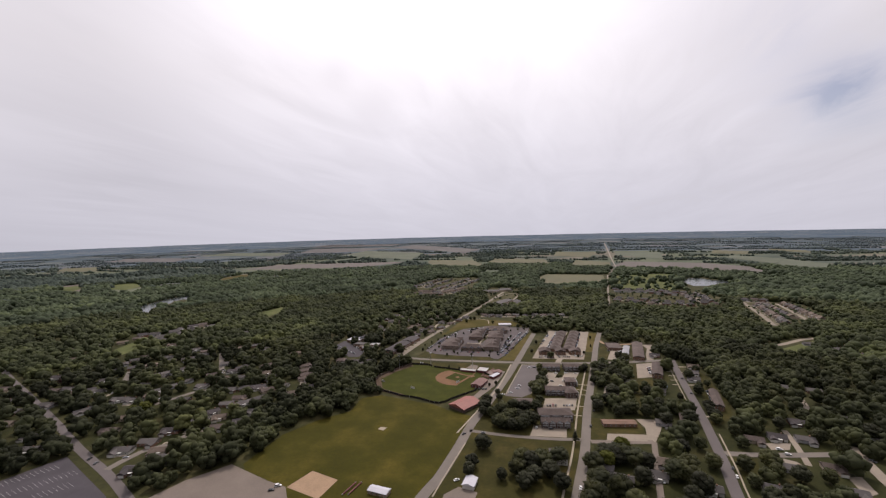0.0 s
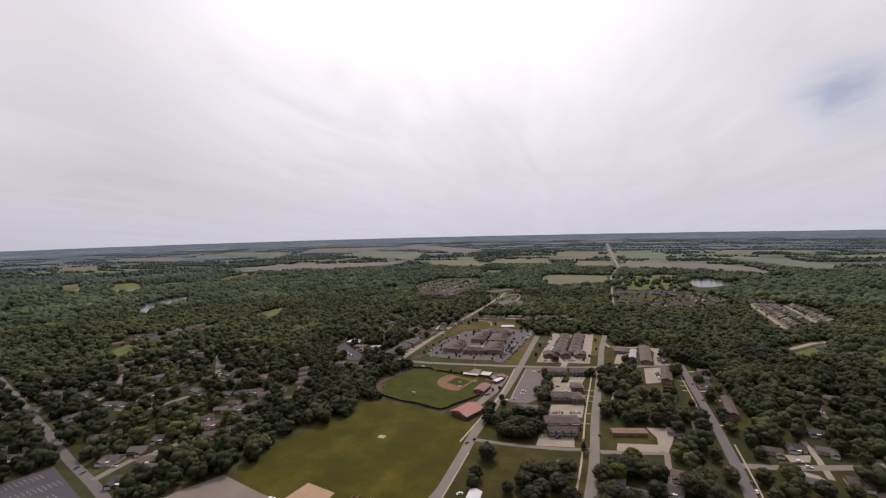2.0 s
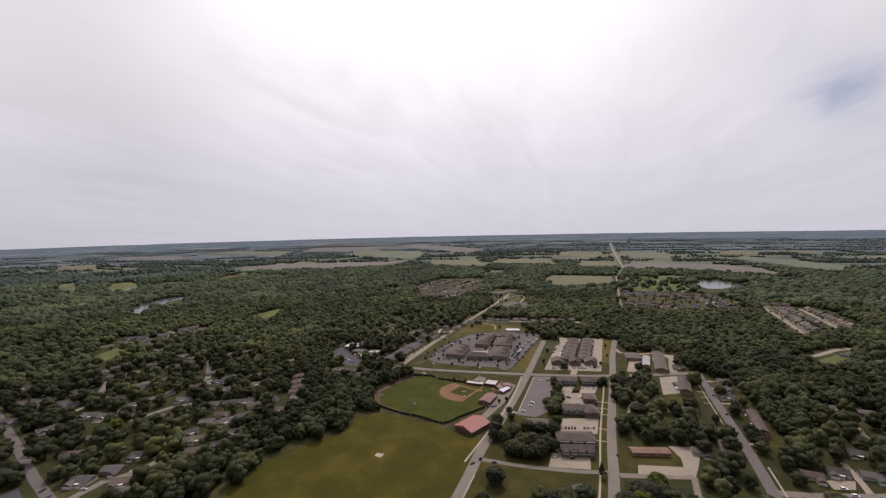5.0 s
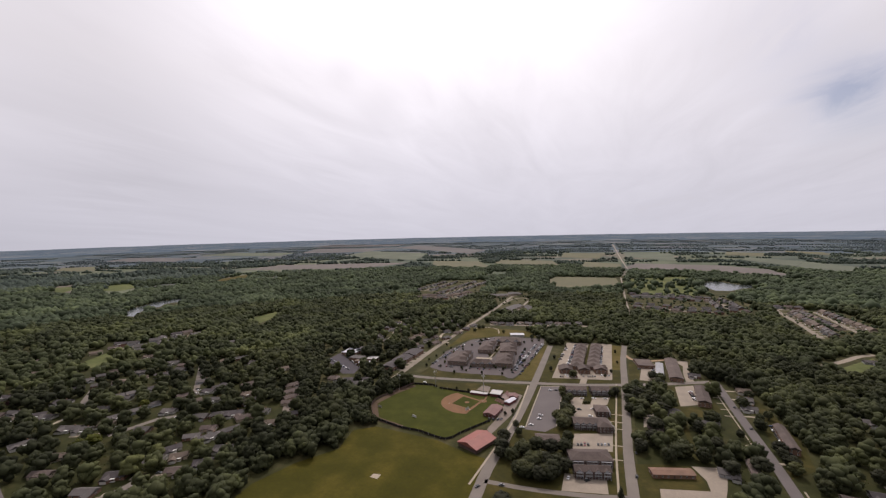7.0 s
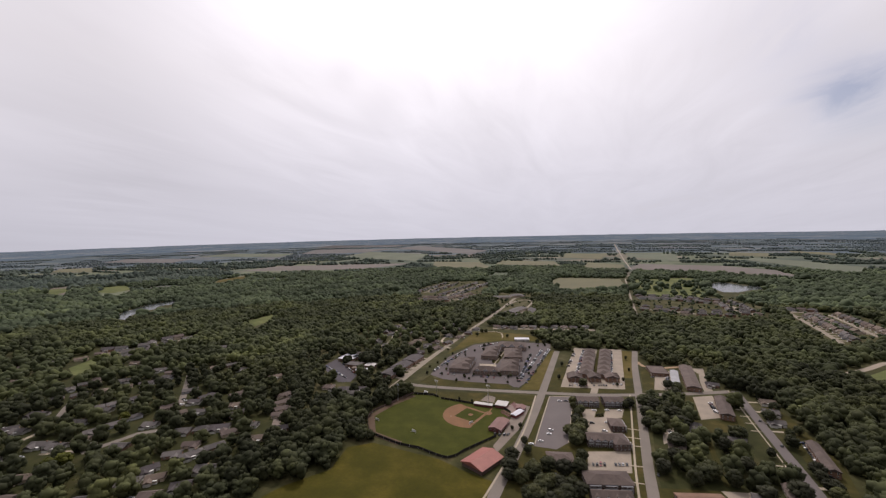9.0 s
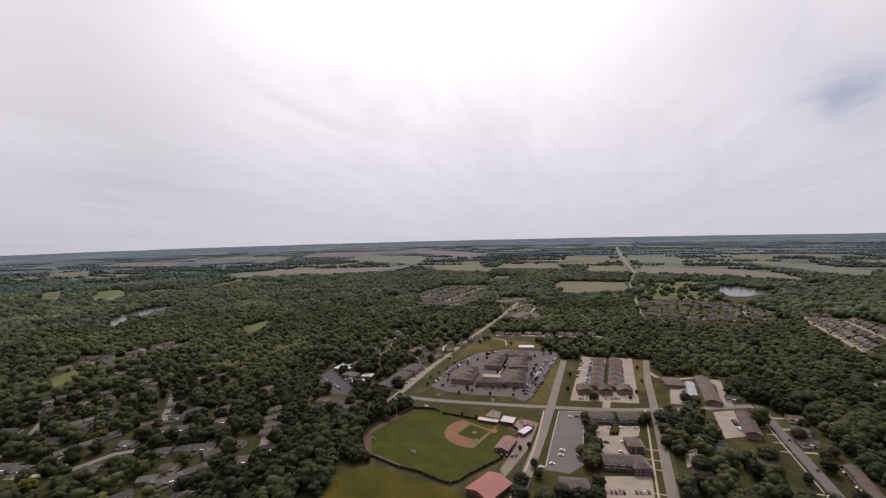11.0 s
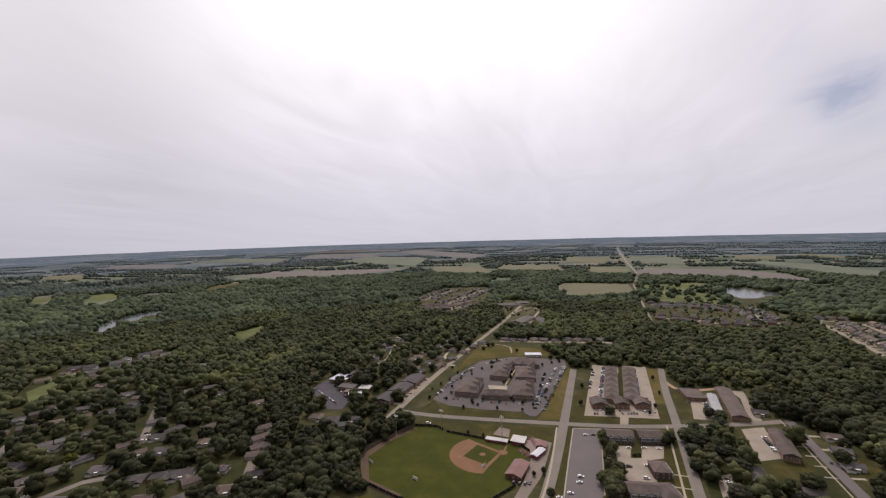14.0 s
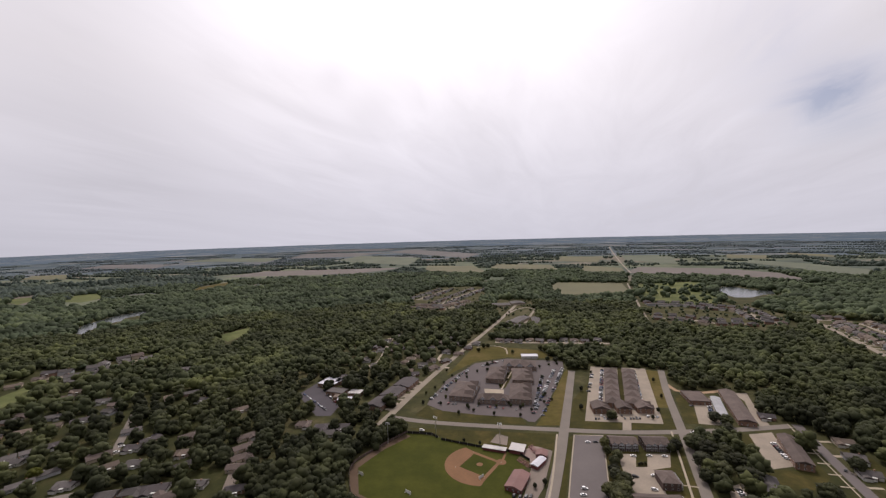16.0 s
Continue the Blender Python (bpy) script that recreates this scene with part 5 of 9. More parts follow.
building(40.4, 404.8, 30.4, 8.8, 13.9, "motel_building", "long low brick building with a rusty brown roof", "building", 3.0, 1, "gable", 1.0, brick_brown, rust_metal, "sew", 4.0)
building(99.9, 423.6, 27.8, 5.6, -96.6, "house", "long brown-roofed house beside the street", "house", 3.0, 1, "gable", 1.8, siding_tan, shingle_brown, "sew", 3.6)
building(-73.9, 277.5, 8.5, 10.8, -2.2, "shed", "white metal shed with a pale gabled roof", "shed", 2.8, 1, "gable", 1.6, siding_white, white_metal, "s", 4.0)
building(-134.8, 251.1, 15.3, 7.0, -3.4, "shelter", "low white-roofed field shelter on the grass", "shelter", 2.4, 1, "gable", 1.0, wood_grey, white_metal, "s", 3.0, over=0.3)

# school and houses west of the main road
building(-373.4, 626.6, 23.2, 24.3, -2.2, "school_building", "flat-roofed school wing with a bright white roof", "school", 4.2, 1, "flat", 0.4, brick_brown, white_metal, "sew", 4.5)
building(-365.9, 640.2, 7.8, 27.3, 13.5, "school_building", "flat-roofed school wing with a dark roof", "school", 4.2, 1, "flat", 0.4, brick_brown, shingle_dark, "sew", 4.5)
building(-346.9, 599.6, 22.9, 14.3, -0.4, "school_building", "flat-roofed school wing with a grey roof", "school", 4.2, 1, "flat", 0.4, brick_brown, shingle_grey, "sew", 4.5)
building(-333.3, 585.5, 15.4, 10.8, 13.9, "school_building", "flat-roofed school wing with a brown roof", "school", 4.2, 1, "flat", 0.4, brick_brown, shingle_tan, "sew", 4.5)
building(-323.8, 579.0, 15.8, 7.5, 26.4, "school_building", "flat-roofed school wing with a bright white roof", "school", 4.2, 1, "flat", 0.4, brick_brown, white_metal, "sew", 4.5)
building(-321.9, 601.2, 14.9, 12.4, 6.7, "school_building", "flat-roofed school wing with a pale roof", "school", 4.2, 1, "flat", 0.4, brick_brown, pale_metal, "sew", 4.5)
building(-279.4, 578.9, 25.7, 19.4, 85.2, "apartment_block", "long dark-roofed apartment block beside the main road", "apartment block", 4.8, 2, "gable", 2.2, brick_brown, shingle_dark, "sew", 3.6, "roadside blocks")
building(-276.5, 610.1, 29.0, 20.6, 85.1, "apartment_block", "long dark-roofed apartment block beside the main road", "apartment block", 4.8, 2, "gable", 2.2, brick_brown, shingle_dark, "sew", 3.6, "roadside blocks")
building(-273.5, 643.9, 30.5, 21.8, 85.9, "apartment_block", "long dark-roofed apartment block beside the main road", "apartment block", 4.8, 2, "gable", 2.2, brick_brown, shingle_dark, "sew", 3.6, "roadside blocks")
building(-131.8, 801.3, 24.7, 12.8, 12.9, "white_hall", "long low white building on a lawn", "building", 3.5, 1, "flat", 0.3, siding_white, white_metal, "sn", 4.0)

# houses of the neighbourhoods
house(-640, 281, 18, 3, 16, 9, "gable")
house(-594, 265, 18, 5, 16, 9, "gable")
house(-466, 217, 18, 0, 16, 9, "gable")
house(-560, 244, 18, 4, 16, 9, "gable")
house(-700, 305, 18, 1, 16, 9, "gable")
house(-491, 352, 64, 0, 16, 9, "gable")
house(-487, 369, 64, 3, 16, 9, "gable")
house(-553, 389, 64, 0, 16, 9, "gable")
house(-545, 405, 64, 3, 16, 9, "gable")
house(-538, 421, 64, 6, 16, 9, "gable")
house(-656, 438, 60, 5, 16, 9, "gable")
house(-656, 417, 60, 3, 16, 9, "gable")
house(-447, 405, 64, 4, 16, 9, "gable")
house(-805, 543, 30, 1, 16, 9, "gable")
house(-686, 522, 35, 4, 16, 9, "gable")
house(-614, 508, 40, 0, 16, 9, "gable")
house(-758, 599, 30, 0, 16, 9, "gable")
house(-619, 460, 50, 3, 16, 9, "gable")
house(-428, 465, 66, 1, 16, 9, "gable")
house(-385, 423, 60, 2, 16, 9, "gable")
house(-460, 548, 55, 0, 16, 9, "gable")
house(-427, 528, 55, 4, 16, 9, "gable")
house(-381, 240, 18, 0, 16, 9, "gable")
house(-373, 257, 18, 5, 16, 9, "gable")
house(-374, 279, 24, 2, 16, 9, "gable")
house(-348, 249, 24, 4, 16, 9, "gable")
house(-434, 262, 18, 1, 16, 9, "gable")
house(-561, 393, 60, 6, 16, 9, "gable")
house(-613, 327, 18, 3, 16, 9, "gable")
house(-686, 351, 18, 6, 16, 9, "gable")
house(-346, 447, 60, 1, 16, 9, "gable")
house(-496, 459, 45, 3, 16, 9, "gable")
house(-630, 627, 30, 5, 16, 9, "gable")
house(-371, 478, 60, 1, 16, 9, "gable")
house(-358, 461, 60, 1, 16, 9, "gable")
house(-394.2, 235.4, 18, 0, 16, 9, "gable")
house(-339.2, 221.2, 18, 2, 16, 9, "gable")
house(-342.0, 234.0, 18, 5, 14, 9, "gable")
house(-332.2, 240.2, 18, 3, 18, 9, "gable")
house(-386.6, 272.6, 18, 1, 18, 9, "gable")
house(-380.7, 291.1, 18, 4, 18, 9, "gable")
house(-508.0, 320.7, 18, 0, 20, 9, "gable")
house(-476.5, 355.5, 18, 3, 20, 9, "gable")
house(-433.6, 339.8, 18, 5, 14, 9, "gable")
house(-592.0, 316.9, 18, 4, 18, 9, "gable")
house(-598.1, 361.5, 18, 6, 18, 9, "gable")
house(-529.4, 361.7, 18, 3, 18, 9, "gable")
house(-539.6, 391.5, 18, 0, 18, 9, "gable")
house(-465.5, 216.0, 18, 6, 12, 9, "gable")
house(-635.2, 279.6, 18, 3, 14, 9, "gable")
house(-625.9, 317.7, 18, 1, 16, 9, "gable")
house(-589.6, 260.4, 18, 2, 14, 9, "gable")
house(-576.3, 286.7, 18, 3, 16, 9, "gable")
house(-497.8, 233.6, 18, 0, 12, 9, "gable")
house(-496.9, 239.5, 18, 0, 12, 9, "gable")
house(-478.1, 356.6, 18, 3, 14, 8.5, "gable")
house(-531.6, 376.1, 25, 1, 14, 8.5, "gable")
house(-536.9, 389.8, 18, 0, 14, 8.5, "gable")
house(-371.4, 267.0, 32, 2, 14, 8.5, "gable")
house(-609.2, 366.3, 18, 6, 14, 8.5, "gable")
house(-566.3, 331.6, 18, 0, 14, 8.5, "gable")
house(-491.1, 323.0, 18, 0, 14, 8.5, "gable")
house(-482.6, 337.9, 25, 4, 14, 8.5, "gable")
house(-430.5, 344.0, 32, 5, 14, 8.5, "gable")
house(-381.1, 293.5, 25, 1, 14, 8.5, "gable")
house(-454.3, 283.7, 25, 4, 14, 8.5, "gable")
house(-337.1, 266.8, 32, 2, 14, 8.5, "gable")
house(-643.3, 421.2, 18, 3, 14, 8.5, "gable")
house(-780.2, 530.4, 25, 4, 14, 8.5, "gable")
house(-742.6, 547.0, 18, 3, 14, 8.5, "gable")
house(-735.2, 571.0, 18, 0, 14, 8.5, "gable")
house(-658.4, 454.8, 25, 1, 14, 8.5, "gable")
house(-671.6, 503.2, 25, 4, 14, 8.5, "gable")
house(-528.4, 415.7, 18, 3, 14, 8.5, "gable")
house(-450.1, 378.8, 18, 0, 14, 8.5, "gable")
house(-586.6, 502.6, 25, 1, 14, 8.5, "gable")
house(-729.9, 620.9, 25, 4, 14, 8.5, "gable")
house(-372.8, 343.1, 32, 5, 14, 8.5, "gable")
house(-372.1, 360.7, 25, 1, 14, 8.5, "gable")
house(-326.3, 335.5, 18, 0, 14, 8.5, "gable")
house(-323.0, 341.5, 18, 3, 14, 8.5, "gable")
house(-337.4, 342.5, 25, 4, 14, 8.5, "gable")
house(-323.2, 313.1, 32, 2, 14, 8.5, "gable")
house(-334.5, 297.2, 25, 1, 14, 8.5, "gable")
house(-428.1, 416.5, 18, 0, 14, 8.5, "gable")
house(-402.4, 441.1, 25, 4, 14, 8.5, "gable")
house(-338.0, 433.4, 25, 1, 14, 8.5, "gable")
house(-314.7, 409.8, 32, 2, 14, 8.5, "gable")
house(-371.8, 458.6, 18, 3, 14, 8.5, "gable")
house(-320.8, 387.9, 25, 4, 14, 8.5, "gable")
house(-349.5, 407.1, 18, 0, 14, 8.5, "gable")
house(-458.1, 435.0, 18, 6, 14, 8.5, "gable")
house(-573.1, 487.6, 18, 3, 14, 8.5, "gable")
house(-495.4, 540.4, 18, 0, 14, 8.5, "gable")
house(-868.8, 443.1, 25, 1, 14, 8.5, "gable")
house(-767.8, 415.8, 25, 4, 14, 8.5, "gable")
house(147.8, 402.1, -8, 1, 13, 9, "gable")
house(197.9, 448.1, -8, 2, 13, 9, "gable")
house(168.2, 412.7, -8, 6, 13, 9, "gable")
house(188.4, 413.1, -8, 3, 13, 9, "gable")
house(253.9, 540.1, -8, 5, 13, 9, "gable")
house(185.4, 368.7, -8, 1, 13, 9, "gable")
house(181.6, 336.6, -8, 5, 13, 9, "gable")
house(242.9, 432.8, -8, 3, 13, 9, "gable")
house(131.9, 327.7, -8, 0, 13, 9, "gable")
house(91.2, 316.3, -8, 0, 13, 9, "gable")
house(34.4, 312.0, -8, 0, 13, 9, "gable")
house(45.7, 311.6, -8, 3, 13, 9, "gable")
house(59.0, 323.9, -8, 0, 13, 9, "gable")
house(22.3, 305.1, -8, 6, 13, 9, "gable")
house(21.8, 323.5, -8, 0, 13, 9, "gable")
house(142.1, 403.6, -8, 3, 13, 9, "gable")
house(157.4, 360.2, -8, 3, 13, 9, "gable")
house(245.1, 466.5, -8, 2, 13, 9, "gable")
house(68.8, 344.4, -8, 4, 13, 9, "gable")
house(152.2, 602.0, -8, 4, 13, 9, "gable")
house(144.9, 574.8, -8, 3, 13, 9, "gable")
house(140.1, 549.7, -8, 0, 13, 9, "gable")
house(92.8, 501.0, -8, 3, 13, 9, "gable")
house(149.3, 657.2, -8, 3, 13, 9, "gable")
house(113.7, 643.5, -8, 2, 13, 9, "gable")
house(143.6, 540.4, -8, 5, 13, 9, "gable")
house(41.9, 479.3, -8, 1, 13, 9, "gable")
house(229.1, 544.5, -8, 5, 13, 9, "gable")
house(80.6, 416.0, -8, 3, 13, 9, "gable")
house(351.1, 760.8, -8, 3, 13, 9, "gable")
house(-193.0, 892.8, 4, 1, 14, 11, "gable", True, "northern houses", "by the woods")
house(-177.0, 891.8, 4, 2, 14, 11, "hip", True, "northern houses", "by the woods")
house(-159.3, 891.3, 4, 3, 14, 11, "gable", True, "northern houses", "by the woods")
house(-140.1, 904.0, 4, 4, 14, 11, "hip", True, "northern houses", "by the woods")
house(-122.7, 903.4, 4, 5, 14, 11, "gable", True, "northern houses", "by the woods")
house(-101.6, 903.6, 4, 6, 14, 11, "hip", True, "northern houses", "by the woods")
house(-82.1, 916.3, 4, 7, 14, 11, "gable", True, "northern houses", "by the woods")
house(-63.4, 916.0, 4, 8, 14, 11, "hip", True, "northern houses", "by the woods")
house(-46.0, 915.4, 4, 9, 14, 11, "gable", True, "northern houses", "by the woods")
house(-24.3, 928.6, 4, 10, 14, 11, "hip", True, "northern houses", "by the woods")
house(-9.1, 927.5, 4, 11, 14, 11, "gable", True, "northern houses", "by the woods")
house(-280.7, 724.8, 20, 0, 14, 10, "gable")
house(-275.8, 750.5, 20, 1, 14, 10, "hip")
house(-278.4, 683.8, 20, 2, 14, 10, "gable")
house(-267.5, 800.2, 20, 3, 14, 10, "hip")
house(-291.4, 693.9, 20, 4, 14, 10, "gable")
house(-261.9, 852.2, 20, 5, 14, 10, "hip")
house(-395.4, 845.4, 20, 6, 14, 10, "gable")
house(-378.5, 786.6, 20, 7, 14, 10, "hip")
house(-384.5, 847.7, 20, 8, 14, 10, "gable")
house(-384.8, 766.5, 20, 9, 14, 10, "hip")
house(-349.9, 708.5, 20, 10, 14, 10, "gable")
house(-309.4, 749.2, 20, 11, 14, 10, "hip")
house(-348.4, 804.9, 20, 12, 14, 10, "gable")
house(-310.9, 514.0, 20, 13, 14, 10, "hip")
house(-297.5, 504.1, 20, 14, 14, 10, "gable")
house(-333.1, 515.2, 20, 15, 14, 10, "hip")
house(-290.3, 519.5, 20, 16, 14, 10, "gable")

# distant estates
road("street", "pale concrete street of a housing estate", 6.0, [(-809.5, 538.2), (-783.9, 560.0), (-760.6, 584.8), (-771.0, 621.2), (-757.9, 664.3)], worn_concrete, 0.1, 30.0)
house(-789.9, 532.4, -138.3, 5, 16.9, 12.3, "gable", True, "neighbourhood houses", "on an estate street", "")
ESTATE_TREES.append((-785.4, 509.6, 6.7, 0.0))
house(-777.5, 544.1, -145.5, 1, 17.9, 12.0, "gable", True, "neighbourhood houses", "on an estate street", "")
road("drive", "pale concrete drive of an estate house", 5.0, [(-784.9, 555.3), (-780.2, 549.8)], concrete, 0.12, 0.5)
ESTATE_TREES.append((-772.3, 546.9, 6.1, 0.0))
house(-759.3, 557.0, -127.5, 0, 17.7, 11.8, "gable", True, "neighbourhood houses", "on an estate street", "")
road("drive", "pale concrete drive of an estate house", 5.0, [(-769.3, 571.1), (-761.3, 563.6)], concrete, 0.12, 0.5)
ESTATE_TREES.append((-768.1, 561.0, 7.4, 0.0))
house(-747.9, 570.3, -137.0, 3, 14.5, 12.4, "hip", True, "neighbourhood houses", "on an estate street", "")
road("drive", "pale concrete drive of an estate house", 5.0, [(-761.2, 579.8), (-753.8, 572.8)], concrete, 0.12, 0.5)
ESTATE_TREES.append((-745.2, 571.8, 8.1, 0.0))
house(-745.8, 604.8, -70.8, 6, 14.8, 11.5, "hip", True, "neighbourhood houses", "on an estate street", "")
road("drive", "pale concrete drive of an estate house", 5.0, [(-761.4, 598.4), (-751.1, 601.4)], concrete, 0.12, 0.5)
ESTATE_TREES.append((-753.6, 609.2, 7.7, 0.0))
house(-754.6, 625.2, -71.3, 0, 14.0, 10.4, "hip", True, "neighbourhood houses", "on an estate street", "")
ESTATE_TREES.append((-747.3, 630.3, 7.4, 0.0))
house(-749.4, 632.8, -104.3, 0, 15.5, 10.1, "hip", True, "neighbourhood houses", "on an estate street", "")
road("drive", "pale concrete drive of an estate house", 5.0, [(-762.1, 640.1), (-754.2, 637.7)], concrete, 0.12, 0.5)
ESTATE_TREES.append((-737.8, 636.6, 7.4, 0.0))
house(-742.2, 650.0, -105.4, 0, 16.2, 11.4, "gable", True, "neighbourhood houses", "on an estate street", "")
road("drive", "pale concrete drive of an estate house", 5.0, [(-757.3, 656.0), (-747.6, 653.1)], concrete, 0.12, 0.5)
ESTATE_TREES.append((-739.4, 653.0, 6.9, 0.0))
house(-813.7, 559.3, 34.9, 2, 17.6, 10.8, "gable", True, "neighbourhood houses", "on an estate street", "")
road("drive", "pale concrete drive of an estate house", 5.0, [(-801.3, 549.1), (-807.7, 556.6)], concrete, 0.12, 0.5)
ESTATE_TREES.append((-823.8, 557.5, 7.9, 0.0))
house(-798.0, 570.6, 37.1, 3, 16.1, 10.0, "gable", True, "neighbourhood houses", "on an estate street", "")
road("drive", "pale concrete drive of an estate house", 5.0, [(-790.5, 558.3), (-795.9, 564.6)], concrete, 0.12, 0.5)
ESTATE_TREES.append((-803.0, 578.7, 7.1, 0.0))
house(-788.0, 581.3, 46.7, 0, 16.3, 11.8, "gable", True, "neighbourhood houses", "on an estate street", "")
ESTATE_TREES.append((-798.6, 591.1, 8.9, 0.0))
house(-777.3, 595.9, 46.7, 3, 17.4, 11.5, "gable", True, "neighbourhood houses", "on an estate street", "")
ESTATE_TREES.append((-776.5, 596.8, 7.6, 0.0))
house(-783.3, 594.8, -258.1, 3, 15.1, 12.0, "hip", True, "neighbourhood houses", "on an estate street", "")
road("drive", "pale concrete drive of an estate house", 5.0, [(-766.8, 595.6), (-776.5, 592.9)], concrete, 0.12, 0.5)
ESTATE_TREES.append((-779.1, 597.5, 5.2, 0.0))
house(-786.4, 613.8, -251.7, 0, 15.5, 11.1, "hip", True, "neighbourhood houses", "on an estate street", "")
ESTATE_TREES.append((-788.0, 604.3, 6.7, 0.0))
house(-783.8, 642.1, 68.6, 6, 16.6, 11.0, "gable", True, "neighbourhood houses", "on an estate street", "")
ESTATE_TREES.append((-782.5, 651.0, 6.3, 0.0))
house(-778.8, 660.3, 73.5, 1, 17.5, 10.7, "gable", True, "neighbourhood houses", "on an estate street", "")
road("drive", "pale concrete drive of an estate house", 5.0, [(-763.3, 656.8), (-772.7, 659.7)], concrete, 0.12, 0.5)
ESTATE_TREES.append((-795.4, 655.7, 8.6, 0.0))
road("street", "pale concrete street of a housing estate", 8.0, [(-533.5, 1357.8), (-522.8, 1479.0), (-514.5, 1623.0)], worn_concrete, 0.1, 30.0)
house(-507.2, 1362.9, -99.3, 6, 15.2, 11.1, "gable", False, "northern estate", "on an estate street", "")
ESTATE_TREES.append((-511.8, 1364.5, 5.1, 0.0))
house(-507.4, 1378.7, -97.1, 3, 15.2, 11.1, "gable", False, "northern estate", "on an estate street", "")
road("drive", "pale concrete drive of an estate house", 5.0, [(-527.6, 1379.7), (-513.5, 1378.4)], concrete, 0.12, 0.5)
ESTATE_TREES.append((-517.5, 1373.8, 8.0, 0.0))
house(-506.5, 1391.7, -89.3, 6, 16.9, 11.4, "gable", False, "northern estate", "on an estate street", "")
road("drive", "pale concrete drive of an estate house", 5.0, [(-526.6, 1390.8), (-512.7, 1389.5)], concrete, 0.12, 0.5)
ESTATE_TREES.append((-491.4, 1390.8, 5.5, 0.0))
house(-503.9, 1407.5, -93.7, 6, 14.2, 11.3, "gable", False, "northern estate", "on an estate street", "")
road("drive", "pale concrete drive of an estate house", 5.0, [(-525.3, 1405.9), (-510.2, 1404.6)], concrete, 0.12, 0.5)
ESTATE_TREES.append((-499.8, 1415.7, 7.4, 0.0))
house(-502.5, 1421.0, -94.9, 5, 17.0, 10.4, "gable", False, "northern estate", "on an estate street", "")
ESTATE_TREES.append((-497.4, 1427.4, 5.8, 0.0))
house(-503.6, 1437.8, -100.1, 1, 17.4, 12.2, "gable", False, "northern estate", "on an estate street", "")
road("drive", "pale concrete drive of an estate house", 5.0, [(-522.5, 1437.7), (-509.7, 1436.5)], concrete, 0.12, 0.5)
ESTATE_TREES.append((-517.8, 1442.6, 7.9, 0.0))
house(-501.9, 1452.6, -98.5, 5, 17.2, 12.4, "gable", False, "northern estate", "on an estate street", "")
road("drive", "pale concrete drive of an estate house", 5.0, [(-521.0, 1454.2), (-507.9, 1453.0)], concrete, 0.12, 0.5)
ESTATE_TREES.append((-488.7, 1449.6, 7.4, 0.0))
house(-499.3, 1464.3, -90.0, 3, 17.5, 11.7, "gable", False, "northern estate", "on an estate street", "")
road("drive", "pale concrete drive of an estate house", 5.0, [(-519.8, 1468.3), (-505.1, 1467.0)], concrete, 0.12, 0.5)
ESTATE_TREES.append((-508.5, 1473.1, 5.3, 0.0))
house(-499.9, 1482.8, -94.8, 6, 16.8, 10.4, "hip", False, "northern estate", "on an estate street", "")
road("drive", "pale concrete drive of an estate house", 5.0, [(-518.8, 1479.9), (-506.1, 1479.2)], concrete, 0.12, 0.5)
ESTATE_TREES.append((-506.3, 1481.2, 5.4, 0.0))
house(-498.2, 1496.8, -90.6, 3, 15.7, 12.2, "gable", False, "northern estate", "on an estate street", "")
road("drive", "pale concrete drive of an estate house", 5.0, [(-517.6, 1500.4), (-504.1, 1499.6)], concrete, 0.12, 0.5)
ESTATE_TREES.append((-502.8, 1498.1, 5.8, 0.0))
house(-497.9, 1512.8, -96.2, 2, 15.0, 11.9, "hip", False, "northern estate", "on an estate street", "")
road("drive", "pale concrete drive of an estate house", 5.0, [(-517.0, 1511.0), (-504.0, 1510.2)], concrete, 0.12, 0.5)
ESTATE_TREES.append((-500.9, 1511.1, 7.7, 0.0))
house(-495.8, 1525.6, -89.2, 5, 15.5, 11.1, "gable", False, "northern estate", "on an estate street", "")
road("drive", "pale concrete drive of an estate house", 5.0, [(-516.3, 1523.7), (-501.9, 1522.8)], concrete, 0.12, 0.5)
ESTATE_TREES.append((-505.9, 1521.0, 6.3, 0.0))
house(-495.0, 1539.9, -87.6, 3, 17.2, 11.9, "gable", False, "northern estate", "on an estate street", "")
road("drive", "pale concrete drive of an estate house", 5.0, [(-515.1, 1544.4), (-500.8, 1543.5)], concrete, 0.12, 0.5)
ESTATE_TREES.append((-489.2, 1539.5, 5.3, 0.0))
house(-495.5, 1555.3, -97.7, 3, 17.1, 10.7, "gable", False, "northern estate", "on an estate street", "")
ESTATE_TREES.append((-494.1, 1546.8, 8.9, 0.0))
house(-494.4, 1569.7, -89.1, 6, 16.9, 10.5, "hip", False, "northern estate", "on an estate street", "")
road("drive", "pale concrete drive of an estate house", 5.0, [(-513.7, 1568.7), (-500.5, 1567.9)], concrete, 0.12, 0.5)
ESTATE_TREES.append((-482.8, 1566.4, 8.9, 0.0))
house(-491.9, 1585.2, -93.0, 3, 15.6, 12.4, "hip", False, "northern estate", "on an estate street", "")
road("drive", "pale concrete drive of an estate house", 5.0, [(-512.4, 1590.3), (-497.7, 1589.4)], concrete, 0.12, 0.5)
ESTATE_TREES.append((-484.6, 1581.4, 7.6, 0.0))
house(-492.3, 1599.1, -93.3, 0, 16.0, 12.4, "hip", False, "northern estate", "on an estate street", "")
road("drive", "pale concrete drive of an estate house", 5.0, [(-511.7, 1602.2), (-498.2, 1601.5)], concrete, 0.12, 0.5)
ESTATE_TREES.append((-494.1, 1592.2, 8.6, 0.0))
house(-491.9, 1612.6, -87.3, 2, 17.4, 11.5, "hip", False, "northern estate", "on an estate street", "")
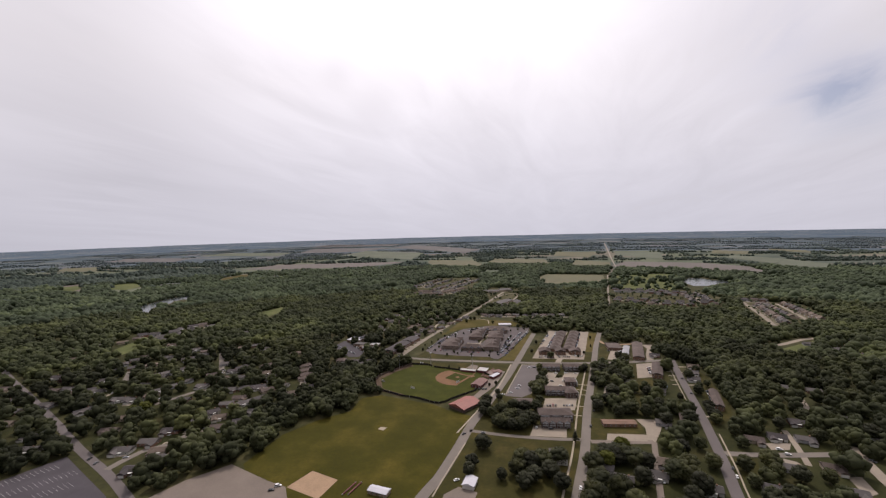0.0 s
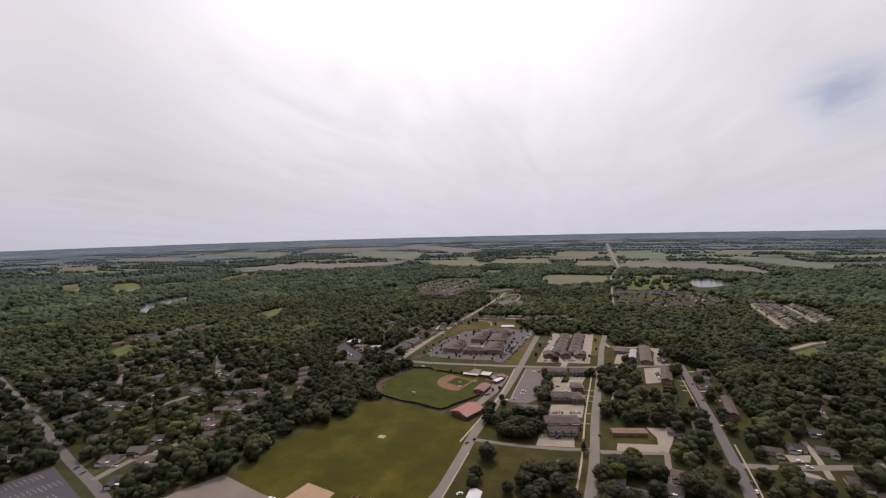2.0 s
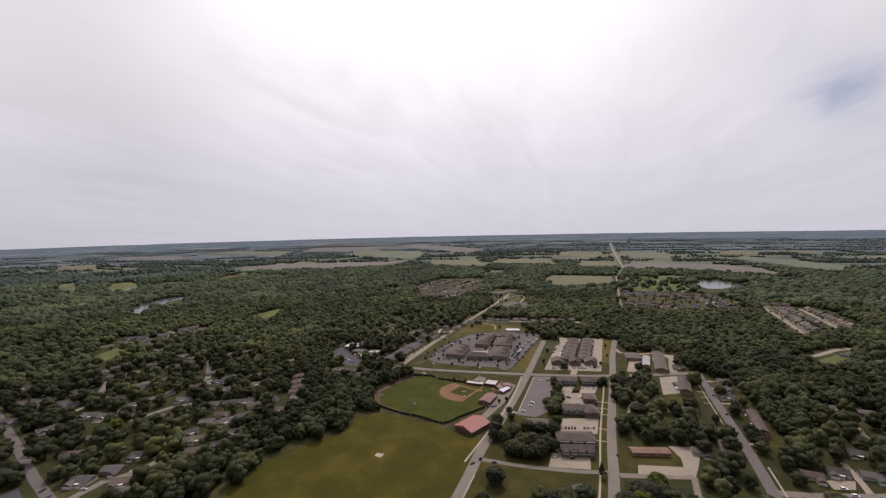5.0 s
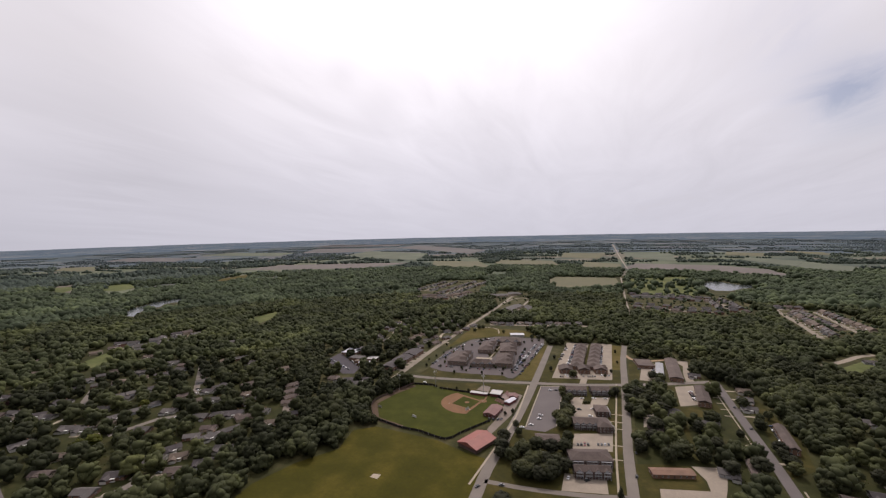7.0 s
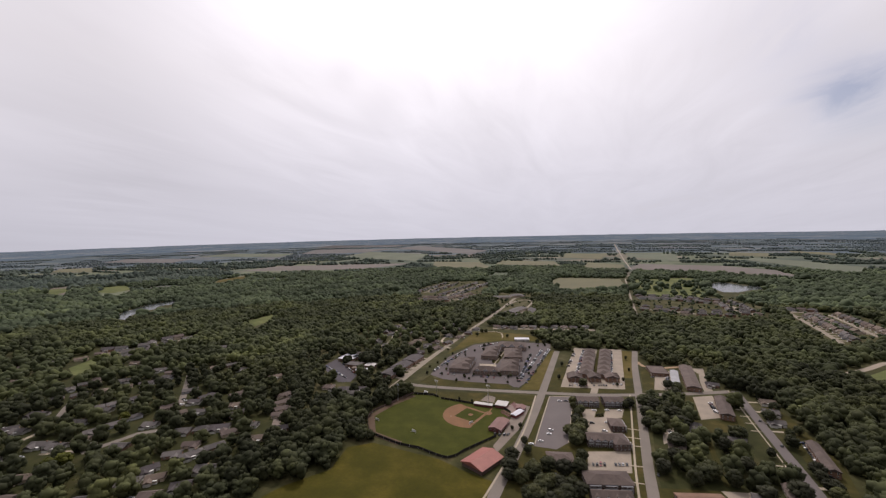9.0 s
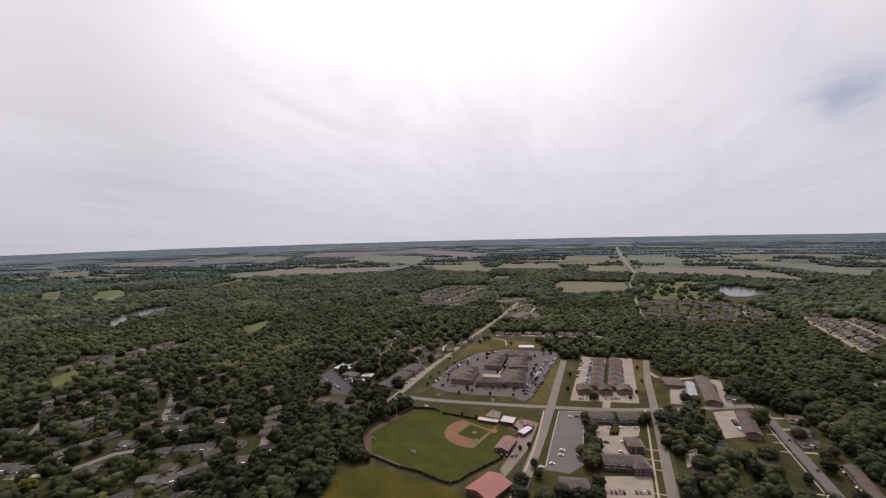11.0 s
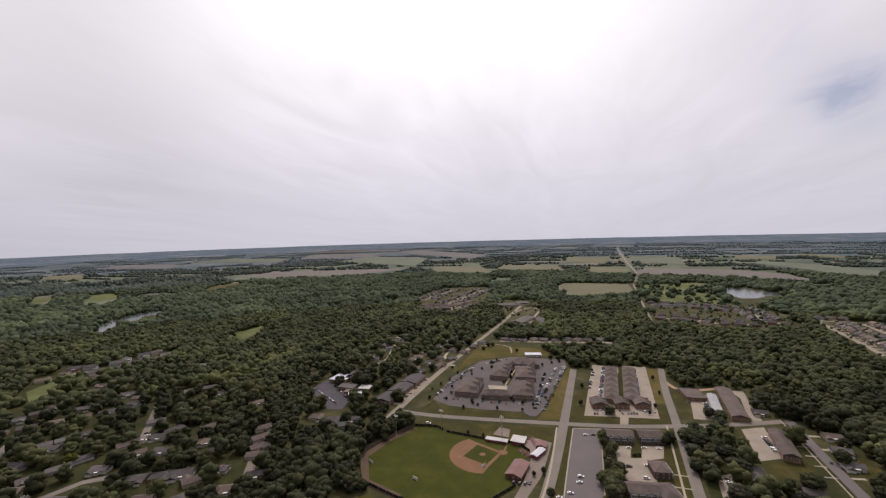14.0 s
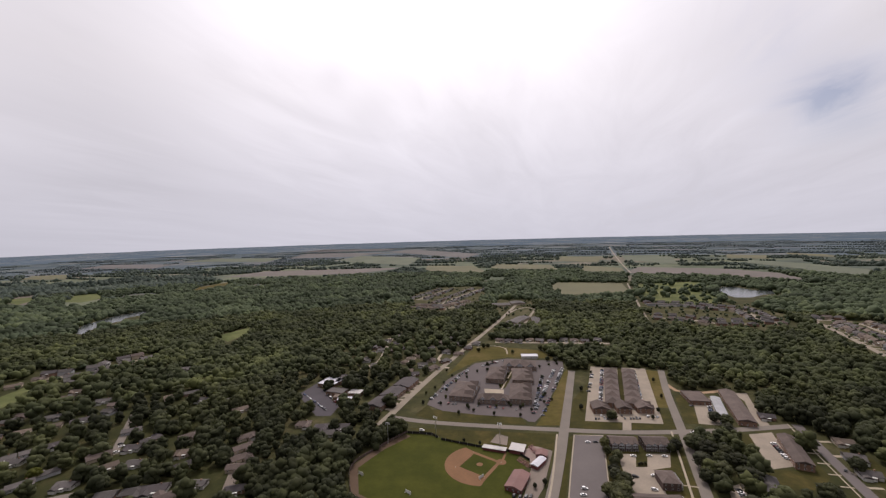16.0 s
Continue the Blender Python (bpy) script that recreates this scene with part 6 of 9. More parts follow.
ESTATE_TREES.append((-487.1, 1609.0, 8.0, 0.0))
house(-556.7, 1365.6, 83.4, 3, 14.5, 10.6, "gable", False, "northern estate", "on an estate street", "")
road("drive", "pale concrete drive of an estate house", 5.0, [(-537.1, 1363.0), (-550.8, 1364.2)], concrete, 0.12, 0.5)
ESTATE_TREES.append((-566.0, 1368.9, 8.4, 0.0))
house(-555.8, 1382.8, 82.4, 2, 15.0, 10.2, "gable", False, "northern estate", "on an estate street", "")
ESTATE_TREES.append((-556.1, 1389.5, 7.1, 0.0))
house(-552.3, 1396.9, 81.2, 2, 16.3, 10.4, "gable", False, "northern estate", "on an estate street", "")
ESTATE_TREES.append((-543.1, 1396.4, 5.6, 0.0))
house(-551.9, 1412.1, 80.6, 0, 14.7, 10.5, "hip", False, "northern estate", "on an estate street", "")
road("drive", "pale concrete drive of an estate house", 5.0, [(-532.9, 1410.0), (-546.0, 1411.2)], concrete, 0.12, 0.5)
ESTATE_TREES.append((-566.4, 1424.3, 8.2, 0.0))
house(-552.9, 1426.9, 90.2, 3, 14.5, 10.9, "hip", False, "northern estate", "on an estate street", "")
road("drive", "pale concrete drive of an estate house", 5.0, [(-531.5, 1425.8), (-546.9, 1427.1)], concrete, 0.12, 0.5)
ESTATE_TREES.append((-544.4, 1420.4, 6.2, 0.0))
house(-551.4, 1439.5, 86.8, 0, 14.1, 11.1, "gable", False, "northern estate", "on an estate street", "")
road("drive", "pale concrete drive of an estate house", 5.0, [(-530.7, 1434.9), (-545.6, 1436.3)], concrete, 0.12, 0.5)
ESTATE_TREES.append((-547.8, 1427.6, 5.3, 0.0))
house(-548.7, 1454.5, 84.5, 3, 15.3, 10.1, "gable", False, "northern estate", "on an estate street", "")
ESTATE_TREES.append((-536.0, 1443.6, 8.9, 0.0))
house(-547.0, 1471.1, 80.5, 0, 15.4, 12.2, "gable", False, "northern estate", "on an estate street", "")
road("drive", "pale concrete drive of an estate house", 5.0, [(-528.0, 1466.1), (-541.3, 1467.3)], concrete, 0.12, 0.5)
ESTATE_TREES.append((-561.0, 1475.3, 5.5, 0.0))
house(-546.5, 1482.9, 81.8, 5, 16.5, 10.1, "gable", False, "northern estate", "on an estate street", "")
ESTATE_TREES.append((-555.2, 1493.4, 7.7, 0.0))
house(-544.3, 1499.6, 81.0, 3, 17.9, 11.6, "hip", False, "northern estate", "on an estate street", "")
ESTATE_TREES.append((-540.5, 1505.6, 5.3, 0.0))
house(-544.0, 1512.6, 87.3, 3, 16.0, 11.1, "gable", False, "northern estate", "on an estate street", "")
road("drive", "pale concrete drive of an estate house", 5.0, [(-524.8, 1515.2), (-537.8, 1515.9)], concrete, 0.12, 0.5)
ESTATE_TREES.append((-543.1, 1520.6, 5.2, 0.0))
house(-544.3, 1528.1, 88.1, 2, 15.6, 12.4, "hip", False, "northern estate", "on an estate street", "")
road("drive", "pale concrete drive of an estate house", 5.0, [(-524.0, 1527.7), (-538.3, 1528.5)], concrete, 0.12, 0.5)
ESTATE_TREES.append((-530.8, 1516.6, 5.8, 0.0))
house(-545.2, 1542.1, 80.7, 1, 14.2, 11.6, "gable", False, "northern estate", "on an estate street", "")
road("drive", "pale concrete drive of an estate house", 5.0, [(-523.5, 1537.4), (-539.4, 1538.3)], concrete, 0.12, 0.5)
ESTATE_TREES.append((-530.1, 1535.8, 7.3, 0.0))
house(-541.3, 1559.1, 84.1, 2, 17.0, 10.3, "gable", False, "northern estate", "on an estate street", "")
ESTATE_TREES.append((-553.3, 1552.0, 7.5, 0.0))
house(-540.5, 1571.7, 86.6, 2, 15.9, 11.4, "gable", False, "northern estate", "on an estate street", "")
road("drive", "pale concrete drive of an estate house", 5.0, [(-521.4, 1572.8), (-534.4, 1573.5)], concrete, 0.12, 0.5)
ESTATE_TREES.append((-533.9, 1581.2, 7.1, 0.0))
house(-539.4, 1586.8, 86.5, 6, 16.5, 11.2, "gable", False, "northern estate", "on an estate street", "")
road("drive", "pale concrete drive of an estate house", 5.0, [(-520.5, 1588.4), (-533.2, 1589.1)], concrete, 0.12, 0.5)
ESTATE_TREES.append((-525.9, 1593.9, 8.3, 0.0))
house(-540.3, 1603.8, 82.6, 2, 15.8, 11.6, "gable", False, "northern estate", "on an estate street", "")
road("drive", "pale concrete drive of an estate house", 5.0, [(-519.6, 1604.0), (-534.3, 1604.9)], concrete, 0.12, 0.5)
ESTATE_TREES.append((-530.4, 1599.7, 7.2, 0.0))
house(-537.4, 1616.7, 92.3, 0, 17.3, 10.9, "gable", False, "northern estate", "on an estate street", "")
ESTATE_TREES.append((-548.3, 1628.8, 5.8, 0.0))
road("street", "pale concrete street of a housing estate", 9.0, [(-433.5, 1269.8), (-420.6, 1408.9), (-394.5, 1633.0)], worn_concrete, 0.1, 30.0)
house(-409.7, 1275.7, -91.5, 3, 16.4, 11.8, "hip", False, "northern estate", "on an estate street", "")
road("drive", "pale concrete drive of an estate house", 5.0, [(-428.6, 1273.9), (-416.0, 1272.7)], concrete, 0.12, 0.5)
ESTATE_TREES.append((-415.7, 1280.0, 7.2, 0.0))
house(-407.5, 1293.3, -93.3, 3, 16.5, 12.4, "gable", False, "northern estate", "on an estate street", "")
road("drive", "pale concrete drive of an estate house", 5.0, [(-426.7, 1294.3), (-413.6, 1293.0)], concrete, 0.12, 0.5)
ESTATE_TREES.append((-417.6, 1290.6, 7.0, 0.0))
house(-404.2, 1314.6, -97.5, 3, 15.9, 11.7, "gable", False, "northern estate", "on an estate street", "")
road("drive", "pale concrete drive of an estate house", 5.0, [(-425.0, 1313.4), (-410.4, 1312.0)], concrete, 0.12, 0.5)
ESTATE_TREES.append((-413.9, 1324.8, 7.7, 0.0))
house(-403.0, 1332.7, -96.4, 5, 16.4, 12.2, "gable", False, "northern estate", "on an estate street", "")
road("drive", "pale concrete drive of an estate house", 5.0, [(-422.7, 1337.7), (-408.7, 1336.4)], concrete, 0.12, 0.5)
ESTATE_TREES.append((-399.2, 1340.3, 7.0, 0.0))
house(-402.6, 1350.3, -95.0, 0, 14.4, 10.1, "hip", False, "northern estate", "on an estate street", "")
road("drive", "pale concrete drive of an estate house", 5.0, [(-421.4, 1351.7), (-408.6, 1350.5)], concrete, 0.12, 0.5)
ESTATE_TREES.append((-388.6, 1357.1, 6.5, 0.0))
house(-399.8, 1369.6, -92.1, 6, 14.8, 10.4, "gable", False, "northern estate", "on an estate street", "")
road("drive", "pale concrete drive of an estate house", 5.0, [(-419.5, 1372.3), (-405.7, 1371.0)], concrete, 0.12, 0.5)
ESTATE_TREES.append((-413.6, 1359.3, 8.3, 0.0))
house(-399.0, 1384.1, -95.4, 5, 16.0, 12.3, "gable", False, "northern estate", "on an estate street", "")
ESTATE_TREES.append((-396.2, 1386.6, 7.0, 0.0))
house(-397.9, 1406.1, -93.0, 3, 14.2, 10.7, "gable", False, "northern estate", "on an estate street", "")
ESTATE_TREES.append((-388.8, 1393.5, 6.2, 0.0))
house(-393.9, 1419.3, -101.3, 6, 17.9, 11.1, "hip", False, "northern estate", "on an estate street", "")
road("drive", "pale concrete drive of an estate house", 5.0, [(-415.0, 1418.1), (-400.3, 1416.4)], concrete, 0.12, 0.5)
ESTATE_TREES.append((-399.1, 1416.7, 7.1, 0.0))
house(-394.5, 1437.7, -100.1, 6, 15.2, 11.5, "gable", False, "northern estate", "on an estate street", "")
road("drive", "pale concrete drive of an estate house", 5.0, [(-412.1, 1443.1), (-400.1, 1441.7)], concrete, 0.12, 0.5)
ESTATE_TREES.append((-379.7, 1425.4, 5.8, 0.0))
house(-389.7, 1458.0, -101.9, 6, 15.8, 11.7, "hip", False, "northern estate", "on an estate street", "")
ESTATE_TREES.append((-378.3, 1463.8, 5.2, 0.0))
house(-388.0, 1478.0, -101.6, 0, 16.5, 11.0, "hip", False, "northern estate", "on an estate street", "")
road("drive", "pale concrete drive of an estate house", 5.0, [(-407.5, 1482.8), (-393.6, 1481.1)], concrete, 0.12, 0.5)
ESTATE_TREES.append((-378.0, 1478.0, 8.2, 0.0))
house(-384.7, 1493.5, -95.4, 0, 14.2, 12.2, "gable", False, "northern estate", "on an estate street", "")
road("drive", "pale concrete drive of an estate house", 5.0, [(-405.8, 1497.7), (-390.5, 1495.9)], concrete, 0.12, 0.5)
ESTATE_TREES.append((-396.2, 1496.0, 6.2, 0.0))
house(-386.6, 1510.8, -91.8, 6, 14.8, 10.6, "gable", False, "northern estate", "on an estate street", "")
road("drive", "pale concrete drive of an estate house", 5.0, [(-403.7, 1515.4), (-392.3, 1514.0)], concrete, 0.12, 0.5)
ESTATE_TREES.append((-395.5, 1523.2, 8.8, 0.0))
house(-381.9, 1529.3, -98.3, 2, 14.3, 11.2, "gable", False, "northern estate", "on an estate street", "")
road("drive", "pale concrete drive of an estate house", 5.0, [(-401.7, 1532.6), (-387.7, 1531.0)], concrete, 0.12, 0.5)
ESTATE_TREES.append((-375.2, 1538.0, 6.0, 0.0))
house(-380.8, 1547.1, -95.8, 0, 16.8, 11.8, "gable", False, "northern estate", "on an estate street", "")
ESTATE_TREES.append((-388.4, 1542.2, 6.7, 0.0))
house(-377.6, 1565.8, -91.2, 0, 16.1, 11.7, "hip", False, "northern estate", "on an estate street", "")
road("drive", "pale concrete drive of an estate house", 5.0, [(-397.2, 1571.4), (-383.2, 1569.8)], concrete, 0.12, 0.5)
ESTATE_TREES.append((-369.6, 1574.1, 5.4, 0.0))
house(-377.9, 1583.8, -92.7, 3, 14.1, 12.0, "gable", False, "northern estate", "on an estate street", "")
road("drive", "pale concrete drive of an estate house", 5.0, [(-395.1, 1589.1), (-383.4, 1587.7)], concrete, 0.12, 0.5)
ESTATE_TREES.append((-382.8, 1589.5, 5.9, 0.0))
house(-373.1, 1601.1, -102.1, 6, 15.1, 11.2, "gable", False, "northern estate", "on an estate street", "")
ESTATE_TREES.append((-382.3, 1601.4, 6.4, 0.0))
house(-372.0, 1619.8, -100.5, 3, 16.5, 10.7, "gable", False, "northern estate", "on an estate street", "")
ESTATE_TREES.append((-376.4, 1624.5, 7.9, 0.0))
house(-454.7, 1279.9, 89.4, 1, 14.7, 10.4, "gable", False, "northern estate", "on an estate street", "")
road("drive", "pale concrete drive of an estate house", 5.0, [(-437.2, 1279.0), (-448.7, 1280.1)], concrete, 0.12, 0.5)
ESTATE_TREES.append((-471.2, 1292.6, 9.0, 0.0))
house(-455.4, 1298.2, 83.9, 2, 14.3, 10.4, "hip", False, "northern estate", "on an estate street", "")
road("drive", "pale concrete drive of an estate house", 5.0, [(-435.9, 1293.1), (-449.7, 1294.4)], concrete, 0.12, 0.5)
ESTATE_TREES.append((-444.9, 1286.3, 7.5, 0.0))
house(-452.2, 1317.3, 85.0, 3, 16.6, 12.3, "gable", False, "northern estate", "on an estate street", "")
road("drive", "pale concrete drive of an estate house", 5.0, [(-433.7, 1316.8), (-446.1, 1317.9)], concrete, 0.12, 0.5)
ESTATE_TREES.append((-443.3, 1327.1, 7.5, 0.0))
house(-450.7, 1334.1, 80.6, 5, 15.2, 12.1, "hip", False, "northern estate", "on an estate street", "")
road("drive", "pale concrete drive of an estate house", 5.0, [(-432.4, 1330.6), (-444.9, 1331.8)], concrete, 0.12, 0.5)
ESTATE_TREES.append((-449.6, 1328.4, 7.9, 0.0))
house(-449.2, 1351.8, 82.6, 2, 17.0, 10.5, "hip", False, "northern estate", "on an estate street", "")
road("drive", "pale concrete drive of an estate house", 5.0, [(-430.9, 1346.6), (-443.5, 1347.8)], concrete, 0.12, 0.5)
ESTATE_TREES.append((-458.5, 1349.4, 7.6, 0.0))
house(-446.4, 1370.6, 82.6, 1, 17.3, 10.9, "gable", False, "northern estate", "on an estate street", "")
ESTATE_TREES.append((-433.9, 1370.0, 6.0, 0.0))
house(-445.4, 1389.9, 89.4, 0, 17.8, 10.3, "hip", False, "northern estate", "on an estate street", "")
road("drive", "pale concrete drive of an estate house", 5.0, [(-427.1, 1387.7), (-439.5, 1388.9)], concrete, 0.12, 0.5)
ESTATE_TREES.append((-453.5, 1386.9, 7.0, 0.0))
house(-444.2, 1406.5, 87.4, 3, 15.9, 10.6, "hip", False, "northern estate", "on an estate street", "")
road("drive", "pale concrete drive of an estate house", 5.0, [(-425.8, 1401.7), (-438.5, 1402.9)], concrete, 0.12, 0.5)
ESTATE_TREES.append((-454.5, 1411.9, 6.5, 0.0))
house(-443.6, 1426.8, 84.6, 5, 17.7, 11.2, "gable", False, "northern estate", "on an estate street", "")
road("drive", "pale concrete drive of an estate house", 5.0, [(-423.3, 1424.8), (-437.6, 1426.4)], concrete, 0.12, 0.5)
ESTATE_TREES.append((-436.8, 1424.8, 7.9, 0.0))
house(-441.1, 1445.6, 83.2, 1, 17.1, 10.3, "gable", False, "northern estate", "on an estate street", "")
ESTATE_TREES.append((-452.9, 1454.6, 6.4, 0.0))
house(-437.5, 1462.7, 78.0, 0, 17.4, 11.9, "gable", False, "northern estate", "on an estate street", "")
road("drive", "pale concrete drive of an estate house", 5.0, [(-418.8, 1463.3), (-431.2, 1464.8)], concrete, 0.12, 0.5)
ESTATE_TREES.append((-444.3, 1456.8, 8.2, 0.0))
house(-438.0, 1481.2, 81.3, 1, 16.9, 10.3, "hip", False, "northern estate", "on an estate street", "")
ESTATE_TREES.append((-432.8, 1487.3, 5.2, 0.0))
house(-434.9, 1500.0, 78.9, 6, 14.6, 10.8, "gable", False, "northern estate", "on an estate street", "")
road("drive", "pale concrete drive of an estate house", 5.0, [(-414.7, 1498.6), (-428.8, 1500.2)], concrete, 0.12, 0.5)
ESTATE_TREES.append((-423.3, 1491.0, 8.1, 0.0))
house(-431.8, 1518.8, 80.7, 3, 15.9, 10.8, "gable", False, "northern estate", "on an estate street", "")
ESTATE_TREES.append((-421.7, 1524.9, 7.5, 0.0))
house(-430.6, 1536.7, 86.3, 6, 17.7, 10.6, "gable", False, "northern estate", "on an estate street", "")
road("drive", "pale concrete drive of an estate house", 5.0, [(-410.2, 1537.5), (-424.3, 1539.2)], concrete, 0.12, 0.5)
ESTATE_TREES.append((-421.3, 1528.9, 8.2, 0.0))
house(-429.0, 1556.3, 83.6, 5, 18.0, 11.8, "gable", False, "northern estate", "on an estate street", "")
road("drive", "pale concrete drive of an estate house", 5.0, [(-408.7, 1550.0), (-423.5, 1551.8)], concrete, 0.12, 0.5)
ESTATE_TREES.append((-419.3, 1543.4, 8.6, 0.0))
house(-424.6, 1571.0, 84.3, 3, 16.2, 12.4, "hip", False, "northern estate", "on an estate street", "")
ESTATE_TREES.append((-416.6, 1580.1, 6.6, 0.0))
house(-423.0, 1590.5, 89.4, 5, 16.9, 11.5, "hip", False, "northern estate", "on an estate street", "")
road("drive", "pale concrete drive of an estate house", 5.0, [(-404.6, 1585.1), (-417.4, 1586.6)], concrete, 0.12, 0.5)
ESTATE_TREES.append((-423.4, 1602.5, 7.3, 0.0))
house(-419.9, 1607.1, 81.3, 0, 14.1, 10.1, "gable", False, "northern estate", "on an estate street", "")
road("drive", "pale concrete drive of an estate house", 5.0, [(-402.0, 1608.0), (-413.6, 1609.4)], concrete, 0.12, 0.5)
ESTATE_TREES.append((-419.4, 1610.0, 6.0, 0.0))
house(-419.4, 1625.7, 80.0, 3, 14.6, 12.3, "gable", False, "northern estate", "on an estate street", "")
road("drive", "pale concrete drive of an estate house", 5.0, [(-400.6, 1620.3), (-413.9, 1621.8)], concrete, 0.12, 0.5)
ESTATE_TREES.append((-408.9, 1632.4, 6.5, 0.0))
road("street", "pale concrete street of a housing estate", 7.0, [(124.3, 1351.7), (212.2, 1355.1), (259.6, 1309.6), (311.5, 1293.5)], worn_concrete, 0.1, 30.0)
house(135.6, 1331.1, -172.1, 3, 16.4, 10.9, "hip", True, "eastern estate", "on an estate street", "")
ESTATE_TREES.append((144.3, 1338.9, 7.2, 0.0))
house(152.8, 1331.9, -178.6, 0, 17.9, 10.9, "gable", True, "eastern estate", "on an estate street", "")
ESTATE_TREES.append((145.7, 1314.7, 7.4, 0.0))
house(169.3, 1330.6, -175.8, 0, 16.0, 11.2, "hip", True, "eastern estate", "on an estate street", "")
road("drive", "pale concrete drive of an estate house", 5.0, [(172.3, 1350.0), (172.8, 1336.8)], concrete, 0.12, 0.5)
ESTATE_TREES.append((162.6, 1333.9, 7.1, 0.0))
house(186.4, 1331.3, -176.8, 0, 17.7, 11.2, "hip", True, "eastern estate", "on an estate street", "")
road("drive", "pale concrete drive of an estate house", 5.0, [(185.5, 1350.5), (186.0, 1337.3)], concrete, 0.12, 0.5)
ESTATE_TREES.append((190.7, 1339.3, 8.1, 0.0))
house(201.8, 1333.8, -179.5, 3, 14.9, 12.4, "hip", True, "eastern estate", "on an estate street", "")
ESTATE_TREES.append((207.5, 1334.6, 5.2, 0.0))
house(204.1, 1333.5, -220.0, 3, 15.5, 10.9, "hip", True, "eastern estate", "on an estate street", "")
ESTATE_TREES.append((203.7, 1333.1, 8.8, 0.0))
house(217.0, 1322.0, -226.1, 0, 14.4, 11.0, "gable", True, "eastern estate", "on an estate street", "")
ESTATE_TREES.append((200.8, 1314.3, 5.3, 0.0))
house(228.5, 1309.7, -226.9, 2, 14.3, 11.8, "gable", True, "eastern estate", "on an estate street", "")
road("drive", "pale concrete drive of an estate house", 5.0, [(242.2, 1321.5), (233.9, 1312.9)], concrete, 0.12, 0.5)
ESTATE_TREES.append((238.4, 1315.0, 6.5, 0.0))
house(241.0, 1299.3, -222.2, 6, 16.5, 10.2, "gable", True, "eastern estate", "on an estate street", "")
road("drive", "pale concrete drive of an estate house", 5.0, [(250.1, 1313.9), (242.6, 1306.0)], concrete, 0.12, 0.5)
ESTATE_TREES.append((240.7, 1299.7, 5.4, 0.0))
house(264.5, 1286.1, -197.3, 5, 17.7, 11.5, "gable", True, "eastern estate", "on an estate street", "")
road("drive", "pale concrete drive of an estate house", 5.0, [(267.0, 1303.6), (263.6, 1292.7)], concrete, 0.12, 0.5)
ESTATE_TREES.append((257.7, 1278.6, 8.0, 0.0))
house(280.6, 1281.6, -194.4, 6, 15.1, 10.7, "hip", True, "eastern estate", "on an estate street", "")
road("drive", "pale concrete drive of an estate house", 5.0, [(288.8, 1296.9), (285.5, 1286.3)], concrete, 0.12, 0.5)
ESTATE_TREES.append((284.0, 1266.4, 7.5, 0.0))
house(295.2, 1277.4, -197.3, 0, 15.5, 11.4, "gable", True, "eastern estate", "on an estate street", "")
ESTATE_TREES.append((301.3, 1276.8, 7.4, 0.0))
house(132.3, 1373.5, 2.0, 2, 17.6, 12.4, "hip", True, "eastern estate", "on an estate street", "")
ESTATE_TREES.append((135.6, 1371.4, 8.1, 0.0))
house(147.6, 1374.8, -2.8, 5, 15.0, 12.4, "gable", True, "eastern estate", "on an estate street", "")
road("drive", "pale concrete drive of an estate house", 5.0, [(148.6, 1356.1), (148.2, 1368.8)], concrete, 0.12, 0.5)
ESTATE_TREES.append((158.9, 1387.6, 7.8, 0.0))
house(168.2, 1374.0, 5.2, 3, 17.7, 11.9, "gable", True, "eastern estate", "on an estate street", "")
road("drive", "pale concrete drive of an estate house", 5.0, [(171.2, 1357.0), (170.7, 1368.0)], concrete, 0.12, 0.5)
ESTATE_TREES.append((178.8, 1363.9, 7.8, 0.0))
house(183.4, 1375.6, 5.6, 1, 17.5, 11.0, "gable", True, "eastern estate", "on an estate street", "")
road("drive", "pale concrete drive of an estate house", 5.0, [(183.1, 1357.4), (182.6, 1369.5)], concrete, 0.12, 0.5)
ESTATE_TREES.append((183.1, 1371.0, 8.0, 0.0))
house(203.0, 1376.3, 5.6, 3, 16.6, 10.2, "gable", True, "eastern estate", "on an estate street", "")
road("drive", "pale concrete drive of an estate house", 5.0, [(199.8, 1358.1), (199.4, 1370.1)], concrete, 0.12, 0.5)
ESTATE_TREES.append((214.6, 1384.9, 7.0, 0.0))
house(232.0, 1362.5, -38.2, 0, 17.4, 10.7, "hip", True, "eastern estate", "on an estate street", "")
road("drive", "pale concrete drive of an estate house", 5.0, [(219.1, 1353.3), (225.8, 1360.2)], concrete, 0.12, 0.5)
ESTATE_TREES.append((229.6, 1351.2, 8.0, 0.0))
house(243.8, 1354.6, -46.7, 5, 14.5, 11.5, "gable", True, "eastern estate", "on an estate street", "")
ESTATE_TREES.append((249.3, 1354.4, 8.2, 0.0))
house(258.6, 1341.5, -47.1, 2, 16.0, 12.3, "gable", True, "eastern estate", "on an estate street", "")
road("drive", "pale concrete drive of an estate house", 5.0, [(246.9, 1326.6), (255.8, 1335.9)], concrete, 0.12, 0.5)
ESTATE_TREES.append((262.9, 1359.7, 8.5, 0.0))
house(269.8, 1330.7, -47.1, 0, 14.6, 12.0, "gable", True, "eastern estate", "on an estate street", "")
road("drive", "pale concrete drive of an estate house", 5.0, [(256.7, 1317.3), (265.5, 1326.5)], concrete, 0.12, 0.5)
ESTATE_TREES.append((275.3, 1340.9, 8.5, 0.0))
house(276.9, 1328.1, -14.0, 3, 16.9, 10.8, "gable", True, "eastern estate", "on an estate street", "")
